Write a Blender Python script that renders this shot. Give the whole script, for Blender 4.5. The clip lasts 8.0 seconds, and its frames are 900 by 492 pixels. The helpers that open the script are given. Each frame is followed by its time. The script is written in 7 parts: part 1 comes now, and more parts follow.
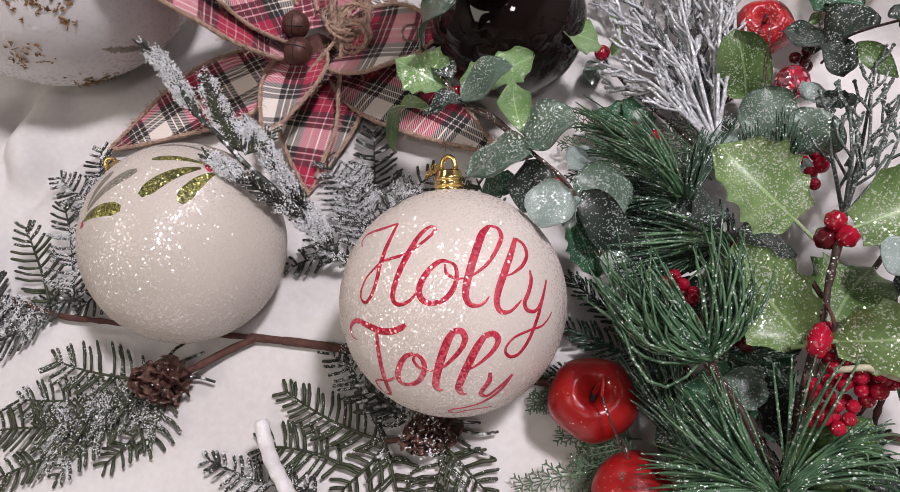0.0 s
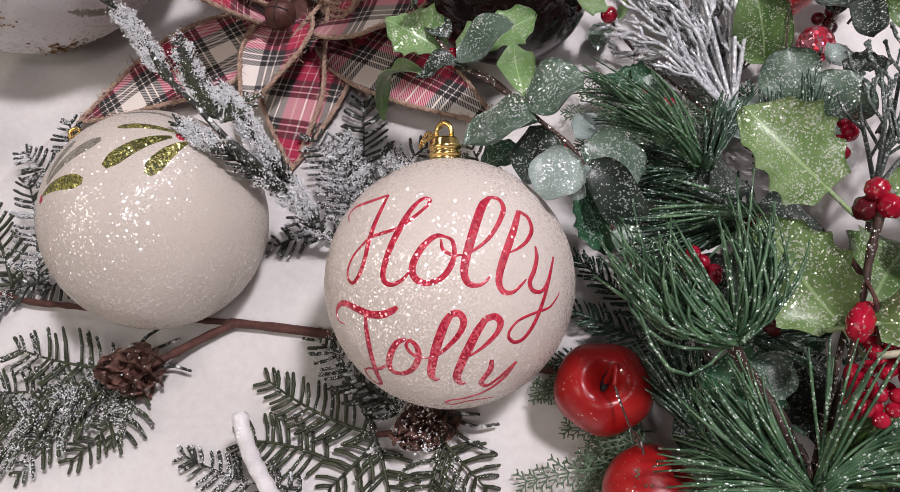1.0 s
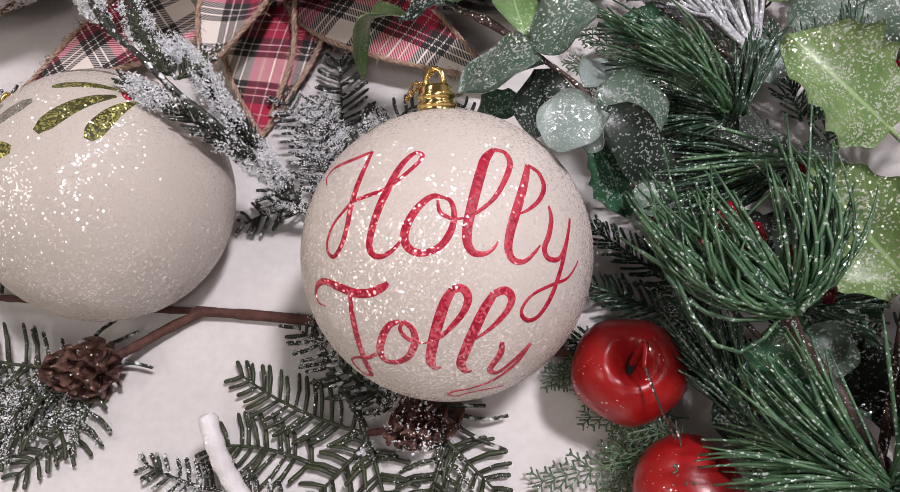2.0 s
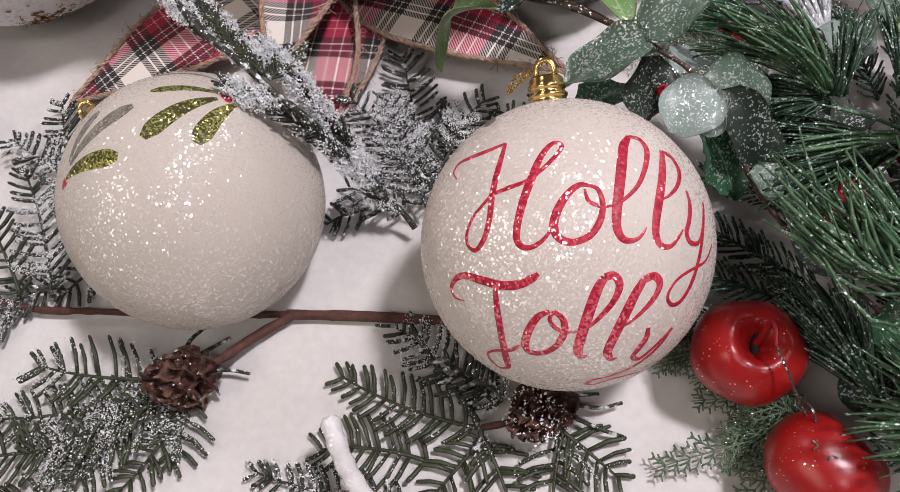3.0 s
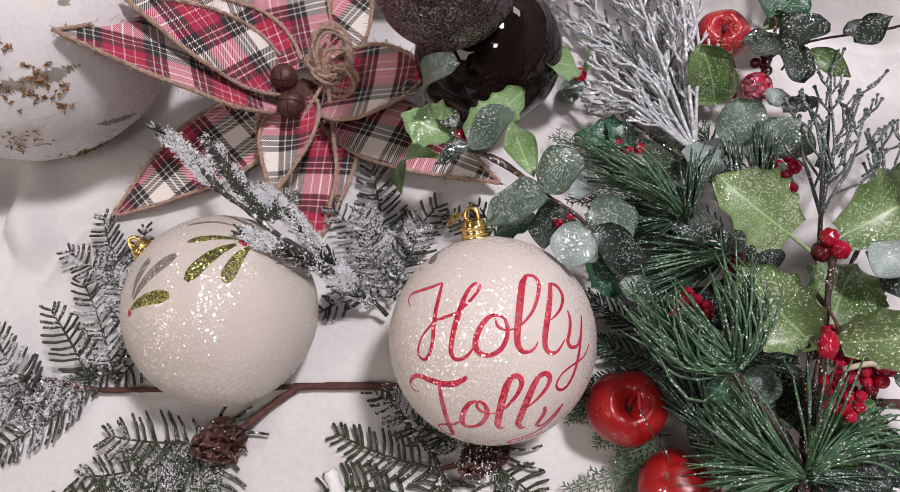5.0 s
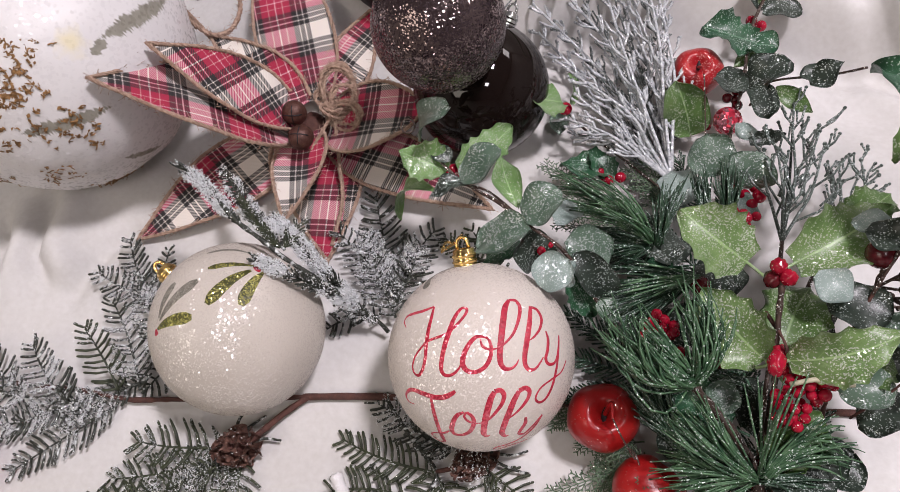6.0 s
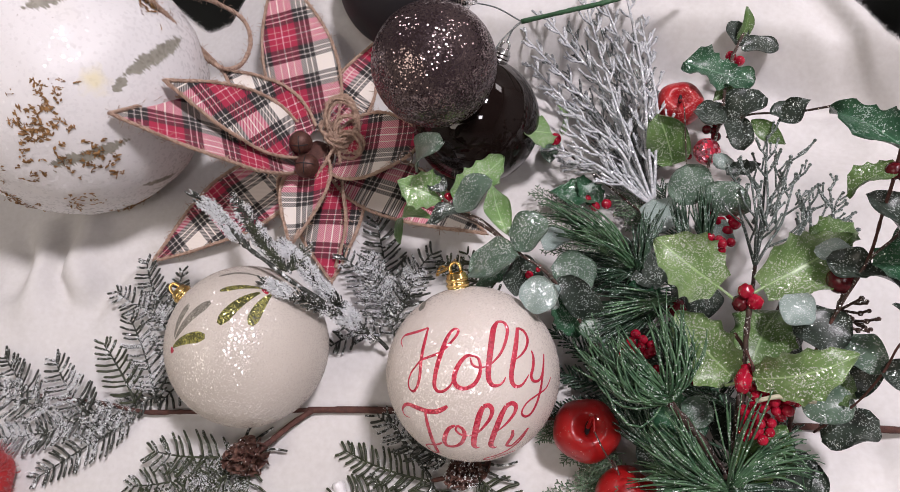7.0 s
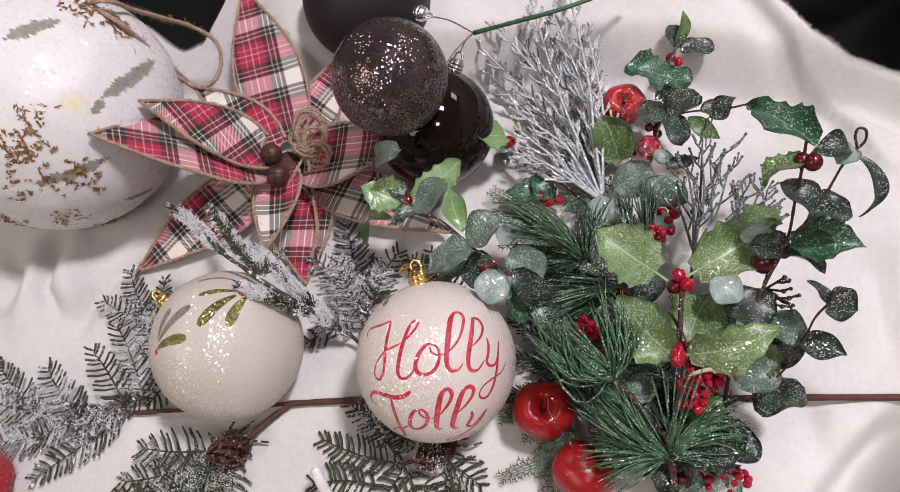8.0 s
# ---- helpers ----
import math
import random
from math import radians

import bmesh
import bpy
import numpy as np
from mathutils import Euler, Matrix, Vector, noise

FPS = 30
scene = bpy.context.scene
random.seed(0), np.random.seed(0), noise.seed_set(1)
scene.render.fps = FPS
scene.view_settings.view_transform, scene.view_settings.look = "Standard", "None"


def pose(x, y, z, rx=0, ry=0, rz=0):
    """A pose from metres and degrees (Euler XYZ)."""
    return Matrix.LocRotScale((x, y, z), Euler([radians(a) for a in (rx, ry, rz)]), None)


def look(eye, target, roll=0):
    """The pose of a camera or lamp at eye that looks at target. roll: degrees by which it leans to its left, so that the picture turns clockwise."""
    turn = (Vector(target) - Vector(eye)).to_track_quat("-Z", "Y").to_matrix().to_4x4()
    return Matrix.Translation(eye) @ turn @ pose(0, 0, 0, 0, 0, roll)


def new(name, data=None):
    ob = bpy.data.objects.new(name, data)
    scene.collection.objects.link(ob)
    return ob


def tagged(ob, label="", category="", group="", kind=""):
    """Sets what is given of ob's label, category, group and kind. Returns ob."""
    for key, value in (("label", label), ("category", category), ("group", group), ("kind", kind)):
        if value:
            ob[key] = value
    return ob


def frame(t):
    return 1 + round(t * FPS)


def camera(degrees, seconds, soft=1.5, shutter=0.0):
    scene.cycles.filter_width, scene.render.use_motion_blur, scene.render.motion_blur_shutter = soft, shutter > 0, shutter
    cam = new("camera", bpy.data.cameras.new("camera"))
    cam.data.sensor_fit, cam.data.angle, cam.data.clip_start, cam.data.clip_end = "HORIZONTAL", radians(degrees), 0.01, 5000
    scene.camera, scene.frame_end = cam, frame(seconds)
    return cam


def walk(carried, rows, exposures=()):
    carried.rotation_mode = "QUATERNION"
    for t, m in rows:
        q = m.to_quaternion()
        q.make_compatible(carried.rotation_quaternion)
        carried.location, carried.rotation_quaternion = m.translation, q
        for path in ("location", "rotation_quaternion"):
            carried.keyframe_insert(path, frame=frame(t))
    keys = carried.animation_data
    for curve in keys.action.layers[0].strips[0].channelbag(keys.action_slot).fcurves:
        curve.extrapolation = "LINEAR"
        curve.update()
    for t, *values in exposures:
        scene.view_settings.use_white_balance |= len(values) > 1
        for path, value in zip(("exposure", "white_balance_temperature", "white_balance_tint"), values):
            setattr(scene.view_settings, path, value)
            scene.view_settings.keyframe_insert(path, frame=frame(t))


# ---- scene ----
cam = camera(59.0, 8.0, soft=0.75)
PATH = [
    (0, (0.091, 0.065, 0.376), (-0.429, 1.012, -1.308), -15.5),
    (0.5, (0.087, 0.069, 0.367), (-0.422, 1.011, -1.322), -15.3),
    (1, (0.082, 0.076, 0.346), (-0.416, 1.0, -1.357), -15.3),
    (1.2, (0.081, 0.08, 0.338), (-0.421, 0.989, -1.372), -16.1),
    (2.3, (0.052, 0.091, 0.294), (-0.363, 1.0, -1.439), -14.1),
    (2.5, (0.039, 0.087, 0.291), (-0.354, 0.998, -1.446), -13.1),
    (3, (0.014, 0.078, 0.309), (-0.353, 0.996, -1.43), -14.0),
    (3.5, (0.001, 0.078, 0.335), (-0.315, 0.989, -1.417), -14.1),
    (4, (0.012, 0.083, 0.369), (-0.296, 0.98, -1.391), -13.9),
    (4.5, (0.031, 0.085, 0.4), (-0.286, 0.966, -1.367), -14.6),
    (4.7, (0.038, 0.084, 0.414), (-0.284, 0.965, -1.353), -15.3),
    (5.8, (0.061, 0.075, 0.468), (-0.31, 0.929, -1.302), -18.3),
    (6, (0.065, 0.076, 0.476), (-0.308, 0.946, -1.286), -18.3),
    (6.5, (0.073, 0.075, 0.491), (-0.312, 0.951, -1.265), -19.0),
    (7, (0.079, 0.07, 0.509), (-0.314, 0.959, -1.239), -18.8),
    (7.5, (0.09, 0.062, 0.524), (-0.301, 0.952, -1.224), -19.4),
    (8, (0.106, 0.053, 0.539), (-0.264, 0.947, -1.211), -19.9),
]
walk(cam, [(t, look(eye, target, roll)) for t, eye, target, roll in PATH])

# ---- world and light ----
world = bpy.data.worlds.new("room_air")
world.use_nodes = True
scene.world = world
world.node_tree.nodes["Background"].inputs[0].default_value = (1.0, 0.94, 0.97, 1)
world.node_tree.nodes["Background"].inputs[1].default_value = 0.25

CEILING = 2.45
# (x, y, width, depth, watts, colour) of the lit ceiling panels
WHITE, WARM = (1.0, 0.925, 0.995), (1.0, 0.85, 0.77)
# Second and fifth are unseen panels added only as fill light.
LAMPS = [(0.98, 0.50, 0.30, 0.30, 68, WHITE), (-1.5, 1.6, 0.4, 0.4, 8, WHITE), (-1.7, -1.7, 1.8, 1.8, 10, WARM), (0.85, -0.95, 0.3, 0.3, 10, WHITE), (2.2, 2.4, 0.8, 0.8, 14, WHITE)]
for lx, ly, lw, ld, watts, hue in LAMPS:
    data = bpy.data.lights.new("panel_light", "AREA")
    data.shape, data.size, data.size_y, data.energy = "RECTANGLE", lw, ld, watts
    data.color = hue
    new("panel_light", data).matrix_world = pose(lx, ly, CEILING - 0.04)


# ---- materials ----
def nodes(name):
    m = bpy.data.materials.new(name)
    m.use_nodes = True
    nt = m.node_tree
    return m, nt, nt.nodes["Principled BSDF"]


def nd(nt, kind, props=None, **inputs):
    """A node, with properties and inputs by number (i0, i1) or name; a tuple (node, socket) links."""
    n = nt.nodes.new(kind)
    if props and "operation" in props:
        n.operation = props["operation"]
    if props and "data_type" in props:
        n.data_type = props["data_type"]
    for k, v in inputs.items():
        sock = n.inputs[int(k[1:])] if k[0] == "i" and k[1:].isdigit() else n.inputs[k]
        wire(nt, sock, v)
    return n


def wire(nt, sock, v):
    if isinstance(v, bpy.types.NodeSocket):
        nt.links.new(v, sock)
    elif hasattr(v, "outputs"):
        nt.links.new(v.outputs[0], sock)
    else:
        sock.default_value = v


def rgba(c):
    return (*c, 1.0)


def math_n(nt, op, a, b=0.0):
    return nd(nt, "ShaderNodeMath", {"operation": op}, i0=a, i1=b)


def mix_n(nt, fac, a, b):
    return nd(nt, "ShaderNodeMix", {"data_type": "RGBA"}, i0=fac, i6=a, i7=b).outputs[2]


def plain(name, c1, c2, rough=0.5, scale=60.0, bump=0.1, fine=600.0, metal=0.0, coat=0.0, sheen=0.0, spec=0.5):
    """Two tones mixed by a noise, with fine relief."""
    m, nt, b = nodes(name)
    tc = nd(nt, "ShaderNodeTexCoord").outputs["Object"]
    n1 = nd(nt, "ShaderNodeTexNoise", Vector=tc, Scale=scale, Detail=4.0)
    n2 = nd(nt, "ShaderNodeTexNoise", Vector=tc, Scale=fine, Detail=2.0)
    f = math_n(nt, "MULTIPLY_ADD", math_n(nt, "ADD", n1.outputs[0], math_n(nt, "MULTIPLY", n2.outputs[0], 0.5)), 2.0)
    f.inputs[2].default_value = -1.0
    f.use_clamp = True
    wire(nt, b.inputs["Base Color"], mix_n(nt, f, rgba(c1), rgba(c2)))
    b.inputs["Roughness"].default_value = rough
    b.inputs["Metallic"].default_value = metal
    b.inputs["Coat Weight"].default_value = coat
    b.inputs["Sheen Weight"].default_value = sheen
    b.inputs["Specular IOR Level"].default_value = spec
    bp = nd(nt, "ShaderNodeBump", Strength=bump, Distance=0.001, Height=n2.outputs[0])
    wire(nt, b.inputs["Normal"], bp)
    return m


def glitter(name, c1, c2, flake=0.0009, density=0.12, tint=(0.9, 0.9, 0.9), rough=0.45, scale=50.0, spread=0.9, metal=0.0, veins=False, grain=0.15, frost=0.0, shine=0.18, flake_metal=0.85, ior=1.5, bare=0.35, warm=(1.0, 1.0, 1.0)):
    """A painted or dyed surface strewn with glitter: single flakes tilt and mirror the lamps."""
    m, nt, b = nodes(name)
    tcn = nd(nt, "ShaderNodeTexCoord")
    tc = tcn.outputs["Object"]
    n1 = nd(nt, "ShaderNodeTexNoise", Vector=tc, Scale=scale, Detail=4.0)
    ramp = nd(nt, "ShaderNodeMapRange", i0=n1.outputs[0], i1=0.3, i2=0.7)
    base = mix_n(nt, ramp, rgba(c1), rgba(c2))
    if veins:
        uv = nd(nt, "ShaderNodeSeparateXYZ", i0=tcn.outputs["UV"])
        across = math_n(nt, "ABSOLUTE", uv.outputs[1])
        rib = nd(nt, "ShaderNodeMapRange", i0=across, i1=0.02, i2=0.05, i3=0.8, i4=0.0)
        slant = math_n(nt, "SUBTRACT", math_n(nt, "MULTIPLY", uv.outputs[0], 8.0), math_n(nt, "MULTIPLY", across, 2.4))
        saw = math_n(nt, "PINGPONG", slant, 0.5)
        side = nd(nt, "ShaderNodeMapRange", i0=saw, i1=0.02, i2=0.06, i3=0.20, i4=0.0)
        pale = tuple(min(1.0, 0.05 + 1.5 * c) for c in c2)
        base = mix_n(nt, math_n(nt, "MAXIMUM", rib, side), base, rgba(pale))
    vo = nd(nt, "ShaderNodeTexVoronoi", Vector=tc, Scale=1.0 / flake)
    sep = nd(nt, "ShaderNodeSeparateColor", i0=vo.outputs["Color"])
    patch = nd(nt, "ShaderNodeTexNoise", Vector=tc, Scale=90.0, Detail=2.0)
    level = nd(nt, "ShaderNodeMapRange", i0=patch.outputs[0], i1=0.35, i2=0.65, i3=1.0 - bare * density, i4=1.0 - (2 - bare) * 0.9 * density)
    mask = math_n(nt, "GREATER_THAN", sep.outputs[0], level)
    if frost:
        fr = nd(nt, "ShaderNodeTexNoise", Vector=tc, Scale=240.0, Detail=3.0)
        base = mix_n(nt, nd(nt, "ShaderNodeMapRange", i0=fr.outputs[0], i1=0.62 - 0.3 * frost, i2=0.72 - 0.2 * frost), base, (0.72, 0.75, 0.74, 1))
    wire(nt, b.inputs["Base Color"], mix_n(nt, mask, base, rgba(tint)))
    wire(nt, b.inputs["Metallic"], math_n(nt, "MAXIMUM", math_n(nt, "MULTIPLY", mask, flake_metal), metal))
    rr = nd(nt, "ShaderNodeMapRange", i0=mask, i3=rough, i4=shine)
    wire(nt, b.inputs["IOR"], nd(nt, "ShaderNodeMapRange", i0=mask, i3=1.45, i4=ior))
    wire(nt, b.inputs["Roughness"], rr)
    b.inputs["Specular Tint"].default_value = rgba(warm)
    off = nd(nt, "ShaderNodeVectorMath", {"operation": "SUBTRACT"}, i0=vo.outputs["Color"], i1=(0.5, 0.5, 0.5))
    tilt = nd(nt, "ShaderNodeMapRange", i0=sep.outputs[2], i3=0.2 * spread, i4=1.4 * spread)
    amount = math_n(nt, "MULTIPLY_ADD", mask, tilt)
    amount.inputs[2].default_value = grain
    sc = nd(nt, "ShaderNodeVectorMath", {"operation": "SCALE"}, i0=off)
    wire(nt, sc.inputs["Scale"], amount)
    geo = nd(nt, "ShaderNodeNewGeometry")
    add = nd(nt, "ShaderNodeVectorMath", {"operation": "ADD"}, i0=geo.outputs["Normal"], i1=sc)
    wire(nt, b.inputs["Normal"], nd(nt, "ShaderNodeVectorMath", {"operation": "NORMALIZE"}, i0=add))
    return m


def tartan(name):
    """Dress tartan: cream ground, red, black and green stripes in both ways, woven in twill."""
    m, nt, b = nodes(name)
    uv = nd(nt, "ShaderNodeSeparateXYZ", i0=nd(nt, "ShaderNodeTexCoord").outputs["UV"])
    cream, red, black, gold = (0.76, 0.70, 0.64), (0.36, 0.004, 0.045), (0.005, 0.005, 0.007), (0.62, 0.50, 0.40)
    stripes = [(0.0, cream), (0.11, black), (0.165, cream), (0.18, black), (0.235, cream), (0.25, black), (0.315, red), (0.40, gold), (0.412, red),
               (0.49, cream), (0.505, red), (0.585, gold), (0.597, red), (0.68, black), (0.745, cream), (0.76, black), (0.815, cream), (0.83, black), (0.885, cream)]
    cols = []
    for axis in (0, 1):
        at = math_n(nt, "FRACT", math_n(nt, "MULTIPLY", uv.outputs[axis], 1 / 0.062))
        cr = nd(nt, "ShaderNodeValToRGB", i0=at)
        cr.color_ramp.interpolation = "CONSTANT"
        els = cr.color_ramp.elements
        els.remove(els[1])
        els[0].color = rgba(stripes[0][1])
        for p, c in stripes[1:]:
            els.new(p).color = rgba(c)
        cols.append(cr.outputs[0])
    slant = math_n(nt, "FRACT", math_n(nt, "MULTIPLY", math_n(nt, "ADD", uv.outputs[0], uv.outputs[1]), 1 / 0.0017))
    pick = nd(nt, "ShaderNodeMapRange", i0=math_n(nt, "PINGPONG", slant, 0.5), i1=0.18, i2=0.32)
    woven = mix_n(nt, pick, cols[0], cols[1])
    both = nd(nt, "ShaderNodeVectorMath", {"operation": "MULTIPLY"}, i0=cols[0], i1=cols[1])
    deep = nd(nt, "ShaderNodeGamma", i0=both.outputs[0], i1=0.5)
    col = mix_n(nt, 0.42, woven, deep.outputs[0])
    fz = nd(nt, "ShaderNodeTexNoise", Vector=nd(nt, "ShaderNodeTexCoord").outputs["Object"], Scale=900.0)
    wire(nt, b.inputs["Base Color"], mix_n(nt, math_n(nt, "MULTIPLY", fz.outputs[0], 0.06), col, (0.55, 0.5, 0.45, 1)))
    b.inputs["Roughness"].default_value = 0.9
    b.inputs["Sheen Weight"].default_value = 0.05
    hgt = math_n(nt, "ADD", pick, fz.outputs[0])
    wire(nt, b.inputs["Normal"], nd(nt, "ShaderNodeBump", Strength=0.25, Distance=0.0004, Height=hgt))
    return m


R_PAINT = 0.0945


def worn_paint(name, patches, yellow):
    """White paint rubbed through in streaks to olive board; patches: middle, long way, half length, half height."""
    m, nt, b = nodes(name)
    tc = nd(nt, "ShaderNodeTexCoord").outputs["Object"]
    n1 = nd(nt, "ShaderNodeTexNoise", Vector=tc, Scale=14.0, Detail=3.0)
    n2 = nd(nt, "ShaderNodeTexNoise", Vector=tc, Scale=120.0, Detail=5.0)
    n4 = nd(nt, "ShaderNodeTexNoise", Vector=tc, Scale=420.0, Detail=3.0)
    streak = None
    for c, way, half, high in patches:
        rel = nd(nt, "ShaderNodeVectorMath", {"operation": "SUBTRACT"}, i0=tc, i1=tuple(c))
        out = Vector((c[0], c[1], c[2] - R_PAINT)).normalized()
        across = out.cross(way).normalized()
        al = math_n(nt, "DIVIDE", nd(nt, "ShaderNodeVectorMath", {"operation": "DOT_PRODUCT"}, i0=rel, i1=tuple(way)).outputs["Value"], half)
        ac = math_n(nt, "DIVIDE", nd(nt, "ShaderNodeVectorMath", {"operation": "DOT_PRODUCT"}, i0=rel, i1=tuple(across)).outputs["Value"], high)
        dep = math_n(nt, "LESS_THAN", nd(nt, "ShaderNodeVectorMath", {"operation": "LENGTH"}, i0=rel).outputs["Value"], half * 1.6)
        slanted = math_n(nt, "ADD", math_n(nt, "MULTIPLY", al, half * 1000.0), math_n(nt, "MULTIPLY", ac, high * 350.0))
        brush = nd(nt, "ShaderNodeCombineXYZ", i0=slanted, i1=math_n(nt, "MULTIPLY", ac, high * 130.0), i2=half * 77.0)
        bristle = nd(nt, "ShaderNodeTexNoise", Vector=brush, Scale=0.75, Detail=3.0)
        bare = math_n(nt, "SUBTRACT", 1.0, math_n(nt, "ADD", math_n(nt, "POWER", math_n(nt, "ABSOLUTE", al), 3.0), math_n(nt, "ABSOLUTE", ac)))
        bare = math_n(nt, "ADD", bare, math_n(nt, "MULTIPLY", math_n(nt, "SUBTRACT", bristle.outputs[0], 0.50), 1.7))
        inside = nd(nt, "ShaderNodeMapRange", i0=bare, i1=0.12, i2=0.34, i3=0.0, i4=1.0)
        inside = math_n(nt, "MULTIPLY", inside, dep)
        streak = inside if streak is None else math_n(nt, "MAXIMUM", streak, inside)
    spot = nd(nt, "ShaderNodeVectorMath", {"operation": "SUBTRACT"}, i0=tc, i1=tuple(yellow))
    spot = nd(nt, "ShaderNodeVectorMath", {"operation": "LENGTH"}, i0=spot).outputs["Value"]
    spot = nd(nt, "ShaderNodeMapRange", i0=math_n(nt, "ADD", spot, math_n(nt, "MULTIPLY", n2.outputs[0], 0.016)), i1=0.010, i2=0.019, i3=0.55, i4=0.0)
    stain = nd(nt, "ShaderNodeMapRange", i0=n1.outputs[0], i1=0.6, i2=0.78, i3=0.0, i4=0.3)
    speck = nd(nt, "ShaderNodeMapRange", i0=n4.outputs[0], i1=0.74, i2=0.77)
    c = mix_n(nt, stain, (0.72, 0.70, 0.70, 1), (0.69, 0.64, 0.54, 1))
    c = mix_n(nt, spot, c, (0.78, 0.68, 0.34, 1))
    c = mix_n(nt, streak, c, mix_n(nt, n2.outputs[0], (0.15, 0.14, 0.115, 1), (0.40, 0.38, 0.32, 1)))
    c = mix_n(nt, speck, c, (0.2, 0.14, 0.08, 1))
    vo = nd(nt, "ShaderNodeTexVoronoi", Vector=tc, Scale=560.0)
    mask = math_n(nt, "GREATER_THAN", nd(nt, "ShaderNodeSeparateColor", i0=vo.outputs["Color"]).outputs[0], 0.76)
    wire(nt, b.inputs["Base Color"], c)
    wire(nt, b.inputs["Roughness"], nd(nt, "ShaderNodeMapRange", i0=mask, i3=0.5, i4=0.14))
    off = nd(nt, "ShaderNodeVectorMath", {"operation": "SUBTRACT"}, i0=vo.outputs["Color"], i1=(0.5, 0.5, 0.5))
    sc = nd(nt, "ShaderNodeVectorMath", {"operation": "SCALE"}, i0=off)
    wire(nt, sc.inputs["Scale"], math_n(nt, "MULTIPLY", mask, 0.22))
    bp = nd(nt, "ShaderNodeBump", Strength=0.16, Distance=0.0012, Height=math_n(nt, "SUBTRACT", n2.outputs[0], math_n(nt, "MULTIPLY", streak, 1.2)))
    add = nd(nt, "ShaderNodeVectorMath", {"operation": "ADD"}, i0=bp, i1=sc)
    wire(nt, b.inputs["Normal"], nd(nt, "ShaderNodeVectorMath", {"operation": "NORMALIZE"}, i0=add))
    return m


M_FLEECE = plain("white_fleece", (0.555, 0.535, 0.515), (0.655, 0.64, 0.63), 1.0, 9, 0.12, 260, sheen=0.08, spec=0.05)
M_DARK = plain("dark_floor", (0.003, 0.003, 0.003), (0.008, 0.009, 0.007), 0.8, 8, 0.1, spec=0.15)
M_WALL = plain("wall_paint", (0.32, 0.305, 0.285), (0.38, 0.362, 0.34), 0.8, 3, 0.05)
M_CEIL = plain("ceiling_paint", (0.42, 0.41, 0.395), (0.48, 0.47, 0.45), 0.85, 3, 0.05)
M_PEARL = glitter("pearl_glitter", (0.53, 0.47, 0.415), (0.60, 0.54, 0.49), 0.00066, 0.55, (0.70, 0.63, 0.575), 0.75, 25, 0.72, grain=0.13, shine=0.12, flake_metal=0.0, ior=2.4, bare=0.85)
M_PEARL2 = glitter("smooth_pearl_glitter", (0.48, 0.43, 0.38), (0.53, 0.485, 0.43), 0.00066, 0.46, (0.59, 0.535, 0.48), 0.72, 20, 0.70, grain=0.06, shine=0.13, flake_metal=0.0, ior=2.4, bare=0.85)
M_RED_GLIT = glitter("red_glitter", (0.26, 0.003, 0.020), (0.46, 0.008, 0.040), 0.0008, 0.5, (0.68, 0.06, 0.10), 0.45, 400, 0.75, grain=0.35, flake_metal=0.15, ior=2.6, shine=0.13)
M_GREEN_GLIT = glitter("moss_green_glitter", (0.022, 0.024, 0.005), (0.07, 0.07, 0.015), 0.0006, 0.4, (0.40, 0.38, 0.12), 0.45, 500, 0.8, grain=0.3, flake_metal=0.4)
M_GREY_GLIT = glitter("grey_green_glitter", (0.08, 0.075, 0.06), (0.19, 0.175, 0.145), 0.00045, 0.3, (0.5, 0.47, 0.4), 0.5, 500, 0.9, grain=0.3, flake_metal=0.4)
M_BROWN_GLIT = glitter("brown_glitter", (0.012, 0.007, 0.010), (0.018, 0.011, 0.014), 0.0008, 0.8, (0.022, 0.014, 0.016), 0.6, 60, 0.62, grain=0.08, bare=0.95, flake_metal=0.05, ior=2.6, shine=0.11, warm=(1.0, 0.80, 0.79))
M_MATTE = plain("matte_dark_brown", (0.010, 0.009, 0.011), (0.015, 0.013, 0.016), 0.55, 20, 0.03, spec=0.35)
M_GLOSS = plain("glossy_dark_brown", (0.007, 0.004, 0.0035), (0.010, 0.006, 0.005), 0.04, 10, 0.0, spec=0.35)
M_GOLD = plain("gold_metal", (0.85, 0.58, 0.2), (0.9, 0.66, 0.28), 0.18, 200, 0.05, metal=1.0)
M_SILVER = plain("silver_metal", (0.75, 0.75, 0.76), (0.85, 0.85, 0.86), 0.2, 200, 0.05, metal=1.0)
M_TARTAN = tartan("tartan_cloth")
M_TWINE = plain("jute_twine", (0.25, 0.150, 0.108), (0.60, 0.435, 0.335), 0.95, 420, 0.8, 1800)
M_BELL = plain("rusty_bell", (0.055, 0.020, 0.015), (0.115, 0.05, 0.038), 0.5, 260, 0.35, 900, metal=0.35)
M_MOSS = plain("gold_brown_moss", (0.10, 0.045, 0.015), (0.38, 0.21, 0.08), 0.8, 260, 0.4)
M_BARK = plain("brown_bark_wrap", (0.05, 0.018, 0.014), (0.11, 0.042, 0.03), 0.75, 260, 0.6, 1400)
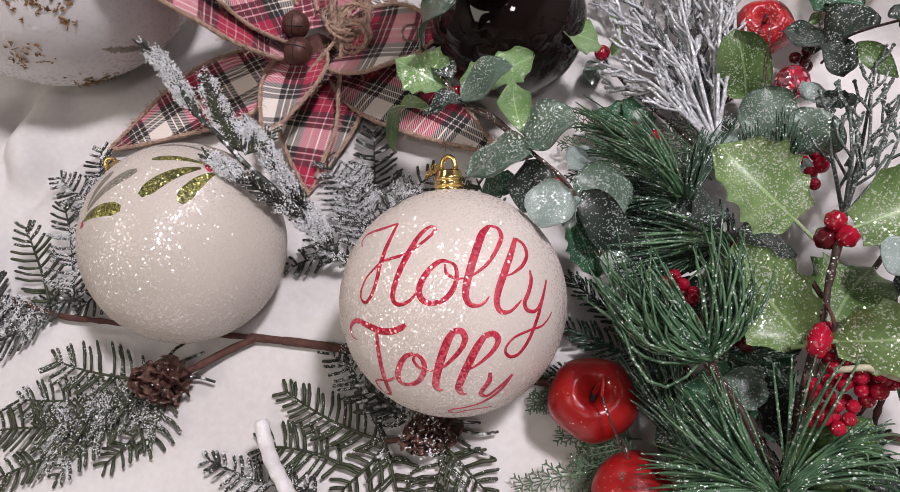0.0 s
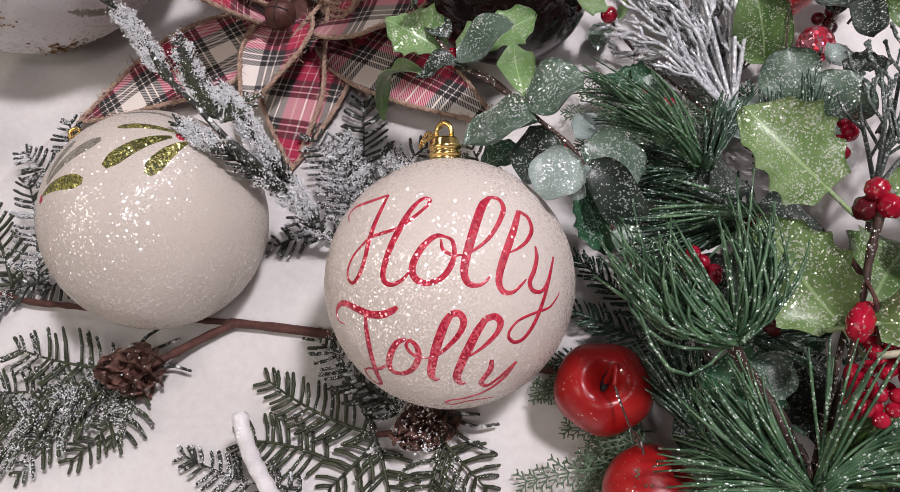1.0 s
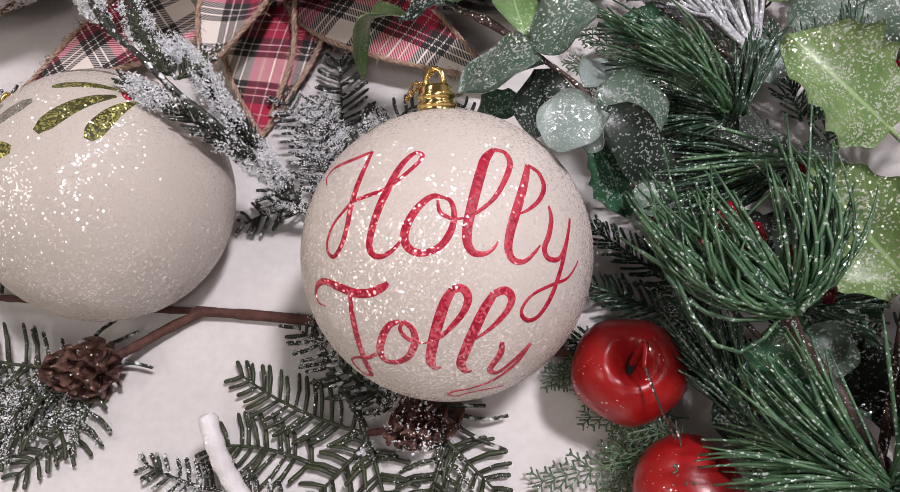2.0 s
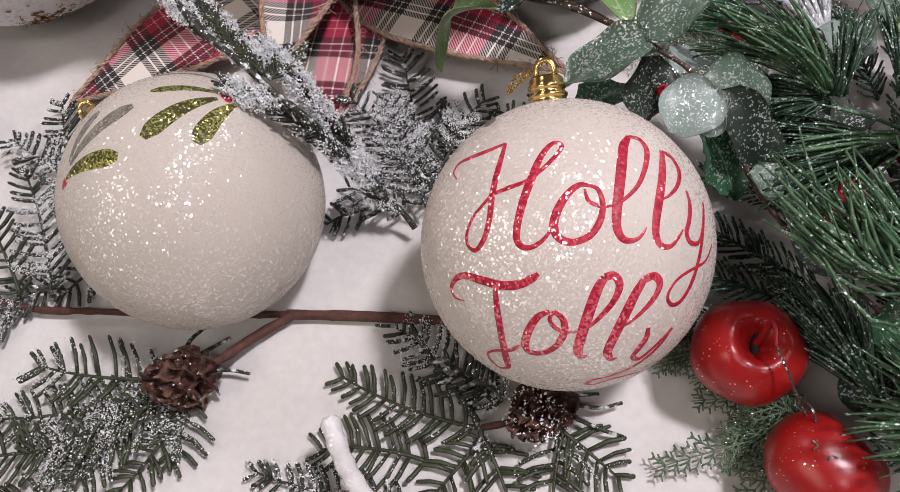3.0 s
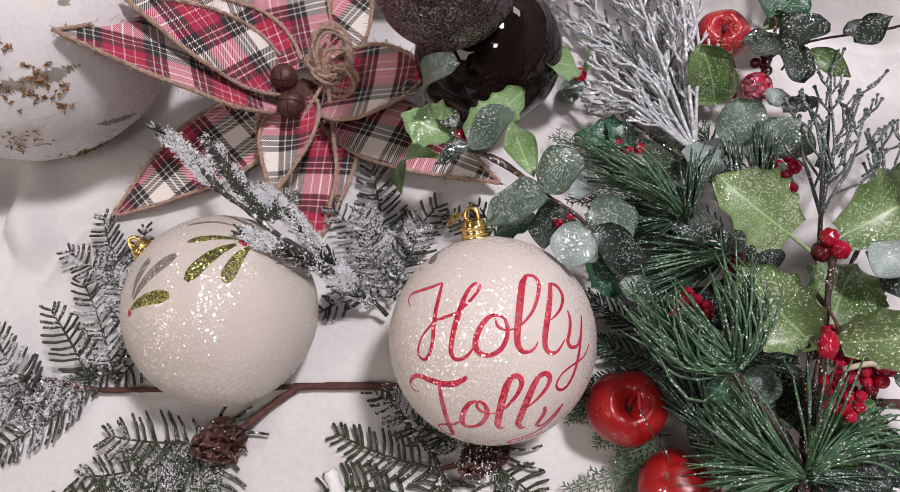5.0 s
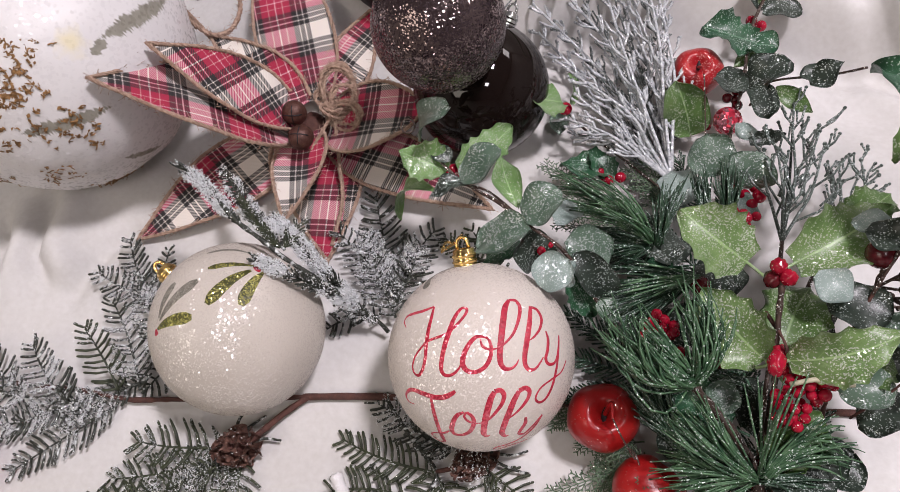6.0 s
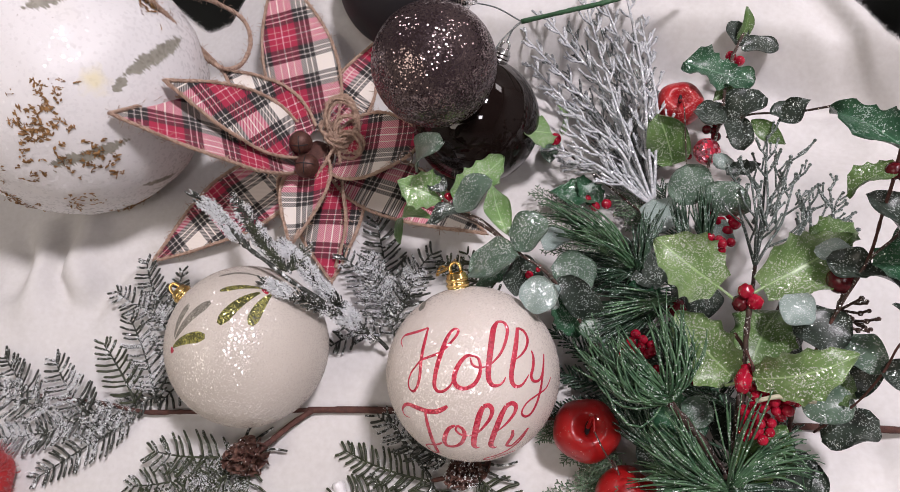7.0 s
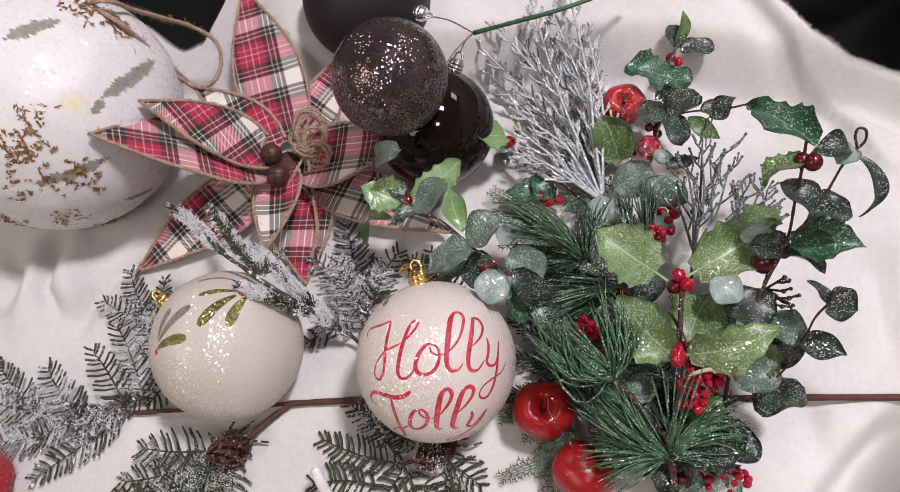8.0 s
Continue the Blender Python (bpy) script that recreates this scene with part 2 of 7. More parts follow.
M_BARK_GLIT = glitter("dark_twig_glitter", (0.03, 0.017, 0.012), (0.07, 0.04, 0.03), 0.0007, 0.12, (0.85, 0.83, 0.8), 0.6, 200, 1.0)
M_FIR = glitter("frosted_fir_needles", (0.014, 0.016, 0.012), (0.034, 0.038, 0.028), 0.0005, 0.05, (0.7, 0.7, 0.7), 0.55, 160, 0.9, frost=0.16)
M_FIR_GREEN = glitter("green_fir_needles", (0.018, 0.022, 0.012), (0.050, 0.060, 0.030), 0.0005, 0.015, (0.6, 0.6, 0.6), 0.5, 160, 0.9)
M_FROST = plain("frost_flocking", (0.62, 0.64, 0.65), (0.86, 0.87, 0.88), 0.8, 300, 0.2, 1500)
M_NEEDLE = glitter("pine_needles_glitter", (0.012, 0.046, 0.021), (0.092, 0.180, 0.088), 0.0007, 0.09, (0.52, 0.60, 0.54), 0.48, 130, 0.9, flake_metal=0.25)
# Darker copy of the pine needles; shade inside the bush is in its colour.
M_NEEDLE_DARK = glitter("dark_and_shaded_pine_needles", (0.008, 0.024, 0.013), (0.034, 0.074, 0.040), 0.0007, 0.13, (0.42, 0.50, 0.46), 0.35, 130, 0.9, flake_metal=0.3)
M_HOLLY = glitter("light_green_holly", (0.092, 0.165, 0.05), (0.16, 0.245, 0.09), 0.0006, 0.234, (0.505, 0.573, 0.437), 0.36, 70, 0.7, flake_metal=0.3, shine=0.14, ior=2.1, grain=0.12, bare=0.3, veins=True)
M_HOLLY_DARK = glitter("deep_green_holly", (0.012, 0.05, 0.024), (0.032, 0.1, 0.048), 0.0006, 0.155, (0.369, 0.467, 0.399), 0.36, 70, 0.7, flake_metal=0.3, shine=0.14, ior=2.1, grain=0.12, bare=0.3, veins=True)
M_HOLLY_MID = glitter("mid_green_leaf", (0.048, 0.102, 0.024), (0.096, 0.165, 0.05), 0.0006, 0.165, (0.428, 0.505, 0.369), 0.36, 70, 0.7, flake_metal=0.3, shine=0.14, ior=2.1, grain=0.12, bare=0.3, veins=True)
M_HOLLY_LIGHT = glitter("bright_green_holly", (0.105, 0.205, 0.062), (0.175, 0.29, 0.112), 0.0006, 0.194, (0.544, 0.632, 0.467), 0.36, 70, 0.7, flake_metal=0.3, shine=0.14, ior=2.1, grain=0.12, bare=0.3, veins=True)
M_EUCA = glitter("grey_green_eucalyptus", (0.050, 0.088, 0.060), (0.105, 0.160, 0.114), 0.0006, 0.213, (0.447, 0.505, 0.467), 0.36, 70, 0.7, flake_metal=0.3, shine=0.14, ior=2.1, grain=0.12, bare=0.3)
M_EUCA_PALE = glitter("pale_eucalyptus", (0.19, 0.25, 0.225), (0.27, 0.34, 0.31), 0.00042, 0.16, (0.58, 0.64, 0.62), 0.40, 70, 0.7, flake_metal=0.2, shine=0.16, ior=2.1, grain=0.12, bare=0.45)
# Dark leaf tone; inside the pick it also stands for shaded gaps.
M_EUCA_DARK = glitter("dark_eucalyptus_and_gap_fill", (0.011, 0.018, 0.013), (0.033, 0.047, 0.035), 0.0006, 0.155, (0.389, 0.437, 0.408), 0.36, 70, 0.7, flake_metal=0.3, shine=0.14, ior=2.1, grain=0.12, bare=0.3)
M_SILVER_GLIT = glitter("silver_glitter_twig", (0.20, 0.215, 0.225), (0.56, 0.58, 0.60), 0.0008, 0.34, (0.88, 0.89, 0.91), 0.5, 380, 0.9, flake_metal=0.45, grain=0.4)
M_SAGE_GLIT = glitter("sage_glitter_twig", (0.032, 0.048, 0.040), (0.120, 0.145, 0.130), 0.0006, 0.18, (0.55, 0.60, 0.58), 0.5, 160, 0.9, flake_metal=0.3)
M_CEDAR = glitter("cedar_frond", (0.055, 0.105, 0.055), (0.14, 0.20, 0.125), 0.0005, 0.12, (0.7, 0.76, 0.7), 0.5, 160, 1.0)
M_APPLE = glitter("red_apple_wax", (0.27, 0.006, 0.008), (0.36, 0.014, 0.012), 0.00045, 0.009, (0.85, 0.6, 0.55), 0.3, 40, 0.8, grain=0.03, bare=0.2)
M_APPLE_GLIT = glitter("red_glittered_apple", (0.30, 0.006, 0.012), (0.42, 0.02, 0.02), 0.0006, 0.12, (0.8, 0.35, 0.35), 0.3, 60, 0.9, grain=0.1, flake_metal=0.4)
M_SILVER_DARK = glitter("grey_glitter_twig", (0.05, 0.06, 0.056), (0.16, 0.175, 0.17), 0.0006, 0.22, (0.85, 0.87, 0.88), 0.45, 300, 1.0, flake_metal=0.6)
M_BERRY = glitter("red_berry_wax", (0.24, 0.003, 0.016), (0.38, 0.008, 0.03), 0.0006, 0.04, (0.9, 0.6, 0.6), 0.2, 200, 0.8, grain=0.02)
M_BERRY_DARK = plain("dark_red_berry", (0.05, 0.003, 0.006), (0.1, 0.006, 0.01), 0.25, 200, 0.05)
M_SEQUIN = glitter("red_sequin", (0.5, 0.02, 0.05), (0.7, 0.06, 0.1), 0.0022, 0.5, (0.95, 0.35, 0.42), 0.3, 200, 1.0, metal=0.5, grain=0.9)
M_CONE = glitter("pine_cone_scale", (0.030, 0.012, 0.010), (0.21, 0.112, 0.085), 0.0006, 0.03, (0.9, 0.85, 0.8), 0.4, 330, 1.0, grain=0.1, flake_metal=0.6)
M_PALE_TWIG = plain("pale_twig", (0.35, 0.32, 0.22), (0.5, 0.46, 0.34), 0.6, 200, 0.3)
M_WHITE_STICK = glitter("white_wrapped_stick", (0.62, 0.6, 0.6), (0.76, 0.74, 0.74), 0.0008, 0.25, (0.8, 0.79, 0.79), 0.4, 90, 0.5, grain=0.2, flake_metal=0.0, ior=1.9)
M_RED_PLUSH = plain("red_plush", (0.28, 0.008, 0.012), (0.4, 0.02, 0.02), 0.95, 100, 0.6, 700, sheen=0.4)
M_GREEN_STEM = plain("green_plastic_stem", (0.02, 0.07, 0.03), (0.04, 0.11, 0.05), 0.45, 150, 0.3)
M_PANEL = plain("lamp_frame", (0.6, 0.6, 0.58), (0.66, 0.66, 0.64), 0.5, 20, 0.05)


def emitter(name, col, strength):
    m, nt, b = nodes(name)
    wire(nt, b.inputs["Emission Color"], rgba(col))
    b.inputs["Emission Strength"].default_value = strength
    return m


M_LIT = emitter("lit_diffuser", (1.0, 0.9, 0.78), 3.0)


# ---- mesh kit ----
class Shape:
    """Vertices, faces and, where wanted, a uv for each vertex."""

    def __init__(self):
        self.v, self.f, self.uv = [], [], []

    def grid(self, rows, close=False, uvs=None):
        """Faces between rows of vertices; close joins each row's end to its start."""
        at, k = len(self.v), len(rows[0])
        for r in rows:
            self.v.extend(r)
        if uvs:
            self.uv.extend(uvs)
        for i in range(len(rows) - 1):
            for j in range(k if close else k - 1):
                a, b = at + i * k + j, at + i * k + (j + 1) % k
                self.f.append((a, b, b + k, a + k))

    def fan(self, ring, tip):
        at = len(self.v)
        self.v.extend(ring)
        self.v.append(tip)
        n = len(ring)
        for j in range(n):
            self.f.append((at + j, at + (j + 1) % n, at + n))


def part(name, s, mat, parent, label="", kind="", smooth=True):
    """Links a Shape in world places as one mesh object under a thing or a part, or alone when parent is None."""
    root = parent
    while root is not None and root.parent is not None:
        root = root.parent
    o0 = root.location.copy() if root is not None else Vector()
    me = bpy.data.meshes.new(name)
    me.from_pydata([tuple(Vector(p) - o0) for p in s.v], [], s.f)
    if s.uv:
        layer = me.uv_layers.new(name="UVMap")
        idx = np.zeros(len(me.loops), dtype=np.int32)
        me.loops.foreach_get("vertex_index", idx)
        layer.data.foreach_set("uv", np.array(s.uv, dtype=np.float32)[idx].ravel())
    if smooth:
        me.polygons.foreach_set("use_smooth", np.ones(len(me.polygons), dtype=bool))
    me.materials.append(mat)
    ob = new(name, me)
    if parent:
        ob.parent = parent
    return tagged(ob, label, kind=kind)


def thing(name, loc, label, category, group=""):
    ob = new(name)
    ob.empty_display_size = 0.02
    ob.location = loc
    return tagged(ob, label, category, group)


def spline(pts, step=0.002, closed=False):
    """Points every step along a smooth curve through pts."""
    p = [Vector(q) for q in pts]
    out = []
    n = len(p)
    for i in range(n if closed else n - 1):
        if closed:
            a, b, c, d = p[(i - 1) % n], p[i], p[(i + 1) % n], p[(i + 2) % n]
        else:
            b, c = p[i], p[i + 1]
            a = p[i - 1] if i else b * 2 - c
            d = p[i + 2] if i + 2 < n else c * 2 - b
        k = max(2, int((c - b).length / step))
        for j in range(k):
            t = j / k
            out.append(0.5 * (2 * b + (c - a) * t + (2 * a - 5 * b + 4 * c - d) * t * t + (3 * b - a - 3 * c + d) * t * t * t))
    if not closed:
        out.append(p[-1].copy())
    return out


def frames(pts):
    """Side and up vectors carried along a line."""
    out, side = [], None
    for i, p in enumerate(pts):
        d = (pts[min(i + 1, len(pts) - 1)] - pts[max(i - 1, 0)])
        d = d.normalized() if d.length > 1e-9 else Vector((0, 0, 1))
        if side is None:
            side = d.orthogonal().normalized()
        side = side - d * side.dot(d)
        side = side.normalized() if side.length > 1e-6 else d.orthogonal().normalized()
        out.append((side.copy(), d.cross(side)))
    return out


def tube(s, pts, rad, sides=6):
    """A tapering tube along pts; rad is a number or a function of 0..1. Its ends are closed."""
    fr = frames(pts)
    n = len(pts)
    rows = []
    for i, p in enumerate(pts):
        r = rad(i / max(1, n - 1)) if callable(rad) else rad
        a, b = fr[i]
        rows.append([p + (a * math.cos(2 * math.pi * j / sides) + b * math.sin(2 * math.pi * j / sides)) * r for j in range(sides)])
    at = len(s.v)
    s.grid(rows, close=True)
    s.f.append(tuple(at + j for j in range(sides))[::-1])
    s.f.append(tuple(at + (n - 1) * sides + j for j in range(sides)))


def twine(s, ctrl, r=0.0016, closed=False, fuzz=1.5, rng=random.Random(5)):
    """Three-ply twisted string with stray fibres."""
    path = spline(ctrl, 0.001, closed)
    if closed:
        path.append(path[0].copy())
    fr = frames(path)
    run, dist = 0.0, [0.0]
    for a, b in zip(path, path[1:]):
        run += (b - a).length
        dist.append(run)
    for k in range(3):
        line = []
        for p, (a, b), d in zip(path, fr, dist):
            w = d * 2 * math.pi / 0.0115 + 0.9 * noise.noise(Vector((d * 60, 3.3, r * 500))) + k * 2 * math.pi / 3
            line.append(p + (a * math.cos(w) + b * math.sin(w)) * r * (0.48 + 0.22 * noise.noise(Vector((d * 160, k * 7.0, r * 900)))))
        tube(s, line, lambda q: r * (0.54 + 0.16 * noise.noise(Vector((q * run * 210, k * 3.1, 0.5)))), 5)
    for _ in range(int(run / 0.0016 * fuzz)):
        i = rng.randrange(len(path) - 1)
        a, b = fr[i]
        w = rng.uniform(0, 6.28)
        d = (path[i + 1] - path[i]).normalized()
        out = (a * math.cos(w) + b * math.sin(w))
        p0 = path[i] + out * r * 0.9
        length = rng.uniform(0.0015, 0.005)
        p2 = p0 + (out * rng.uniform(0.3, 0.8) + d * rng.uniform(-1, 1)).normalized() * length
        tube(s, [p0, (p0 + p2) / 2 + out * 0.0004, p2], 0.00016, 3)


def axes(n, hint=(1, 0, 0)):
    n = Vector(n).normalized()
    u = Vector(hint) - n * Vector(hint).dot(n)
    u.normalize()
    return u, n.cross(u), n


def lathe(s, base, axis, profile, sides=32, hint=(1, 0, 0)):
    """Turns (height, radius) pairs round an axis from base."""
    u, v, n = axes(axis, hint)
    rows = []
    for h, r in profile:
        rows.append([Vector(base) + n * h + (u * math.cos(2 * math.pi * j / sides) + v * math.sin(2 * math.pi * j / sides)) * max(r, 1e-5) for j in range(sides)])
    s.grid(rows, close=True)


def ball(s, c, r, sides=24, rings=14, axis=(0, 0, 1), tall=1.0):
    lathe(s, c, axis, [(-r * tall * math.cos(math.pi * i / rings), r * math.sin(math.pi * i / rings)) for i in range(rings + 1)], sides)


def ring(s, c, axis, r, thick, sides=24, hint=(1, 0, 0)):
    u, v, n = axes(axis, hint)
    pts = [Vector(c) + (u * math.cos(2 * math.pi * i / sides) + v * math.sin(2 * math.pi * i / sides)) * r for i in range(sides + 1)]
    tube(s, pts, thick, 6)


def leaf(parent, base, tip, width, mat, shape="holly", name="leaf", fold=0.28, arch=0.12, twist=0.0, up=(0, 0.0, 1), label="", spines=5, seed=0, stem_to=None):
    """A leaf from its stalk to its tip with a midrib, a folded and arched blade, waved edges and thickness."""
    base, tip = Vector(base), Vector(tip)
    x = tip - base
    length = x.length
    x.normalize()
    n = Vector(up) - x * Vector(up).dot(x)
    if n.length < 0.05:
        n = x.orthogonal()
    n.normalize()
    n = Matrix.Rotation(radians(twist), 3, x) @ n
    side = n.cross(x)
    rng = random.Random(seed * 7919 + int(base.x * 1e5) * 31 + int(tip.y * 1e5))
    fold = fold * 1.3 if shape == "holly" else fold
    ph, amp, skew = rng.uniform(0, 6.28), rng.uniform(0.08, 0.18), rng.uniform(-0.05, 0.05)
    nu, nv = (28, 4) if shape == "holly" else (16, 4)
    top, uvs = [], []
    for i in range(nu + 1):
        u = i / nu
        if shape == "holly":
            env = math.sin(math.pi * min(1.0, 0.06 + 0.94 * u) ** 0.85) ** 0.75
            k = (u * spines) % 1.0
            env *= 1.0 - 0.21 * math.sin(math.pi * k) ** 0.8 * (0 < u < 1)
        elif shape == "round":
            env = math.sqrt(max(0.0, 1 - (2 * u - 1) ** 2)) ** 0.85
        else:
            env = math.sin(math.pi * u ** 0.8) ** 0.9
        hw = max(0.5 * width * env, 0.0004)
        row = []
        for j in range(-nv, nv + 1):
            v = j / nv
            lift = fold * hw * abs(v) ** 1.3 + arch * length * (1 - (2 * u - 1) ** 2) + amp * width * math.sin(ph + 7.5 * u + (1.2 if v > 0 else 0)) * v * v
            lift += 0.0004 * (j == 0)
            row.append(base + x * (length * u) + side * (hw * v + skew * length * math.sin(math.pi * u)) + n * lift)
            uvs.append((u, v))
        top.append(row)
    s = Shape()
    s.grid(top, uvs=uvs)
    thick = 0.00045
    s2 = [[p - n * thick for p in reversed(r)] for r in top]
    s.grid(s2, uvs=[(u, -v) for u, v in uvs])
    k = 2 * nv + 1
    off = (nu + 1) * k
    for i in range(nu):
        for a, b in ((i * k, (i + 1) * k), ((i + 1) * k + k - 1, i * k + k - 1)):
            ra, rb = a // k * k + (k - 1 - a % k) + off, b // k * k + (k - 1 - b % k) + off
            s.f.append((b, a, ra, rb))
    if stem_to:
        at = len(s.v)
        tube(s, spline([base + x * length * 0.15, base, Vector(stem_to)], 0.002), 0.0009, 6)
        s.uv.extend([(0.5, 0.0)] * (len(s.v) - at))
    return part(name, s, mat, parent, label)


def tuft(parent, base, tips, mat, count=40, spread=0.010, bend=0.25, rad=0.00064, seed=1, sag=(0, 0, 1), name="needle_tuft", label=""):
    """Long needles that start at one stub and fan out between the given tips."""
    rng = random.Random(seed)
    base = Vector(base)
    tips = [Vector(t) for t in tips]
    s = Shape()
    for i in range(int(count * 1.2)):
        f = rng.uniform(0, len(tips) - 1.001) if len(tips) > 1 else 0
        k = int(f)
        tip = tips[k].lerp(tips[min(k + 1, len(tips) - 1)], f - k)
        tip = base + (tip - base) * rng.uniform(0.75, 1.05) + Vector([rng.gauss(0, spread) for _ in range(3)]) * 0.6
        tip.z = max(tip.z, 0.004)
        b0 = base + Vector([rng.gauss(0, 0.0012) for _ in range(3)])
        mid = (b0 + tip) / 2 + (Vector(sag) + Vector([rng.gauss(0, 0.3) for _ in range(3)])) * (tip - b0).length * (bend * 1.25 + 0.06) * rng.uniform(0.4, 1.5)
        mid.z = max(mid.z, 0.006)
        hook = (mid - (b0 + tip) / 2) * rng.uniform(-0.5, 0.6) + Vector([rng.gauss(0, 0.0012) for _ in range(3)])
        pts = [b0.lerp(mid, q).lerp(mid.lerp(tip, q), q) + hook * q ** 3 for q in (0, 0.14, 0.3, 0.46, 0.62, 0.78, 0.9, 1.0)]
        r = rad * rng.uniform(0.8, 1.25)
        tube(s, pts, lambda q, r=r: r * (1.0 if q < 0.85 else 0.55), 4)
    return part(name, s, mat, parent, label, "stuff")


def crystals(s, p, size, rng):
    """One bent flake of flock."""
    d = [Vector([rng.gauss(0, 1) for _ in range(3)]).normalized() for _ in range(2)]
    a, b, c = axes(d[0], d[1] if abs(d[0].dot(d[1])) < 0.95 else d[0].orthogonal())
    at = len(s.v)
    s.v.extend((p + a * size * rng.uniform(0.7, 1.3), p + b * size * rng.uniform(0.5, 1.0) + c * size * 0.4, p - a * size * rng.uniform(0.7, 1.3), p - b * size * rng.uniform(0.5, 1.0) + c * size * 0.3))
    s.f.extend(((at, at + 1, at + 2), (at, at + 2, at + 3)))


def frond(parent, base, tip, needle=0.013, pitch=0.0032, flock=0.0, mat=None, arch=0.02, up=(0, 0, 1), rad=0.0009, seed=3, lean=58, brush=0, droop=0.0, name="frond", label="", taper=0.5, stem=0.0008, via=(), outer=0.0, grain=1.0):
    """A flat fir frond: stalk, two ranks of blunt needles and grains of frost on them."""
    rng = random.Random(seed)
    base, tip = Vector(base), Vector(tip)
    x = (tip - base).normalized()
    n = (Vector(up) - x * Vector(up).dot(x)).normalized()
    side = n.cross(x)
    length = (tip - base).length
    mat = mat or M_FIR
    bow = rng.uniform(-0.06, 0.06)
    line = [base + x * (length * q) + n * (arch * length * 4 * q * (1 - q)) + side * (bow * length * 4 * q * (1 - q)) for q in [i / 12 for i in range(13)]]
    if via:
        bent = spline([base, *via, tip], 0.0005)
        line = [bent[round(i / 12 * (len(bent) - 1))] for i in range(13)]
        length = sum((b - a).length for a, b in zip(line, line[1:]))
    s, fr = Shape(), Shape()
    tube(s, line, lambda q: stem * (1.25 - 0.6 * q), 5)
    count = int(length / pitch)
    for i in range(count + 1):
        q = 0.03 + 0.97 * i / max(1, count)
        at = min(11, int(q * 12))
        p = line[at].lerp(line[at + 1], q * 12 - at)
        if via:
            x = (line[at + 1] - line[at]).normalized()
            side = n.cross(x).normalized()
        size = needle * (min(1.0, 0.55 + 2.2 * q) if q < 0.3 else 1.0 - (1 - taper) * ((q - 0.3) / 0.7) ** 1.6)
        ways = [(-1, 0.0), (1, 0.0)] + [(rng.choice((-1, 1)), rng.uniform(0.35, 1.3)) for _ in range(brush)]
        for sg, lift in ways:
            a = radians(lean + rng.uniform(-5, 5)) * (1 - 0.45 * max(0, q - 0.75) * 4 * (q > 0.75) * 0.8)
            d = x * math.cos(a) + (side * sg * math.cos(lift) + n * math.sin(lift)) * math.sin(a)
            l2 = size * rng.uniform(0.85, 1.1)
            lift0 = n * rng.uniform(-0.05, 0.16) * l2
            p0 = p + x * rng.uniform(-0.4, 0.4) * pitch
            mid, end = p0 + d * l2 * 0.55 + lift0, p0 + d * l2 + lift0 * 1.2 + x * l2 * 0.12 - Vector((0, 0, droop * l2))
            end.z = max(end.z, 0.0012)
            mid.z = max(mid.z, 0.0012)
            r = rad * rng.uniform(0.85, 1.15)
            tube(s, [p0, mid, end.lerp(mid, 0.12), end], lambda q2, r=r: r * (0.8, 1.0, 0.95, 0.55)[round(q2 * 3)], 5)
            here = min(1.9, max(0.03, 0.60 + 3.0 * noise.noise(p0 * 75)))
            for _ in range(int(flock * 230 * here * rng.uniform(0.3, 1.4) * l2 / 0.013)):
                w = outer + (1 - outer) * rng.random()
                g = p0.lerp(mid, w * 2) if w < 0.5 else mid.lerp(end, w * 2 - 1)
                crystals(fr, g + Vector([rng.gauss(0, 0.0009) for _ in range(3)]) + n * r * 0.9, grain * rng.uniform(0.00022, 0.00055), rng)
    ob = part(name, s, mat, parent, label)
    if fr.v:
        part("frost", fr, M_FROST, ob, "white frost grains", "stuff", smooth=False)
    return ob


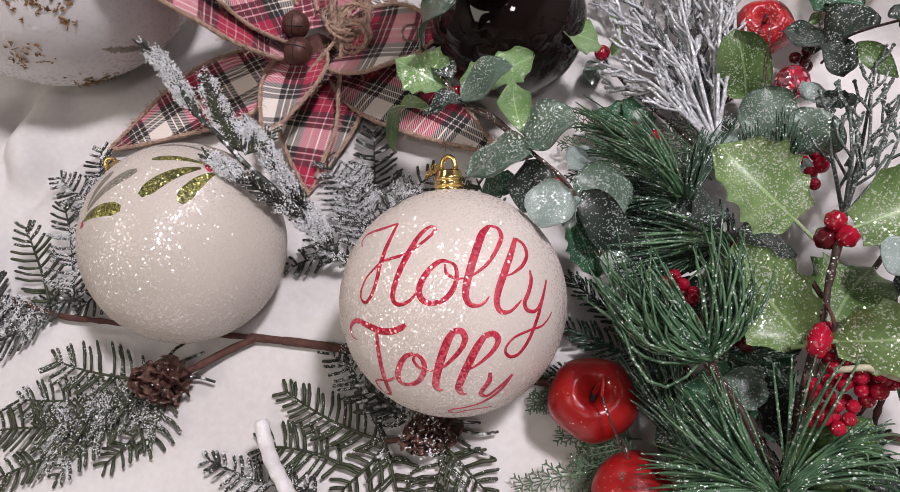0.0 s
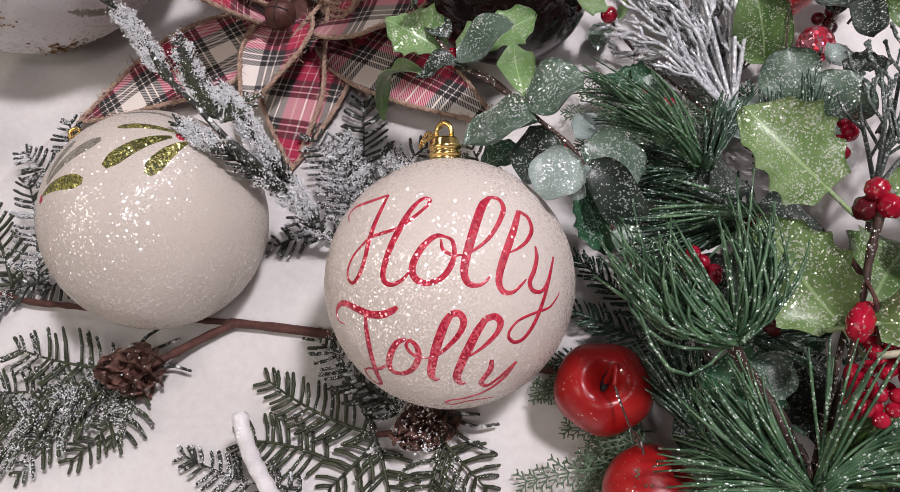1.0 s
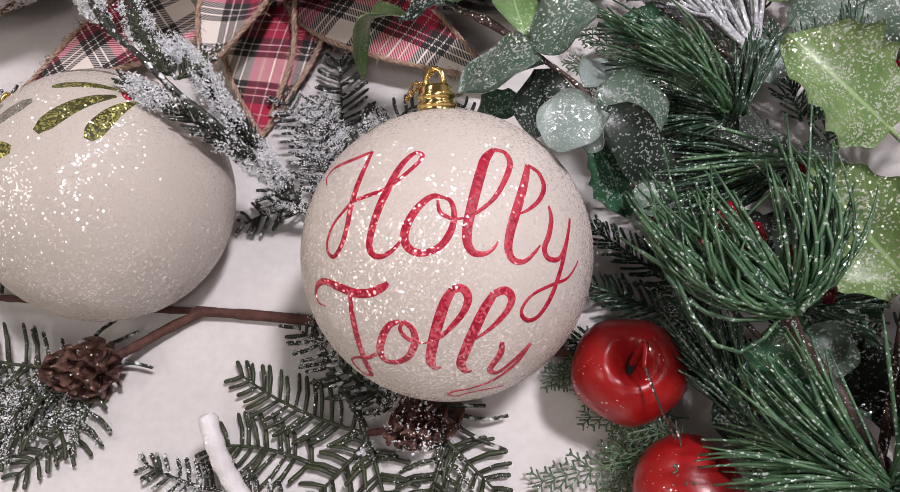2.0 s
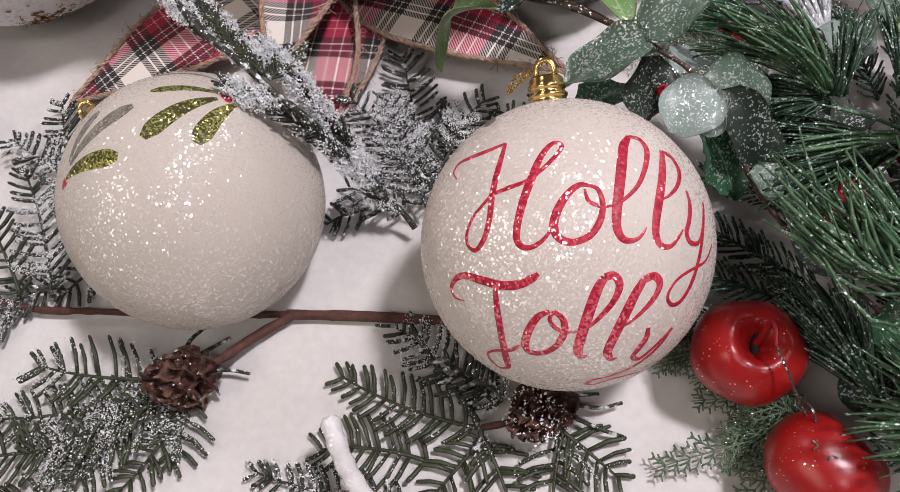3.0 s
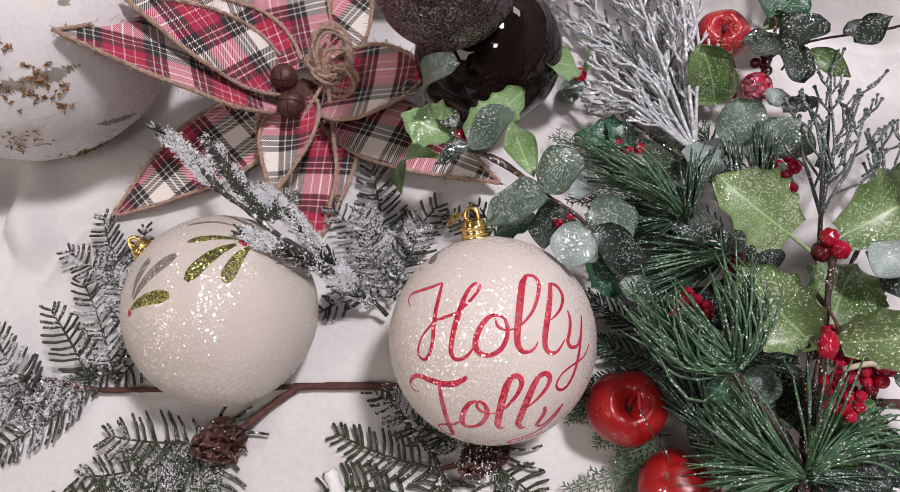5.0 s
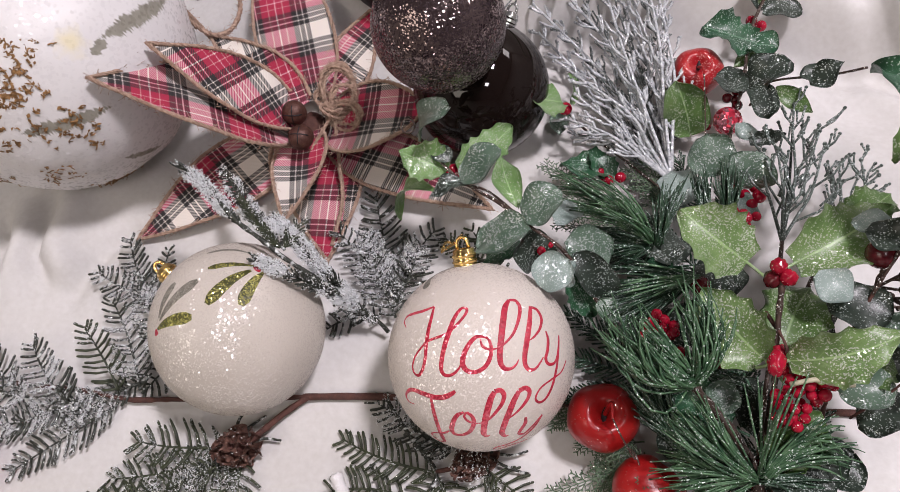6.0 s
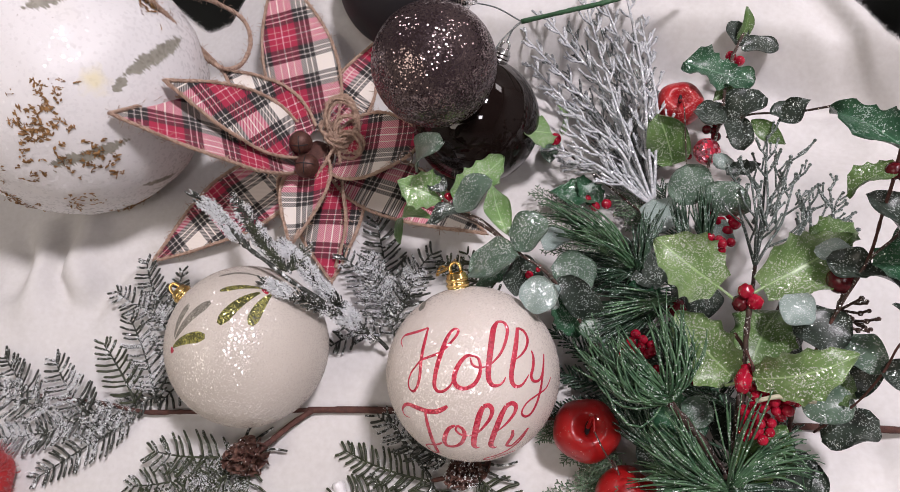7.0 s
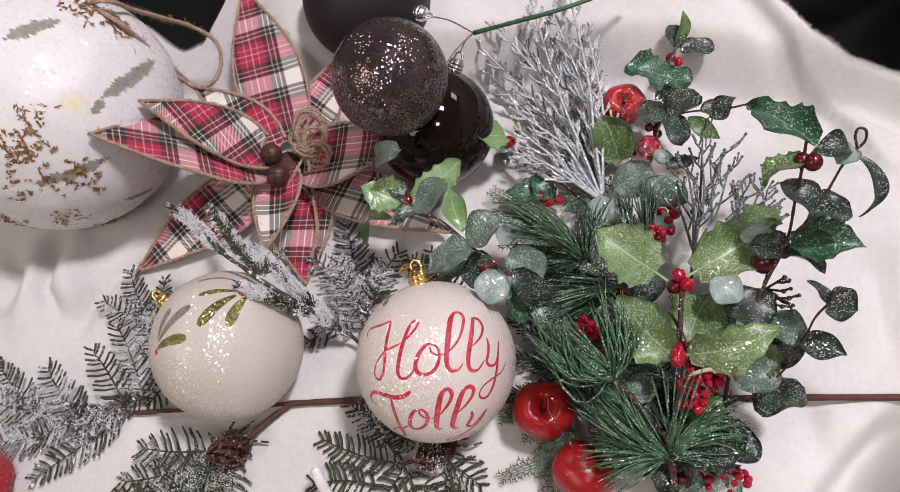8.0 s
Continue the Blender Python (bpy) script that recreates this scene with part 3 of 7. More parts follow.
def spray(parent, base, tips, mat, rad=0.0011, twig=0.014, every=0.009, seed=4, bead=1.5, name="twig", label="", sub=True, flat=(0, 0, 1), lift=0.0):
    """Forking glittered twigs: each main twig carries short side twigs with blunt beaded ends."""
    rng = random.Random(seed)
    base = Vector(base)
    made = []
    for tip in tips:
        s = Shape()
        tip = Vector(tip)
        mid = (base + tip) / 2 + Vector([rng.gauss(0, 0.004) for _ in range(3)]) + Vector((0, 0, lift))
        line = spline([base, base.lerp(mid, 0.5) * 0.5 + base.lerp(mid, 0.55) * 0.5, mid, tip], 0.004)
        tube(s, line, lambda q: rad * (1.2 - 0.45 * q), 5)
        ball(s, tip, rad * bead, 6, 4)
        run, sg = 0.0, rng.choice((-1, 1))
        total = sum((b - a).length for a, b in zip(line, line[1:]))
        done = 0.0
        for a, b in zip(line, line[1:]):
            done += (b - a).length
            run += (b - a).length
            if run > every and done > 0.2 * total:
                run, sg = 0.0, -sg
                d = (b - a).normalized()
                sd = Vector(flat).cross(d).normalized() * sg
                l2 = twig * rng.uniform(0.6, 1.15) * (1.15 - 0.5 * done / total)
                end = b + (d * 0.95 + sd * 0.48 + Vector((0, 0, rng.uniform(-0.25, 0.35)))).normalized() * l2
                end.z = max(end.z, 0.003)
                m2 = (b + end) / 2 + sd * l2 * 0.1
                tube(s, [b, m2, end], rad * 0.8, 5)
                ball(s, end, rad * bead * 0.8, 6, 4)
                if sub:
                    for w in (0.35, 0.65):
                        if rng.random() < 0.8:
                            p0 = b.lerp(end, w)
                            e2 = p0 + (d * 0.95 + sd * rng.uniform(-0.4, 0.8)).normalized() * l2 * 0.45
                            e2.z = max(e2.z, 0.003)
                            tube(s, [p0, e2], rad * 0.7, 5)
                            ball(s, e2, rad * bead * 0.7, 6, 4)
        made.append(part(name, s, mat, parent, label))
    return made


def feather(parent, base, tip, mat, width=0.02, seed=2, name="cedar_frond", label="", rad=0.00036):
    """A flat cedar frond that branches twice into short scaly tips."""
    rng = random.Random(seed)
    base, tip = Vector(base), Vector(tip)
    x = tip - base
    length = x.length
    x.normalize()
    side = Vector((0, 0, 1)).cross(x).normalized()
    s = Shape()
    line = [base + x * length * q + Vector((0, 0, 0.04 * length * math.sin(math.pi * q))) for q in [i / 8 for i in range(9)]]
    tube(s, line, lambda q: rad * (1.6 - q), 4)
    count = max(4, int(length / 0.005))
    for i in range(count):
        q = 0.12 + 0.85 * i / count
        p = base + x * length * q + Vector((0, 0, 0.04 * length * math.sin(math.pi * q)))
        for sg in (-1, 1):
            l2 = width * (1.05 - 0.75 * q) * rng.uniform(0.7, 1.15)
            d = (x * 0.75 + side * sg * 0.75 + Vector((0, 0, rng.uniform(-0.2, 0.3)))).normalized()
            e = p + d * l2
            e.z = max(e.z, 0.0015)
            tube(s, [p, (p + e) / 2, e], rad * 1.1, 4)
            k = max(2, int(l2 / 0.0028))
            for j in range(k):
                w = (j + 0.6) / k
                p2 = p.lerp(e, w)
                for sg2 in (-1, 1):
                    d2 = (d + d.cross(Vector((0, 0, 1))) * sg2 * 0.8).normalized()
                    e2 = p2 + d2 * 0.0036 * (1.1 - 0.5 * w)
                    e2.z = max(e2.z, 0.0012)
                    tube(s, [p2, e2], rad * 1.1, 3)
    return part(name, s, mat, parent, label)


def berry(parent, c, r, mat=None, tall=1.0, axis=(0, 0, 1), name="berry", bumpy=False):
    """A berry, smooth or with low bumps."""
    s = Shape()
    c = Vector(c)
    if not bumpy:
        ball(s, c, r, 14, 9, axis, tall)
        return part(name, s, mat or M_BERRY, parent)
    ball(s, c, r, 24, 16, axis, tall)
    u, v, n = axes(axis, (1, 0.1, 0.2))
    beads = [(n * h + (u * math.cos(w) + v * math.sin(w)) * math.sqrt(1 - h * h)) for h, w in [(1 - (2 * i + 1) / 18, i * 2.39996 + c.x * 900) for i in range(18)]]
    for p in s.v:
        d = (p - c).normalized()
        p += d * r * (0.16 * max(0.0, 1 - 9 * (1 - max(d.dot(b) for b in beads))) - 0.10)
    return part(name, s, mat or M_BERRY, parent)


def cluster(parent, c, spread, r, count, seed, mat=None):
    rng = random.Random(seed)
    r, count = r * 0.80, int(count * 1.4)
    got = []
    tries = 0
    while len(got) < count and tries < 400:
        tries += 1
        p = Vector(c) + Vector((rng.gauss(0, 1), rng.gauss(0, 1), rng.gauss(0, 0.6))) * spread * 0.6
        if p.z < r or any((p - q).length < 1.55 * r for q in got):
            continue
        got.append(p)
        berry(parent, p, r * rng.uniform(0.85, 1.1), mat)


def stalk(parent, pts, r, mat, name="stem", sides=7, knots=0.0, label=""):
    s = Shape()
    rng = random.Random(len(pts) * 13 + int(Vector(pts[0]).x * 1e4))
    bumps = [rng.uniform(1 - knots, 1 + knots) for _ in range(40)]
    tube(s, spline(pts, 0.003), lambda q: r * bumps[int(q * 39)], sides)
    return part(name, s, mat, parent, label)


# ---- the setting ----
BALL_L, R_L = Vector((-0.149, 0.2262, 0.0468)), 0.0522
BALL_R, R_R = Vector((0.002, 0.2158, 0.0568)), 0.0516
BALL_W, R_W = Vector((-0.310, 0.400, 0.0945)), 0.0945


def step(a, b, x):
    t = min(1.0, max(0.0, (x - a) / (b - a)))
    return t * t * (3 - 2 * t)


def bump_at(x, y, cx, cy, ang, sx, sy):
    c, s_ = math.cos(radians(ang)), math.sin(radians(ang))
    dx, dy = x - cx, y - cy
    return math.exp(-((dx * c + dy * s_) / sx) ** 2 - ((-dx * s_ + dy * c) / sy) ** 2)


EDGE = [(-0.60, 0.60), (-0.335, 0.575), (-0.285, 0.540), (-0.262, 0.545), (-0.235, 0.66), (-0.1, 0.80), (0.08, 0.80), (0.16, 0.63),
        (0.2275, 0.5353), (0.2488, 0.5133), (0.2632, 0.4898), (0.291, 0.4736), (0.3242, 0.4642), (0.45, 0.42), (0.9, 0.38)]


def back_edge(x):
    """Where the throw ends behind, along x."""
    for (x0, y0), (x1, y1) in zip(EDGE, EDGE[1:]):
        if x < x1:
            return y0 + (y1 - y0) * min(1.0, max(0.0, (x - x0) / (x1 - x0)))
    return EDGE[-1][1]


def crease(x, y, line, wide):
    """Nearness, 0 to 1, to a bent line, fading at its ends."""
    near, at = 9.0, 0.0
    if not (min(p[0] for p in line) - 3 * wide < x < max(p[0] for p in line) + 3 * wide and min(p[1] for p in line) - 3 * wide < y < max(p[1] for p in line) + 3 * wide):
        return 0.0
    k = len(line) - 1
    for i in range(k):
        (ax, ay), (bx, by) = line[i], line[i + 1]
        dx, dy = bx - ax, by - ay
        q = min(1.0, max(0.0, ((x - ax) * dx + (y - ay) * dy) / (dx * dx + dy * dy)))
        d = math.hypot(x - ax - dx * q, y - ay - dy * q)
        if d < near:
            near, at = d, (i + q) / k
    fade = min(1.0, 4 * at + 0.1, 4 * (1 - at) + 0.1)
    return fade * math.exp(-(near / wide) ** 2)


# bent lines of the folds, half width, height
FOLDS = [([(-0.3453, 0.3468), (-0.3396, 0.3057), (-0.3392, 0.2873), (-0.3196, 0.2656)], 0.006, -0.007), ([(-0.3267, 0.3439), (-0.3207, 0.3005), (-0.3048, 0.2599)], 0.014, 0.008),
         ([(-0.3952, 0.3328), (-0.3707, 0.2895), (-0.3662, 0.2587)], 0.010, -0.008), ([(-0.3728, 0.3328), (-0.3508, 0.2793), (-0.3426, 0.2345)], 0.014, 0.007),
         ([(-0.2939, 0.2976), (-0.2724, 0.3151)], 0.006, -0.005), ([(-0.3085, 0.2402), (-0.2983, 0.2801), (-0.2891, 0.3008)], 0.008, -0.004),
         ([(0.1876, 0.4586), (0.2247, 0.4655), (0.2488, 0.4588)], 0.016, -0.007), ([(0.1746, 0.4188), (0.2187, 0.4365), (0.2593, 0.4218)], 0.016, -0.007),
         ([(0.2111, 0.3916), (0.2544, 0.3758), (0.3114, 0.3897)], 0.020, 0.008), ([(0.2955, 0.3327), (0.2971, 0.2802), (0.2963, 0.2397)], 0.014, -0.008),
        
         ([(0.207, 0.2369), (0.2358, 0.201), (0.2448, 0.16)], 0.012, -0.004)]


def cloth(x, y):
    """Height of the fleece."""
    z = 0.0016 * noise.noise(Vector((x * 11, y * 11, 0.3))) + 0.0011 * noise.noise(Vector((x * 42, y * 42, 1.3))) + 0.0005 * noise.noise(Vector((x * 95, y * 95, 4.1)))
    z -= 0.0058 * bump_at(x, y, BALL_L.x, BALL_L.y, 0, 0.035, 0.035)
    z -= 0.004 * bump_at(x, y, BALL_W.x, BALL_W.y, 0, 0.05, 0.05)
    # rolled ridge behind and its foot
    foot = 0.488 - 0.30 * max(0.0, x - 0.16)
    wob = y + 0.012 * noise.noise(Vector((x * 9, 2.2, 0)))
    z += 0.036 * step(foot, foot + 0.032, wob) * step(-0.30, -0.15, x) - 0.008 * math.exp(-((wob - foot + 0.004) / 0.010) ** 2)
    z += 0.008 * bump_at(x, y, 0.10, 0.56, -8, 0.16, 0.03)
    z += 0.010 * bump_at(x, y, 0.245, 0.33, 20, 0.12, 0.04) + 0.012 * bump_at(x, y, -0.37, 0.25, 62, 0.14, 0.03)
    sx, sy = x + 0.009 * noise.noise(Vector((x * 22, y * 22, 5.5))), y + 0.009 * noise.noise(Vector((x * 22, y * 22, 8.5)))
    for line, wide, high in FOLDS:
        z += (1.25 + 0.9 * noise.noise(Vector((x * 16, y * 16, 2.7)))) * high * crease(sx, sy, line, wide)
    # upper layer lapped over at the far corner
    d = (sx - 0.259) * 0.837 + (sy - 0.478) * 0.547
    lap = step(0.19, 0.22, x) * (1 - step(0.295, 0.33, x))
    z += lap * (0.009 * step(-0.0010, 0.0030, d) - 0.008 * math.exp(-((d + 0.008) / 0.010) ** 2))
    # deep fold at the near corner, its outer rise added to read as shade
    d = (sx - 0.264) * 0.77 - (sy - 0.186) * 0.635
    z += (1 - step(0.195, 0.222, y)) * (0.006 * math.exp(-((d + 0.02) / 0.02) ** 2) - 0.040 * step(-0.004, 0.010, d) + 0.17 * step(0.006, 0.085, d))
    ye = back_edge(x) + 0.006 * noise.noise(Vector((x * 25, 0.7, 0)))
    z -= 0.28 * step(ye - 0.006, ye + 0.034, y)
    z -= 0.30 * step(0.42, 0.62, x) + 0.3 * step(-0.62, -0.85, x) + 0.3 * step(-0.12, -0.35, y)
    return max(z, -0.33)


s = Shape()
NX, NY = 380, 320
top = []
across = [-0.05 + 0.42 * u + 0.47 * u ** 5 for u in [2 * i / NX - 1 for i in range(NX + 1)]]
ends = [back_edge(x) + 0.006 * noise.noise(Vector((x * 25, 0.7, 0))) for x in across]
for j in range(NY + 1):
    row = []
    for i in range(NX + 1):
        x, y = across[i], -0.45 + (ends[i] + 0.034 + 0.45) * (j / NY) ** 0.9
        row.append(Vector((x, y, cloth(x, y))))
    top.append(row)
s.grid(top)
s.grid([[p - Vector((0, 0, 0.004)) for p in reversed(r)] for r in top])
fleece = part("ground_fleece", s, M_FLEECE, None)
tagged(fleece, "soft white fleece throw spread in loose folds", "fleece throw", kind="structure")


def pile(x0, x1, count, long, seed):
    """Short loose fibres along the far edge of the throw."""
    rng2 = random.Random(seed)
    sh = Shape()
    for _ in range(count):
        x = rng2.uniform(x0, x1)
        y = back_edge(x) + 0.006 * noise.noise(Vector((x * 25, 0.7, 0))) + rng2.uniform(-0.006, 0.012)
        p = Vector((x, y, cloth(x, y) - 0.0003))
        d = Vector((rng2.gauss(0, 0.7), rng2.gauss(0, 0.7) + 0.8, rng2.uniform(0.2, 1.0))).normalized()
        l2 = long * rng2.uniform(0.5, 1.3)
        sd = d.orthogonal().normalized() * 0.00006
        q, e = p + d * l2 * 0.55, p + d * l2 + Vector((rng2.gauss(0, 0.3), rng2.gauss(0, 0.3), -0.15)) * l2
        k = len(sh.v)
        sh.v += [p - sd, p + sd, q + sd, q - sd, e]
        sh.f += [(k, k + 1, k + 2, k + 3), (k + 3, k + 2, k + 4)]
    part("pile", sh, M_FLEECE, fleece, "soft white fibres", "stuff")


pile(0.15, 0.40, 26000, 0.0034, 61)
pile(-0.34, -0.20, 7000, 0.0034, 63)


def box(name, x0, x1, y0, y1, z0, z1, mat, label, category):
    sh = Shape()
    for z in (z0, z1):
        for x, y in ((x0, y0), (x1, y0), (x1, y1), (x0, y1)):
            sh.v.append(Vector((x, y, z)))
    sh.f = [(3, 2, 1, 0), (4, 5, 6, 7), (0, 1, 5, 4), (1, 2, 6, 5), (2, 3, 7, 6), (3, 0, 4, 7)]
    return tagged(part(name, sh, mat, None, smooth=False), label, category, kind="structure")


box("floor", -3.1, 3.1, -3.1, 3.1, -0.40, -0.335, M_DARK, "very dark surface under and behind the throw", "floor")
box("wall_north", -3.1, 3.1, 3.0, 3.1, -0.335, CEILING, M_WALL, "plain beige wall", "wall")
box("wall_south", -3.1, 3.1, -3.1, -3.0, -0.335, CEILING, M_WALL, "plain beige wall", "wall")
box("wall_east", 3.0, 3.1, -3.0, 3.0, -0.335, CEILING, M_WALL, "plain beige wall", "wall")
box("wall_west", -3.1, -3.0, -3.0, 3.0, -0.335, CEILING, M_WALL, "plain beige wall", "wall")
box("ceiling", -3.1, 3.1, -3.1, 3.1, CEILING, CEILING + 0.1, M_CEIL, "plain white ceiling", "ceiling")
for lx, ly, lw, ld, watts, hue in LAMPS:
    lamp = thing("ceiling_light", (lx, ly, CEILING - 0.001), "square warm white light panel added at the ceiling, out of view", "ceiling light", "ceiling lights")
    s = Shape()
    o, i2 = lw / 2 + 0.03, lw / 2
    for z in (CEILING - 0.002, CEILING - 0.03):
        for e in (o, i2):
            s.v += [Vector((lx + a * e, ly + b * e, z)) for a, b in ((-1, -1), (1, -1), (1, 1), (-1, 1))]
    for k in range(4):
        j = (k + 1) % 4
        s.f += [(k, j, 8 + j, 8 + k), (4 + k, 12 + k, 12 + j, 4 + j), (8 + k, 8 + j, 12 + j, 12 + k), (k, 4 + k, 4 + j, j)]
    part("frame", s, M_PANEL, lamp, smooth=False)
    s = Shape()
    s.grid([[Vector((lx - i2, ly - i2, CEILING - 0.02)), Vector((lx + i2, ly - i2, CEILING - 0.02))], [Vector((lx - i2, ly + i2, CEILING - 0.02)), Vector((lx + i2, ly + i2, CEILING - 0.02))]])
    part("diffuser", s, M_LIT, lamp, "glowing diffuser", smooth=False)


# ---- the ornaments ----
def cap(parent, c, r, axis, mat, size=0.0068, chain=None):
    """A crimped metal cap with its hanging eye, and a thin cord where there is one."""
    n = Vector(axis).normalized()
    base = Vector(c) + n * (r - 0.0022)
    s = Shape()
    k = size / 0.0068
    prof = [(0, 0.0), (0, 0.0072), (0.0012, 0.0074), (0.0018, 0.0066), (0.0032, 0.0066), (0.0036, 0.0071), (0.0046, 0.0071), (0.0050, 0.0064), (0.0062, 0.0064),
            (0.0066, 0.0069), (0.0078, 0.0069), (0.0084, 0.0062), (0.0102, 0.0060), (0.0112, 0.0050), (0.0116, 0.0)]
    lathe(s, base, n, [(a * k, b * k) for a, b in prof], 28)
    ob = part("cap", s, mat, parent, "ridged metal cap")
    s = Shape()
    u, v, _ = axes(n)
    top = base + n * 0.0112 * k
    arc = [top + u * math.cos(math.pi * i / 12) * 0.0032 * k + n * (math.sin(math.pi * i / 12) * 0.0042 * k + 0.002 * k) for i in range(13)]
    tube(s, [top + u * 0.0032 * k] + arc + [top - u * 0.0032 * k], 0.0011 * k, 7)
    part("eye", s, mat, ob)
    if chain:
        s = Shape()
        pts = spline(chain, 0.0009)
        for i in range(0, len(pts) - 1):
            d = (pts[i + 1] - pts[i]).normalized()
            ring(s, pts[i], d.orthogonal() if i % 2 else d.cross(d.orthogonal()), 0.0008, 0.00022, 8)
        part("cord", s, mat, ob, "fine gold cord")
    return ob


def on_ball(c, r, n, a, b, lift=0.0):
    u, v, w = axes(n)
    return Vector(c) + (w + u * a + v * b).normalized() * (r + lift)


def stroke(parent, c, r, n, pts, mat, name="letter_stroke", label=""):
    """A painted line on a ball, of (a, b, half width in mm); slightly proud."""
    smooth = spline([Vector((a, b, w)) for a, b, w in pts], 0.012)
    mids = [on_ball(c, r, n, p.x, p.y) for p in smooth]
    rows = []
    for i, m in enumerate(mids):
        d = (mids[min(i + 1, len(mids) - 1)] - mids[max(i - 1, 0)]).normalized()
        out = (m - c).normalized()
        sd = out.cross(d).normalized() * max(0.0001, smooth[i].z * 0.00112)
        row = []
        for q in (-1, -0.8, 0, 0.8, 1):
            e = (m + sd * q - c).normalized()
            row.append(c + e * (r + (0.00003 if abs(q) == 1 else 0.00014)))
        rows.append(row)
    s = Shape()
    s.grid(rows)
    return part(name, s, mat, parent, label)


def petal_mark(parent, c, r, n, a, b, width, mat, bend=0.1):
    """A painted tear-shaped leaf on a ball from its stalk a to its tip b."""
    (ax, ay), (bx, by) = a, b
    pts = []
    for i in range(9):
        q = i / 8
        px, py = (by - ay) * bend * math.sin(math.pi * q), -(bx - ax) * bend * math.sin(math.pi * q)
        pts.append((ax + (bx - ax) * q + px, ay + (by - ay) * q + py, width * 1.3 * (0.22, 0.42, 0.60, 0.75, 0.88, 0.98, 1.04, 0.98, 0.45)[i]))
    return stroke(parent, c, r, n, pts, mat, "painted_leaf")


# the lettered ball
lettered = thing("ornament_ball", BALL_R - Vector((0, 0, R_R)), "cream glitter ball lettered in red script, lying beside red apples", "ornament")
s = Shape()
ball(s, BALL_R, R_R, 96, 60, (-0.2, 0.85, 0.49))
part("ball", s, M_PEARL, lettered)
NR = (0.05, -0.2, 0.97)
cap(lettered, BALL_R, R_R, (-0.20, 0.85, 0.49), M_GOLD, 0.0068, [(-0.0117, 0.2755, 0.086), (-0.0158, 0.273, 0.082), (-0.0216, 0.2726, 0.075), (-0.0253, 0.2725, 0.07), (-0.0221, 0.2757, 0.076), (-0.0165, 0.2726, 0.08)])
word_1 = new("lettering")
word_1.parent = lettered
tagged(word_1, "red glitter script reading Holly Jolly")
stroke(word_1, BALL_R, R_R, NR, [(-1.037, 0.209, 0.18), (-1.197, 0.341, 0.36), (-1.132, 0.429, 0.63), (-0.884, 0.411, 0.80), (-0.689, 0.401, 0.79), (-0.511, 0.422, 0.52)], M_RED_GLIT)
stroke(word_1, BALL_R, R_R, NR, [(-0.511, 0.422, 0.52), (-0.506, 0.267, 0.85), (-0.514, 0.102, 1.00), (-0.522, -0.048, 0.99), (-0.528, -0.181, 0.91), (-0.576, -0.320, 0.83), (-0.666, -0.418, 0.67), (-0.754, -0.404, 0.50), (-0.777, -0.317, 0.51), (-0.712, -0.186, 0.50), (-0.608, -0.085, 0.50), (-0.522, -0.006, 0.58)], M_RED_GLIT)
stroke(word_1, BALL_R, R_R, NR, [(-0.522, -0.006, 0.58), (-0.401, 0.031, 0.66), (-0.276, 0.074, 0.65), (-0.199, 0.142, 0.65), (-0.135, 0.225, 0.66), (-0.096, 0.299, 0.66), (-0.093, 0.352, 0.67), (-0.136, 0.370, 0.67), (-0.178, 0.323, 0.83), (-0.216, 0.227, 0.99), (-0.245, 0.096, 1.22), (-0.274, -0.020, 1.21), (-0.300, -0.151, 1.13), (-0.313, -0.273, 1.04), (-0.289, -0.337, 0.88), (-0.231, -0.350, 0.72), (-0.162, -0.312, 0.63), (-0.111, -0.248, 0.47), (-0.096, -0.190, 0.24)], M_RED_GLIT)
stroke(word_1, BALL_R, R_R, NR, [(0.106, 0.066, 0.48), (0.037, 0.061, 0.80), (-0.026, -0.009, 1.04), (-0.072, -0.113, 1.19), (-0.080, -0.211, 1.19), (-0.033, -0.274, 1.10), (0.049, -0.282, 0.94), (0.136, -0.229, 0.95), (0.181, -0.139, 0.95), (0.187, -0.040, 0.80), (0.154, 0.045, 0.64), (0.105, 0.069, 0.48)], M_RED_GLIT)
stroke(word_1, BALL_R, R_R, NR, [(0.072, 0.042, 0.32), (0.098, -0.023, 0.56), (0.149, -0.047, 0.56), (0.198, -0.048, 0.48), (0.251, -0.033, 0.24)], M_RED_GLIT)
stroke(word_1, BALL_R, R_R, NR, [(0.251, -0.033, 0.24), (0.326, 0.026, 0.48), (0.421, 0.155, 0.65), (0.492, 0.353, 0.84), (0.516, 0.506, 0.94), (0.469, 0.590, 0.86), (0.373, 0.569, 0.69)], M_RED_GLIT)
stroke(word_1, BALL_R, R_R, NR, [(0.373, 0.569, 0.69), (0.319, 0.437, 1.35), (0.295, 0.268, 1.48), (0.280, 0.067, 1.45), (0.278, -0.088, 1.35), (0.301, -0.185, 1.19), (0.355, -0.234, 0.95), (0.430, -0.226, 0.64), (0.480, -0.181, 0.48), (0.502, -0.129, 0.24)], M_RED_GLIT)
stroke(word_1, BALL_R, R_R, NR, [(0.638, 0.099, 0.25), (0.727, 0.169, 0.50), (0.840, 0.299, 0.68), (0.906, 0.469, 0.87), (0.844, 0.588, 0.87), (0.707, 0.589, 0.70)], M_RED_GLIT)
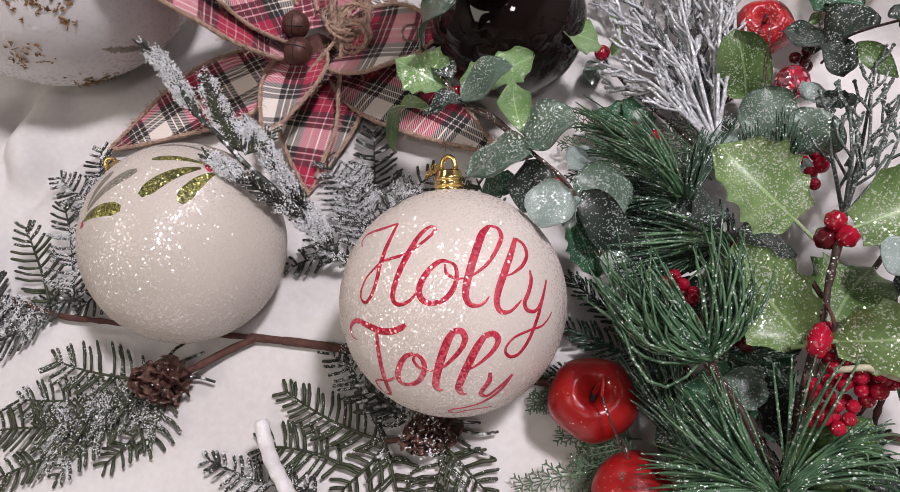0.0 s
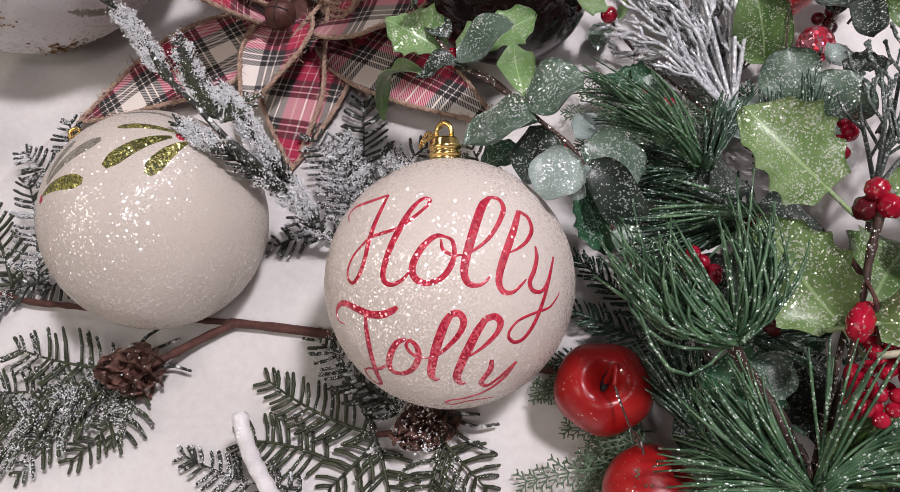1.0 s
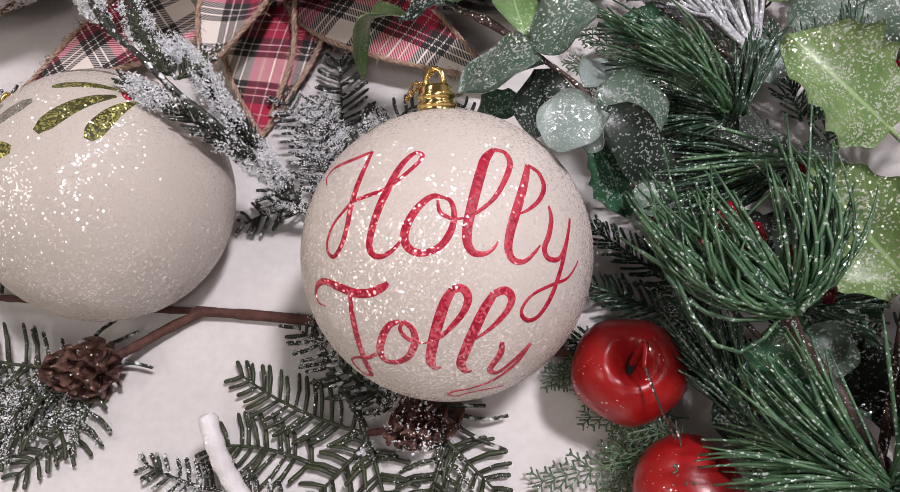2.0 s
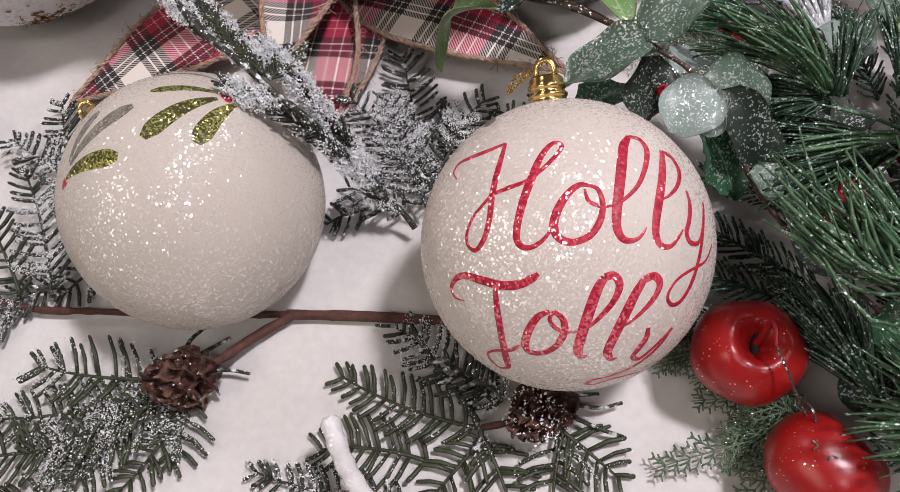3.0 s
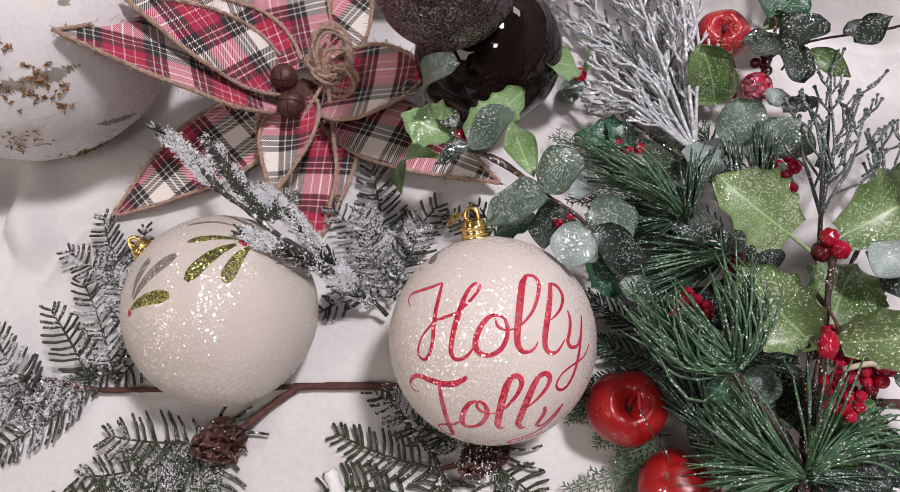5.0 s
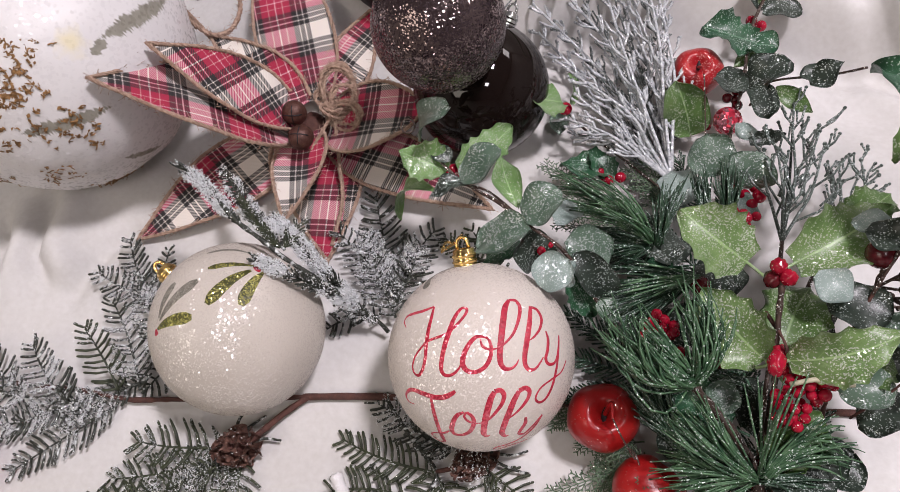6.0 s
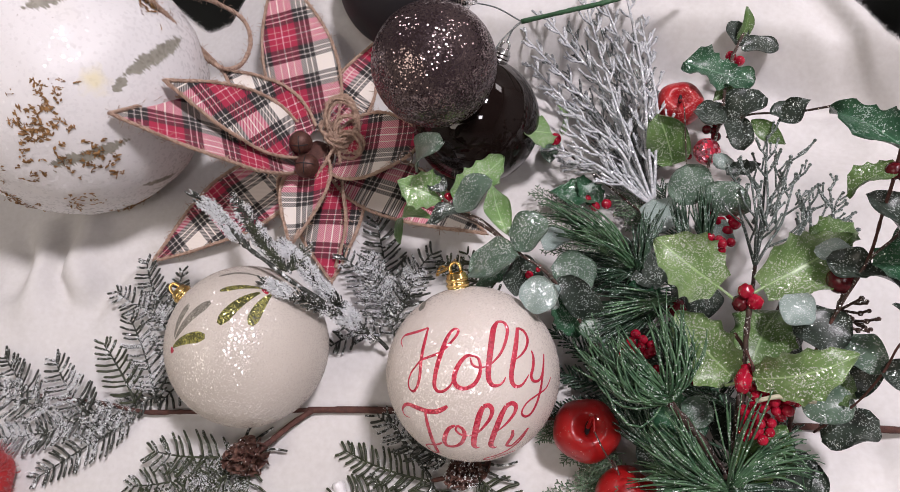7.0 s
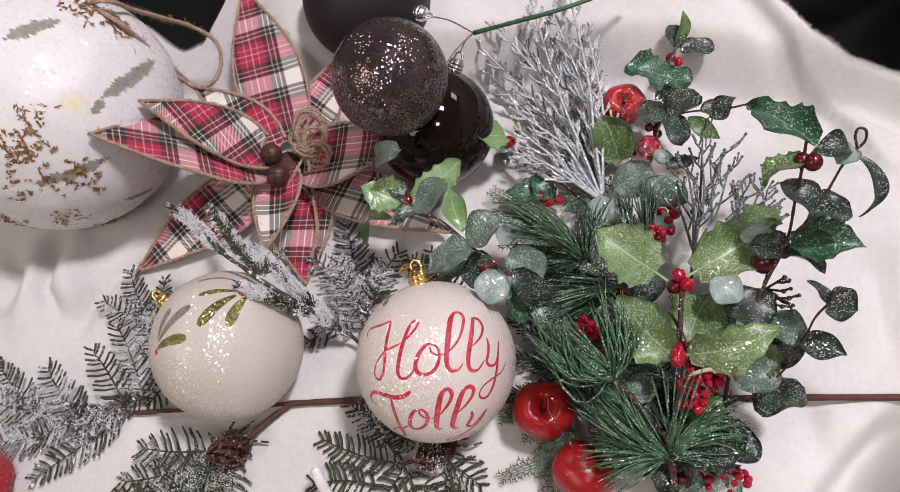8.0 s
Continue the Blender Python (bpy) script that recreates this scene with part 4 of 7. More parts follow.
stroke(word_1, BALL_R, R_R, NR, [(0.707, 0.589, 0.87), (0.648, 0.329, 1.27), (0.597, 0.086, 1.40), (0.581, -0.075, 1.30), (0.606, -0.185, 1.13), (0.683, -0.241, 0.90), (0.787, -0.226, 0.66), (0.874, -0.138, 0.50), (0.918, -0.075, 0.25)], M_RED_GLIT)
stroke(word_1, BALL_R, R_R, NR, [(0.979, 0.293, 0.43), (1.028, 0.189, 0.86), (1.017, 0.034, 0.93), (0.987, -0.094, 0.92), (1.089, -0.165, 0.76), (1.275, -0.149, 0.69), (1.373, -0.046, 0.69), (1.430, 0.149, 0.61), (1.484, 0.359, 0.44)], M_RED_GLIT)
stroke(word_1, BALL_R, R_R, NR, [(1.484, 0.359, 0.44), (1.421, 0.023, 0.78), (1.415, -0.281, 0.86), (1.414, -0.603, 0.86), (1.337, -0.810, 0.77), (1.176, -0.841, 0.68), (1.008, -0.745, 0.58), (0.964, -0.629, 0.50), (1.045, -0.507, 0.50), (1.320, -0.418, 0.51), (1.733, -0.333, 0.44), (1.968, -0.170, 0.36), (2.051, -0.065, 0.18)], M_RED_GLIT)
stroke(word_1, BALL_R, R_R, NR, [(-1.020, -1.059, 0.17), (-1.266, -1.116, 0.35), (-1.272, -0.973, 0.61), (-1.089, -0.801, 0.86), (-0.889, -0.698, 1.02), (-0.642, -0.681, 1.25), (-0.463, -0.679, 1.31), (-0.313, -0.639, 1.29), (-0.207, -0.569, 1.12), (-0.158, -0.522, 0.64)], M_RED_GLIT)
stroke(word_1, BALL_R, R_R, NR, [(-0.510, -0.703, 0.66), (-0.542, -0.950, 1.00), (-0.589, -1.306, 1.10), (-0.689, -1.861, 1.12), (-0.867, -2.713, 1.15), (-1.137, -3.729, 0.72), (-1.767, -4.944, 0.55), (-1.768, -4.112, 0.54), (-1.430, -2.991, 0.45), (-0.994, -2.282, 0.44), (-0.604, -1.876, 0.69), (-0.395, -1.566, 0.51)], M_RED_GLIT)
stroke(word_1, BALL_R, R_R, NR, [(-0.069, -0.845, 0.65), (-0.166, -0.938, 0.98), (-0.258, -1.172, 1.16), (-0.328, -1.492, 1.18), (-0.289, -1.702, 1.02), (-0.122, -1.625, 0.93), (0.012, -1.382, 1.00), (0.064, -1.100, 1.06), (0.037, -0.921, 0.89), (-0.040, -0.838, 0.64)], M_RED_GLIT)
stroke(word_1, BALL_R, R_R, NR, [(-0.040, -0.838, 0.48), (-0.067, -0.948, 0.57), (-0.009, -1.052, 0.65), (0.078, -1.096, 0.49), (0.133, -1.084, 0.25)], M_RED_GLIT)
stroke(word_1, BALL_R, R_R, NR, [(0.135, -1.102, 0.25), (0.259, -1.001, 0.49), (0.350, -0.810, 0.81), (0.396, -0.670, 0.96), (0.394, -0.551, 1.12), (0.336, -0.483, 1.11), (0.272, -0.498, 1.11)], M_RED_GLIT)
stroke(word_1, BALL_R, R_R, NR, [(0.272, -0.498, 1.11), (0.241, -0.610, 1.43), (0.225, -0.820, 1.53), (0.223, -1.114, 1.47), (0.244, -1.457, 1.34), (0.310, -1.649, 0.84), (0.382, -1.625, 0.34)], M_RED_GLIT)
stroke(word_1, BALL_R, R_R, NR, [(0.524, -1.072, 0.25), (0.643, -0.954, 0.49), (0.742, -0.792, 0.82), (0.791, -0.647, 0.99), (0.773, -0.540, 1.15), (0.679, -0.478, 1.14), (0.589, -0.509, 1.13)], M_RED_GLIT)
stroke(word_1, BALL_R, R_R, NR, [(0.589, -0.509, 1.13), (0.553, -0.666, 1.46), (0.545, -0.909, 1.55), (0.553, -1.159, 1.49), (0.607, -1.540, 1.35), (0.761, -1.846, 0.85), (0.844, -1.832, 0.34)], M_RED_GLIT)
stroke(word_1, BALL_R, R_R, NR, [(0.956, -1.123, 0.67), (1.083, -1.405, 1.10), (1.133, -1.728, 1.11), (1.224, -2.022, 0.86), (1.535, -2.330, 0.79), (1.592, -2.027, 0.70), (1.634, -1.654, 0.87), (1.660, -1.401, 0.69)], M_RED_GLIT)
stroke(word_1, BALL_R, R_R, NR, [(1.660, -1.401, 0.52), (1.846, -2.148, 0.79), (1.823, -3.064, 0.71), (1.483, -3.619, 0.53), (1.078, -3.978, 0.53), (1.220, -5.193, 0.45), (1.841, -6.451, 0.45), (2.262, -5.055, 0.45), (5.079, -7.674, 0.27)], M_RED_GLIT)
petal_mark(lettered, BALL_R, R_R, (-0.4, 0.55, 0.75), (-0.146, 0.3255) , (-0.1594, -0.0592), 1.6, M_GREY_GLIT)
petal_mark(lettered, BALL_R, R_R, (-0.4, 0.55, 0.75), (0.0496, 0.3881), (-0.1384, 0.3259), 1.3, M_GREY_GLIT)

# the plain pearl ball
pearl = thing("ornament_ball", BALL_L - Vector((0, 0, R_L)), "pearl white glitter ball with painted green leaves, lying on a twig", "ornament")
s = Shape()
ball(s, BALL_L, R_L, 96, 60, (-0.85, 0.5, -0.1))
part("ball", s, M_PEARL2, pearl)
cap(pearl, BALL_L, R_L, (-0.84, 0.48, 0.26), M_GOLD)
NL = (0.1, -0.1, 0.98)
petal_mark(pearl, BALL_L, R_L, NL, (0.4065, 0.6565), (-0.1621, 0.4678), 1.35, M_GREEN_GLIT, 0.03)
petal_mark(pearl, BALL_L, R_L, NL, (0.3726, 0.5457), (-0.032, -0.0018), 2.5, M_GREEN_GLIT, 0.05)
petal_mark(pearl, BALL_L, R_L, NL, (0.5497, 0.5859), (0.3365, 0.0297), 2.4, M_GREEN_GLIT, 0.05)
petal_mark(pearl, BALL_L, R_L, NL, (-0.8162, -0.3467), (-0.1737, -0.1553), 2.3, M_GREEN_GLIT, -0.05)
petal_mark(pearl, BALL_L, R_L, NL, (-0.7477, -0.2204), (-0.2173, 0.279), 2.2, M_GREY_GLIT, -0.03)
petal_mark(pearl, BALL_L, R_L, NL, (-0.7832, -0.1901), (-0.6011, 0.3001), 1.9, M_GREY_GLIT, -0.05)
petal_mark(pearl, BALL_L, R_L, NL, (0.4273, 0.9705), (-0.3849, 0.9125), 0.9, M_GREY_GLIT, 0.12)
petal_mark(pearl, BALL_L, R_L, NL, (0.3964, 0.637), (0.5081, 0.6296), 1.5, M_RED_GLIT)
petal_mark(pearl, BALL_L, R_L, NL, (-0.8646, -0.3476), (-0.8546, -0.4463), 1.4, M_RED_GLIT)

# the large distressed ball
worn = thing("ornament_ball", BALL_W - Vector((0, 0, R_W)), "large white distressed ball with flaked paint, moss and twine", "ornament")
s = Shape()
ball(s, BALL_W, R_W, 110, 70, (0.12, 0.55, 0.83))
for p in s.v:
    q = (p - BALL_W).normalized()
    p += q * 0.0012 * noise.noise(q * 5)
RUBBED = []
for a, b, high in (((-0.2874, 0.3871, 0.1853), (-0.2587, 0.4165, 0.1722), 0.0050), ((-0.2361, 0.3674, 0.1436), (-0.2218, 0.4263, 0.1159), 0.0046), ((-0.2837, 0.3135, 0.1221), (-0.2359, 0.3436, 0.1108), 0.0042), ((-0.2497, 0.332, 0.0686), (-0.2405, 0.3583, 0.046), 0.0026), ((-0.2387, 0.3582, 0.1403), (-0.2328, 0.3713, 0.1408), 0.003)):
    a, b = Vector(a) - BALL_W, Vector(b) - BALL_W
    RUBBED.append(((a + b).normalized() * R_W + Vector((0, 0, R_W)), (b - a).normalized(), (b - a).length / 2, high * 1.35))
part("ball", s, worn_paint("worn_white_paint", RUBBED, Vector((-0.2463, 0.3586, 0.1507)) - BALL_W + Vector((0, 0, R_W))), worn)


def moss(parent, c, r, spread, count, seed):
    rng2 = random.Random(seed)
    sh = Shape()
    for _ in range(int(count * 0.7)):
        p = Vector(c) + Vector([rng2.gauss(0, spread) for _ in range(3)])
        d0 = (p - BALL_W).normalized()
        p = BALL_W + d0 * (r + rng2.uniform(0, 0.0012))
        t = d0.orthogonal()
        t.rotate(Matrix.Rotation(rng2.uniform(0, 6.28), 3, d0))
        l2 = rng2.uniform(0.001, 0.0030)
        line2 = [p]
        for _ in range(3):
            t = (t + d0 * rng2.uniform(-0.5, 0.6) + d0.cross(t) * rng2.uniform(-0.9, 0.9)).normalized()
            p = p + t * l2 * 0.5
            if (p - BALL_W).length < r:
                p = BALL_W + (p - BALL_W).normalized() * (r + 0.0002)
            line2.append(p)
        tube(sh, line2, rng2.uniform(0.0002, 0.0004) * (2.2 if rng2.random() < 0.16 else 1.0), 4)
        for _ in range(2):
            flat = d0.orthogonal()
            flat.rotate(Matrix.Rotation(rng2.uniform(0, 6.28), 3, d0))
            q0 = BALL_W + (p + Vector([rng2.gauss(0, 0.0012) for _ in range(3)]) - BALL_W).normalized() * (r + 0.0004)
            e1, e2 = flat * rng2.uniform(0.0006, 0.0018), d0.cross(flat) * rng2.uniform(0.0003, 0.0009)
            k0 = len(sh.v)
            sh.v += [q0 - e1, q0 - e2 + d0 * rng2.uniform(0, 0.0006), q0 + e1 + d0 * rng2.uniform(0, 0.0010), q0 + e2]
            sh.f.append((k0, k0 + 1, k0 + 2, k0 + 3))
    part("moss", sh, M_MOSS, parent, "gold-brown moss flakes", "stuff")


for k, (c, sp, cnt) in enumerate((
        ((-0.2661, 0.3474, 0.1596), 0.006, 34), ((-0.276, 0.3296, 0.1475), 0.007, 60), ((-0.285, 0.3248, 0.146), 0.006, 30), ((-0.268, 0.3181, 0.1158), 0.007, 26), ((-0.2532, 0.3274, 0.1156), 0.007, 26), ((-0.2911, 0.3127, 0.1252), 0.008, 22),
        ((-0.2826, 0.3105, 0.0816), 0.006, 22), ((-0.2553, 0.4377, 0.1617), 0.010, 80), ((-0.2393, 0.4363, 0.1456), 0.007, 60), ((-0.2524, 0.3252, 0.0998), 0.004, 14), ((-0.2751, 0.3368, 0.0335), 0.008, 60), ((-0.3277, 0.3076, 0.0856), 0.008, 40))):
    moss(worn, c, R_W, sp, cnt, 40 + k)
s = Shape()
twine(s, [(-0.2529, 0.4422, 0.1569), (-0.2358, 0.4332, 0.15), (-0.2288, 0.4333, 0.13), (-0.2264, 0.4354, 0.1), (-0.2217, 0.4384, 0.075), (-0.2108, 0.4376, 0.068), (-0.2056, 0.4508, 0.06), (-0.2075, 0.4761, 0.055), (-0.2171, 0.4954, 0.06), (-0.2325, 0.4975, 0.075), (-0.2392, 0.483, 0.1), (-0.2421, 0.4635, 0.13), (-0.24, 0.4437, 0.16), (-0.2581, 0.4436, 0.1603)], 0.0019)
twine(s, [(-0.255, 0.4436, 0.1578), (-0.2387, 0.4387, 0.14), (-0.2292, 0.4384, 0.11), (-0.2253, 0.4426, 0.08), (-0.2193, 0.4419, 0.06)], 0.0019)
part("twine_loop", s, M_TWINE, worn, "brown jute twine loop")

# the pick of three dark balls
dark_pick = thing("ornament_pick", (-0.024, 0.403, 0.0), "pick of three dark brown balls on a green wired stem", "ornament")


def dark_ball(c, r, mat, axis, label):
    sh = Shape()
    ball(sh, Vector(c), r, 72, 44, axis)
    ob = part("ball", sh, mat, dark_pick, label)
    cap(ob, c, r, axis, M_SILVER, 0.0062)
    return Vector(c) + Vector(axis).normalized() * (r + 0.013)


fork = Vector((0.0106, 0.474, 0.075))
ends = [dark_ball((-0.0325, 0.3890, 0.1300), 0.0393, M_BROWN_GLIT, (0.45, 0.55, -0.70), "brown ball covered in fine glitter"),
        dark_ball((-0.0191, 0.4076, 0.046), 0.0460, M_GLOSS, (0.35, 0.78, 0.50), "mirror-glossy dark brown ball"),
        dark_ball((-0.0880, 0.5350, 0.0560), 0.0540, M_MATTE, (0.9, -0.45, 0.1), "matte dark brown ball")]
for e in ends:
    stalk(dark_pick, [e, e.lerp(fork, 0.5) + Vector((0, 0, 0.004)), fork], 0.0006, M_SILVER_DARK, "wire")
stalk(dark_pick, [fork, (0.0447, 0.4741, 0.085), (0.0706, 0.4767, 0.09), (0.0977, 0.4871, 0.09), (0.1381, 0.5169, 0.08)], 0.0018, M_GREEN_STEM, "stem", knots=0.12)

# ---- the tartan flower ----
flower = thing("fabric_flower", (-0.1553, 0.4161, 0), "plaid fabric poinsettia edged with twine, rusty bells at its heart", "fabric flower")


def petal(base, tip, width, turn, arch=0.10, cup=0.0, name="petal", shift=(0.0, 0.0), blunt=0.0, up=(0, 0, 1)):
    """A pointed cloth petal, edged with twine."""
    base, tip = Vector(base), Vector(tip)
    x = tip - base
    length = x.length
    x.normalize()
    n = (Vector(up) - x * Vector(up).dot(x)).normalized()
    side = n.cross(x)
    ca, sa = math.cos(radians(turn)), math.sin(radians(turn))
    rows, uvs, left, right = [], [], [], []
    for i in range(25):
        q = i / 24
        env = math.sin(math.pi * (0.10 + 0.90 * q) ** 0.80) ** (0.95 - blunt)
        env = max(env, 0.02)
        row = []
        for j in range(-5, 6):
            w = j / 5
            lx, ly = length * q, 0.5 * width * env * w
            h = arch * length * math.sin(math.pi * min(1.0, q * 1.05)) - cup * width * (1 - w * w) * env + 0.0012 * noise.noise(Vector((lx * 60, ly * 60, turn)))
            row.append(base + x * lx + side * ly + n * h)
            uvs.append(((lx * ca - ly * sa) + shift[0], (lx * sa + ly * ca) + shift[1]))
        rows.append(row)
        left.append(row[0] + n * 0.0006)
        right.append(row[-1] + n * 0.0006)
    s = Shape()
    s.grid(rows, uvs=uvs)
    s.grid([[p - n * 0.0009 for p in reversed(r)] for r in rows], uvs=[uvs[i // 11 * 11 + 10 - i % 11] for i in range(len(uvs))])
    ob = part(name, s, M_TARTAN, flower)
    s = Shape()
    twine(s, left[::3] + right[::-3], 0.0014)
    part("twine_edge", s, M_TWINE, ob, "twisted jute edging")
    return ob


petal((-0.1512, 0.4211, 0.014), (-0.2095, 0.563, 0.048), 0.060, 4, 0.03, shift=(0.006, 0.016))
petal((-0.1362, 0.4192, 0.012), (-0.1137, 0.4952, 0.03), 0.040, 20, 0.03, shift=(0.02, 0.0))
petal((-0.156, 0.3905, 0.026), (-0.2364, 0.3443, 0.1368), 0.070, 8, 0.05, shift=(0.046, 0.0))
petal((-0.1559, 0.3883, 0.012), (-0.2621, 0.3034, 0.006), 0.060, -8, 0.05, shift=(0.022, 0.004))
petal((-0.1371, 0.392, 0.01), (-0.1185, 0.2945, 0.004), 0.056, 10, 0.05, shift=(0.0, 0.018))
petal((-0.1291, 0.389, 0.01), (-0.009, 0.3344, 0.012), 0.048, -6, 0.04, shift=(0.015, 0.02))
petal((-0.1478, 0.3883, 0.04), (-0.2155, 0.3798, 0.1256), 0.046, 38, 0.03, shift=(0.03, 0.0))
petal((-0.1441, 0.3935, 0.046), (-0.216, 0.4383, 0.066), 0.036, 30, 0.06, cup=0.12, shift=(0.004, 0.03))
petal((-0.1411, 0.3848, 0.03), (-0.1427, 0.3078, 0.034), 0.036, -12, 0.06, cup=0.1, shift=(0.01, 0.02))
petal((-0.1272, 0.3889, 0.03), (-0.0559, 0.3906, 0.046), 0.058, 3, 0.05, cup=0.06, shift=(0.018, 0.02), blunt=0.35)


def bell(c, r, axis):
    n = Vector(axis).normalized()
    sh = Shape()
    lathe(sh, Vector(c), n, [(-r * math.cos(math.pi * i / 20), r * math.sin(math.pi * i / 20) * (1.05 if i in (10,) else 1.0)) for i in range(21)], 28)
    ob = part("bell", sh, M_BELL, flower, "rusty brown jingle bell")
    sh = Shape()
    u2, v2, _ = axes(n)
    for d in (u2, v2):
        arc = [Vector(c) + (n * math.cos(t) + d * math.sin(t)) * r * 1.0 for t in [(-0.85 + 1.7 * k / 12) for k in range(13)]]
        tube(sh, arc, 0.0004, 5)
    part("slot", sh, M_MATTE, ob, "dark cross slot")


bell((-0.1454, 0.3824, 0.052), 0.0083, (0.15, -0.75, 0.6))
bell((-0.1383, 0.3648, 0.048), 0.0086, (0.1, -0.3, 0.95))
s = Shape()
kn = Vector((-0.1249, 0.3972, 0.034))
rng = random.Random(12)
for a, rx, ry, tz, turns in ((86, 0.0185, 0.0100, 1.1, 5), (52, 0.0150, 0.0080, 0.5, 3), (-22, 0.0175, 0.0065, 0.5, 3), (128, 0.0110, 0.0050, 0.9, 2)):
    for _ in range(turns):
        ca, sa = math.cos(radians(a + rng.gauss(0, 5))), math.sin(radians(a + rng.gauss(0, 5)))
        wide, high, off = ry * rng.uniform(0.85, 1.15), rx * rng.uniform(0.9, 1.1), Vector([rng.gauss(0, 0.0012) for _ in range(3)])
        loop = []
        for i in range(12):
            w = 2 * math.pi * i / 12
            lx, ly = high * (1 - math.cos(w)) * 0.7, wide * math.sin(w)
            loop.append(kn + off + Vector((lx * ca - ly * sa, lx * sa + ly * ca, 0.006 * math.sin(w) + tz * lx * 0.5)) + Vector([rng.gauss(0, 0.0005) for _ in range(3)]))
        twine(s, loop, 0.0012, closed=True, fuzz=2.2)
for k in range(4):
    c0 = kn + Vector((rng.gauss(0, 0.001), rng.gauss(0, 0.001), 0.0015 * k - 0.002))
    twine(s, [c0 + Vector((0.0075 * math.cos(w), 0.0050 * math.sin(w), 0.006 * math.cos(w + k))) for w in [i * math.pi / 4 for i in range(8)]], 0.0012, closed=True, fuzz=2.0)
twine(s, [kn, (-0.1371, 0.3633, 0.03), (-0.1383, 0.3373, 0.03), (-0.14, 0.3127, 0.034)], 0.0015)
twine(s, [kn, (-0.1172, 0.3613, 0.024), (-0.112, 0.3346, 0.016), (-0.1168, 0.3044, 0.006)], 0.0015)
twine(s, [(-0.1559, 0.3851, 0.03), (-0.1673, 0.3649, 0.028), (-0.1574, 0.336, 0.028), (-0.1452, 0.3123, 0.03)], 0.0015)
part("twine_bow", s, M_TWINE, flower, "jute twine bow and knot")
ball_s = Shape()
ball(ball_s, kn - Vector((0, 0, 0.006)), 0.0085, 14, 10)
part("knot", ball_s, M_TWINE, flower)
# Pad added to hide the white throw between the bells.
pad = Shape()
ball(pad, (-0.1440, 0.3900, 0.022), 0.0130, 22, 12, (0, 0, 1), 0.7)
for p in pad.v:
    p += Vector((noise.noise(p * 210), noise.noise(p * 190 + Vector((5, 0, 0))), noise.noise(p * 170))) * 0.0012
part("gap_pad", pad, M_BARK, flower, "brown pad added under the bells to close a gap")

# ---- the frosted fir branch ----
fir = thing("fir_branch", (-0.1174, 0.2, 0), "frosted artificial fir branch with brown stem and two cones", "fir branch")
stalk(fir, [(0.3457, 0.22, 0.0026), (0.3191, 0.2189, 0.0029), (0.295, 0.2184, 0.0026), (0.2822, 0.2181, 0.0021), (0.2677, 0.2168, 0.0047), (0.2528, 0.2151, 0.0086), (0.2365, 0.2158, 0.0041), (0.2198, 0.2162, -0.0007), (0.2012, 0.2145, 0.0027), (0.0501, 0.2073, 0.004), (-0.0645, 0.2025, 0.004), (-0.1157, 0.1985, 0.004)], 0.0022, M_BARK, "stem", 9, 0.12, "brown paper-wrapped stem")
stalk(fir, [(-0.1157, 0.1985, 0.004), (-0.1589, 0.193, 0.004), (-0.2037, 0.1899, 0.004), (-0.2327, 0.1872, 0.005), (-0.2637, 0.19, 0.006), (-0.3177, 0.1915, 0.006)], 0.0017, M_BARK, "stem", 8, 0.15)
stalk(fir, [(-0.1123, 0.199, 0.004), (-0.1257, 0.1862, 0.006), (-0.1347, 0.1741, 0.01), (-0.1418, 0.1647, 0.014)], 0.0021, M_BARK, "stem", 8, 0.12)
stalk(fir, [(-0.1487, 0.158, 0.008), (-0.162, 0.150, 0.007), (-0.172, 0.140, 0.006), (-0.181, 0.128, 0.005), (-0.188, 0.117, 0.004)], 0.0012, M_FIR_GREEN, "stem", 7, 0.15)
stalk(fir, [(-0.0618, 0.201, 0.004), (-0.0436, 0.1798, 0.006), (-0.0247, 0.1599, 0.006), (-0.0271, 0.1495, 0.005)], 0.0013, M_FIR, "stem", 7, 0.1)
stalk(fir, [(-0.0247, 0.1599, 0.006), (-0.0143, 0.1624, 0.009), (-0.0058, 0.1648, 0.013)], 0.0014, M_BARK, "stem", 7, 0.1)


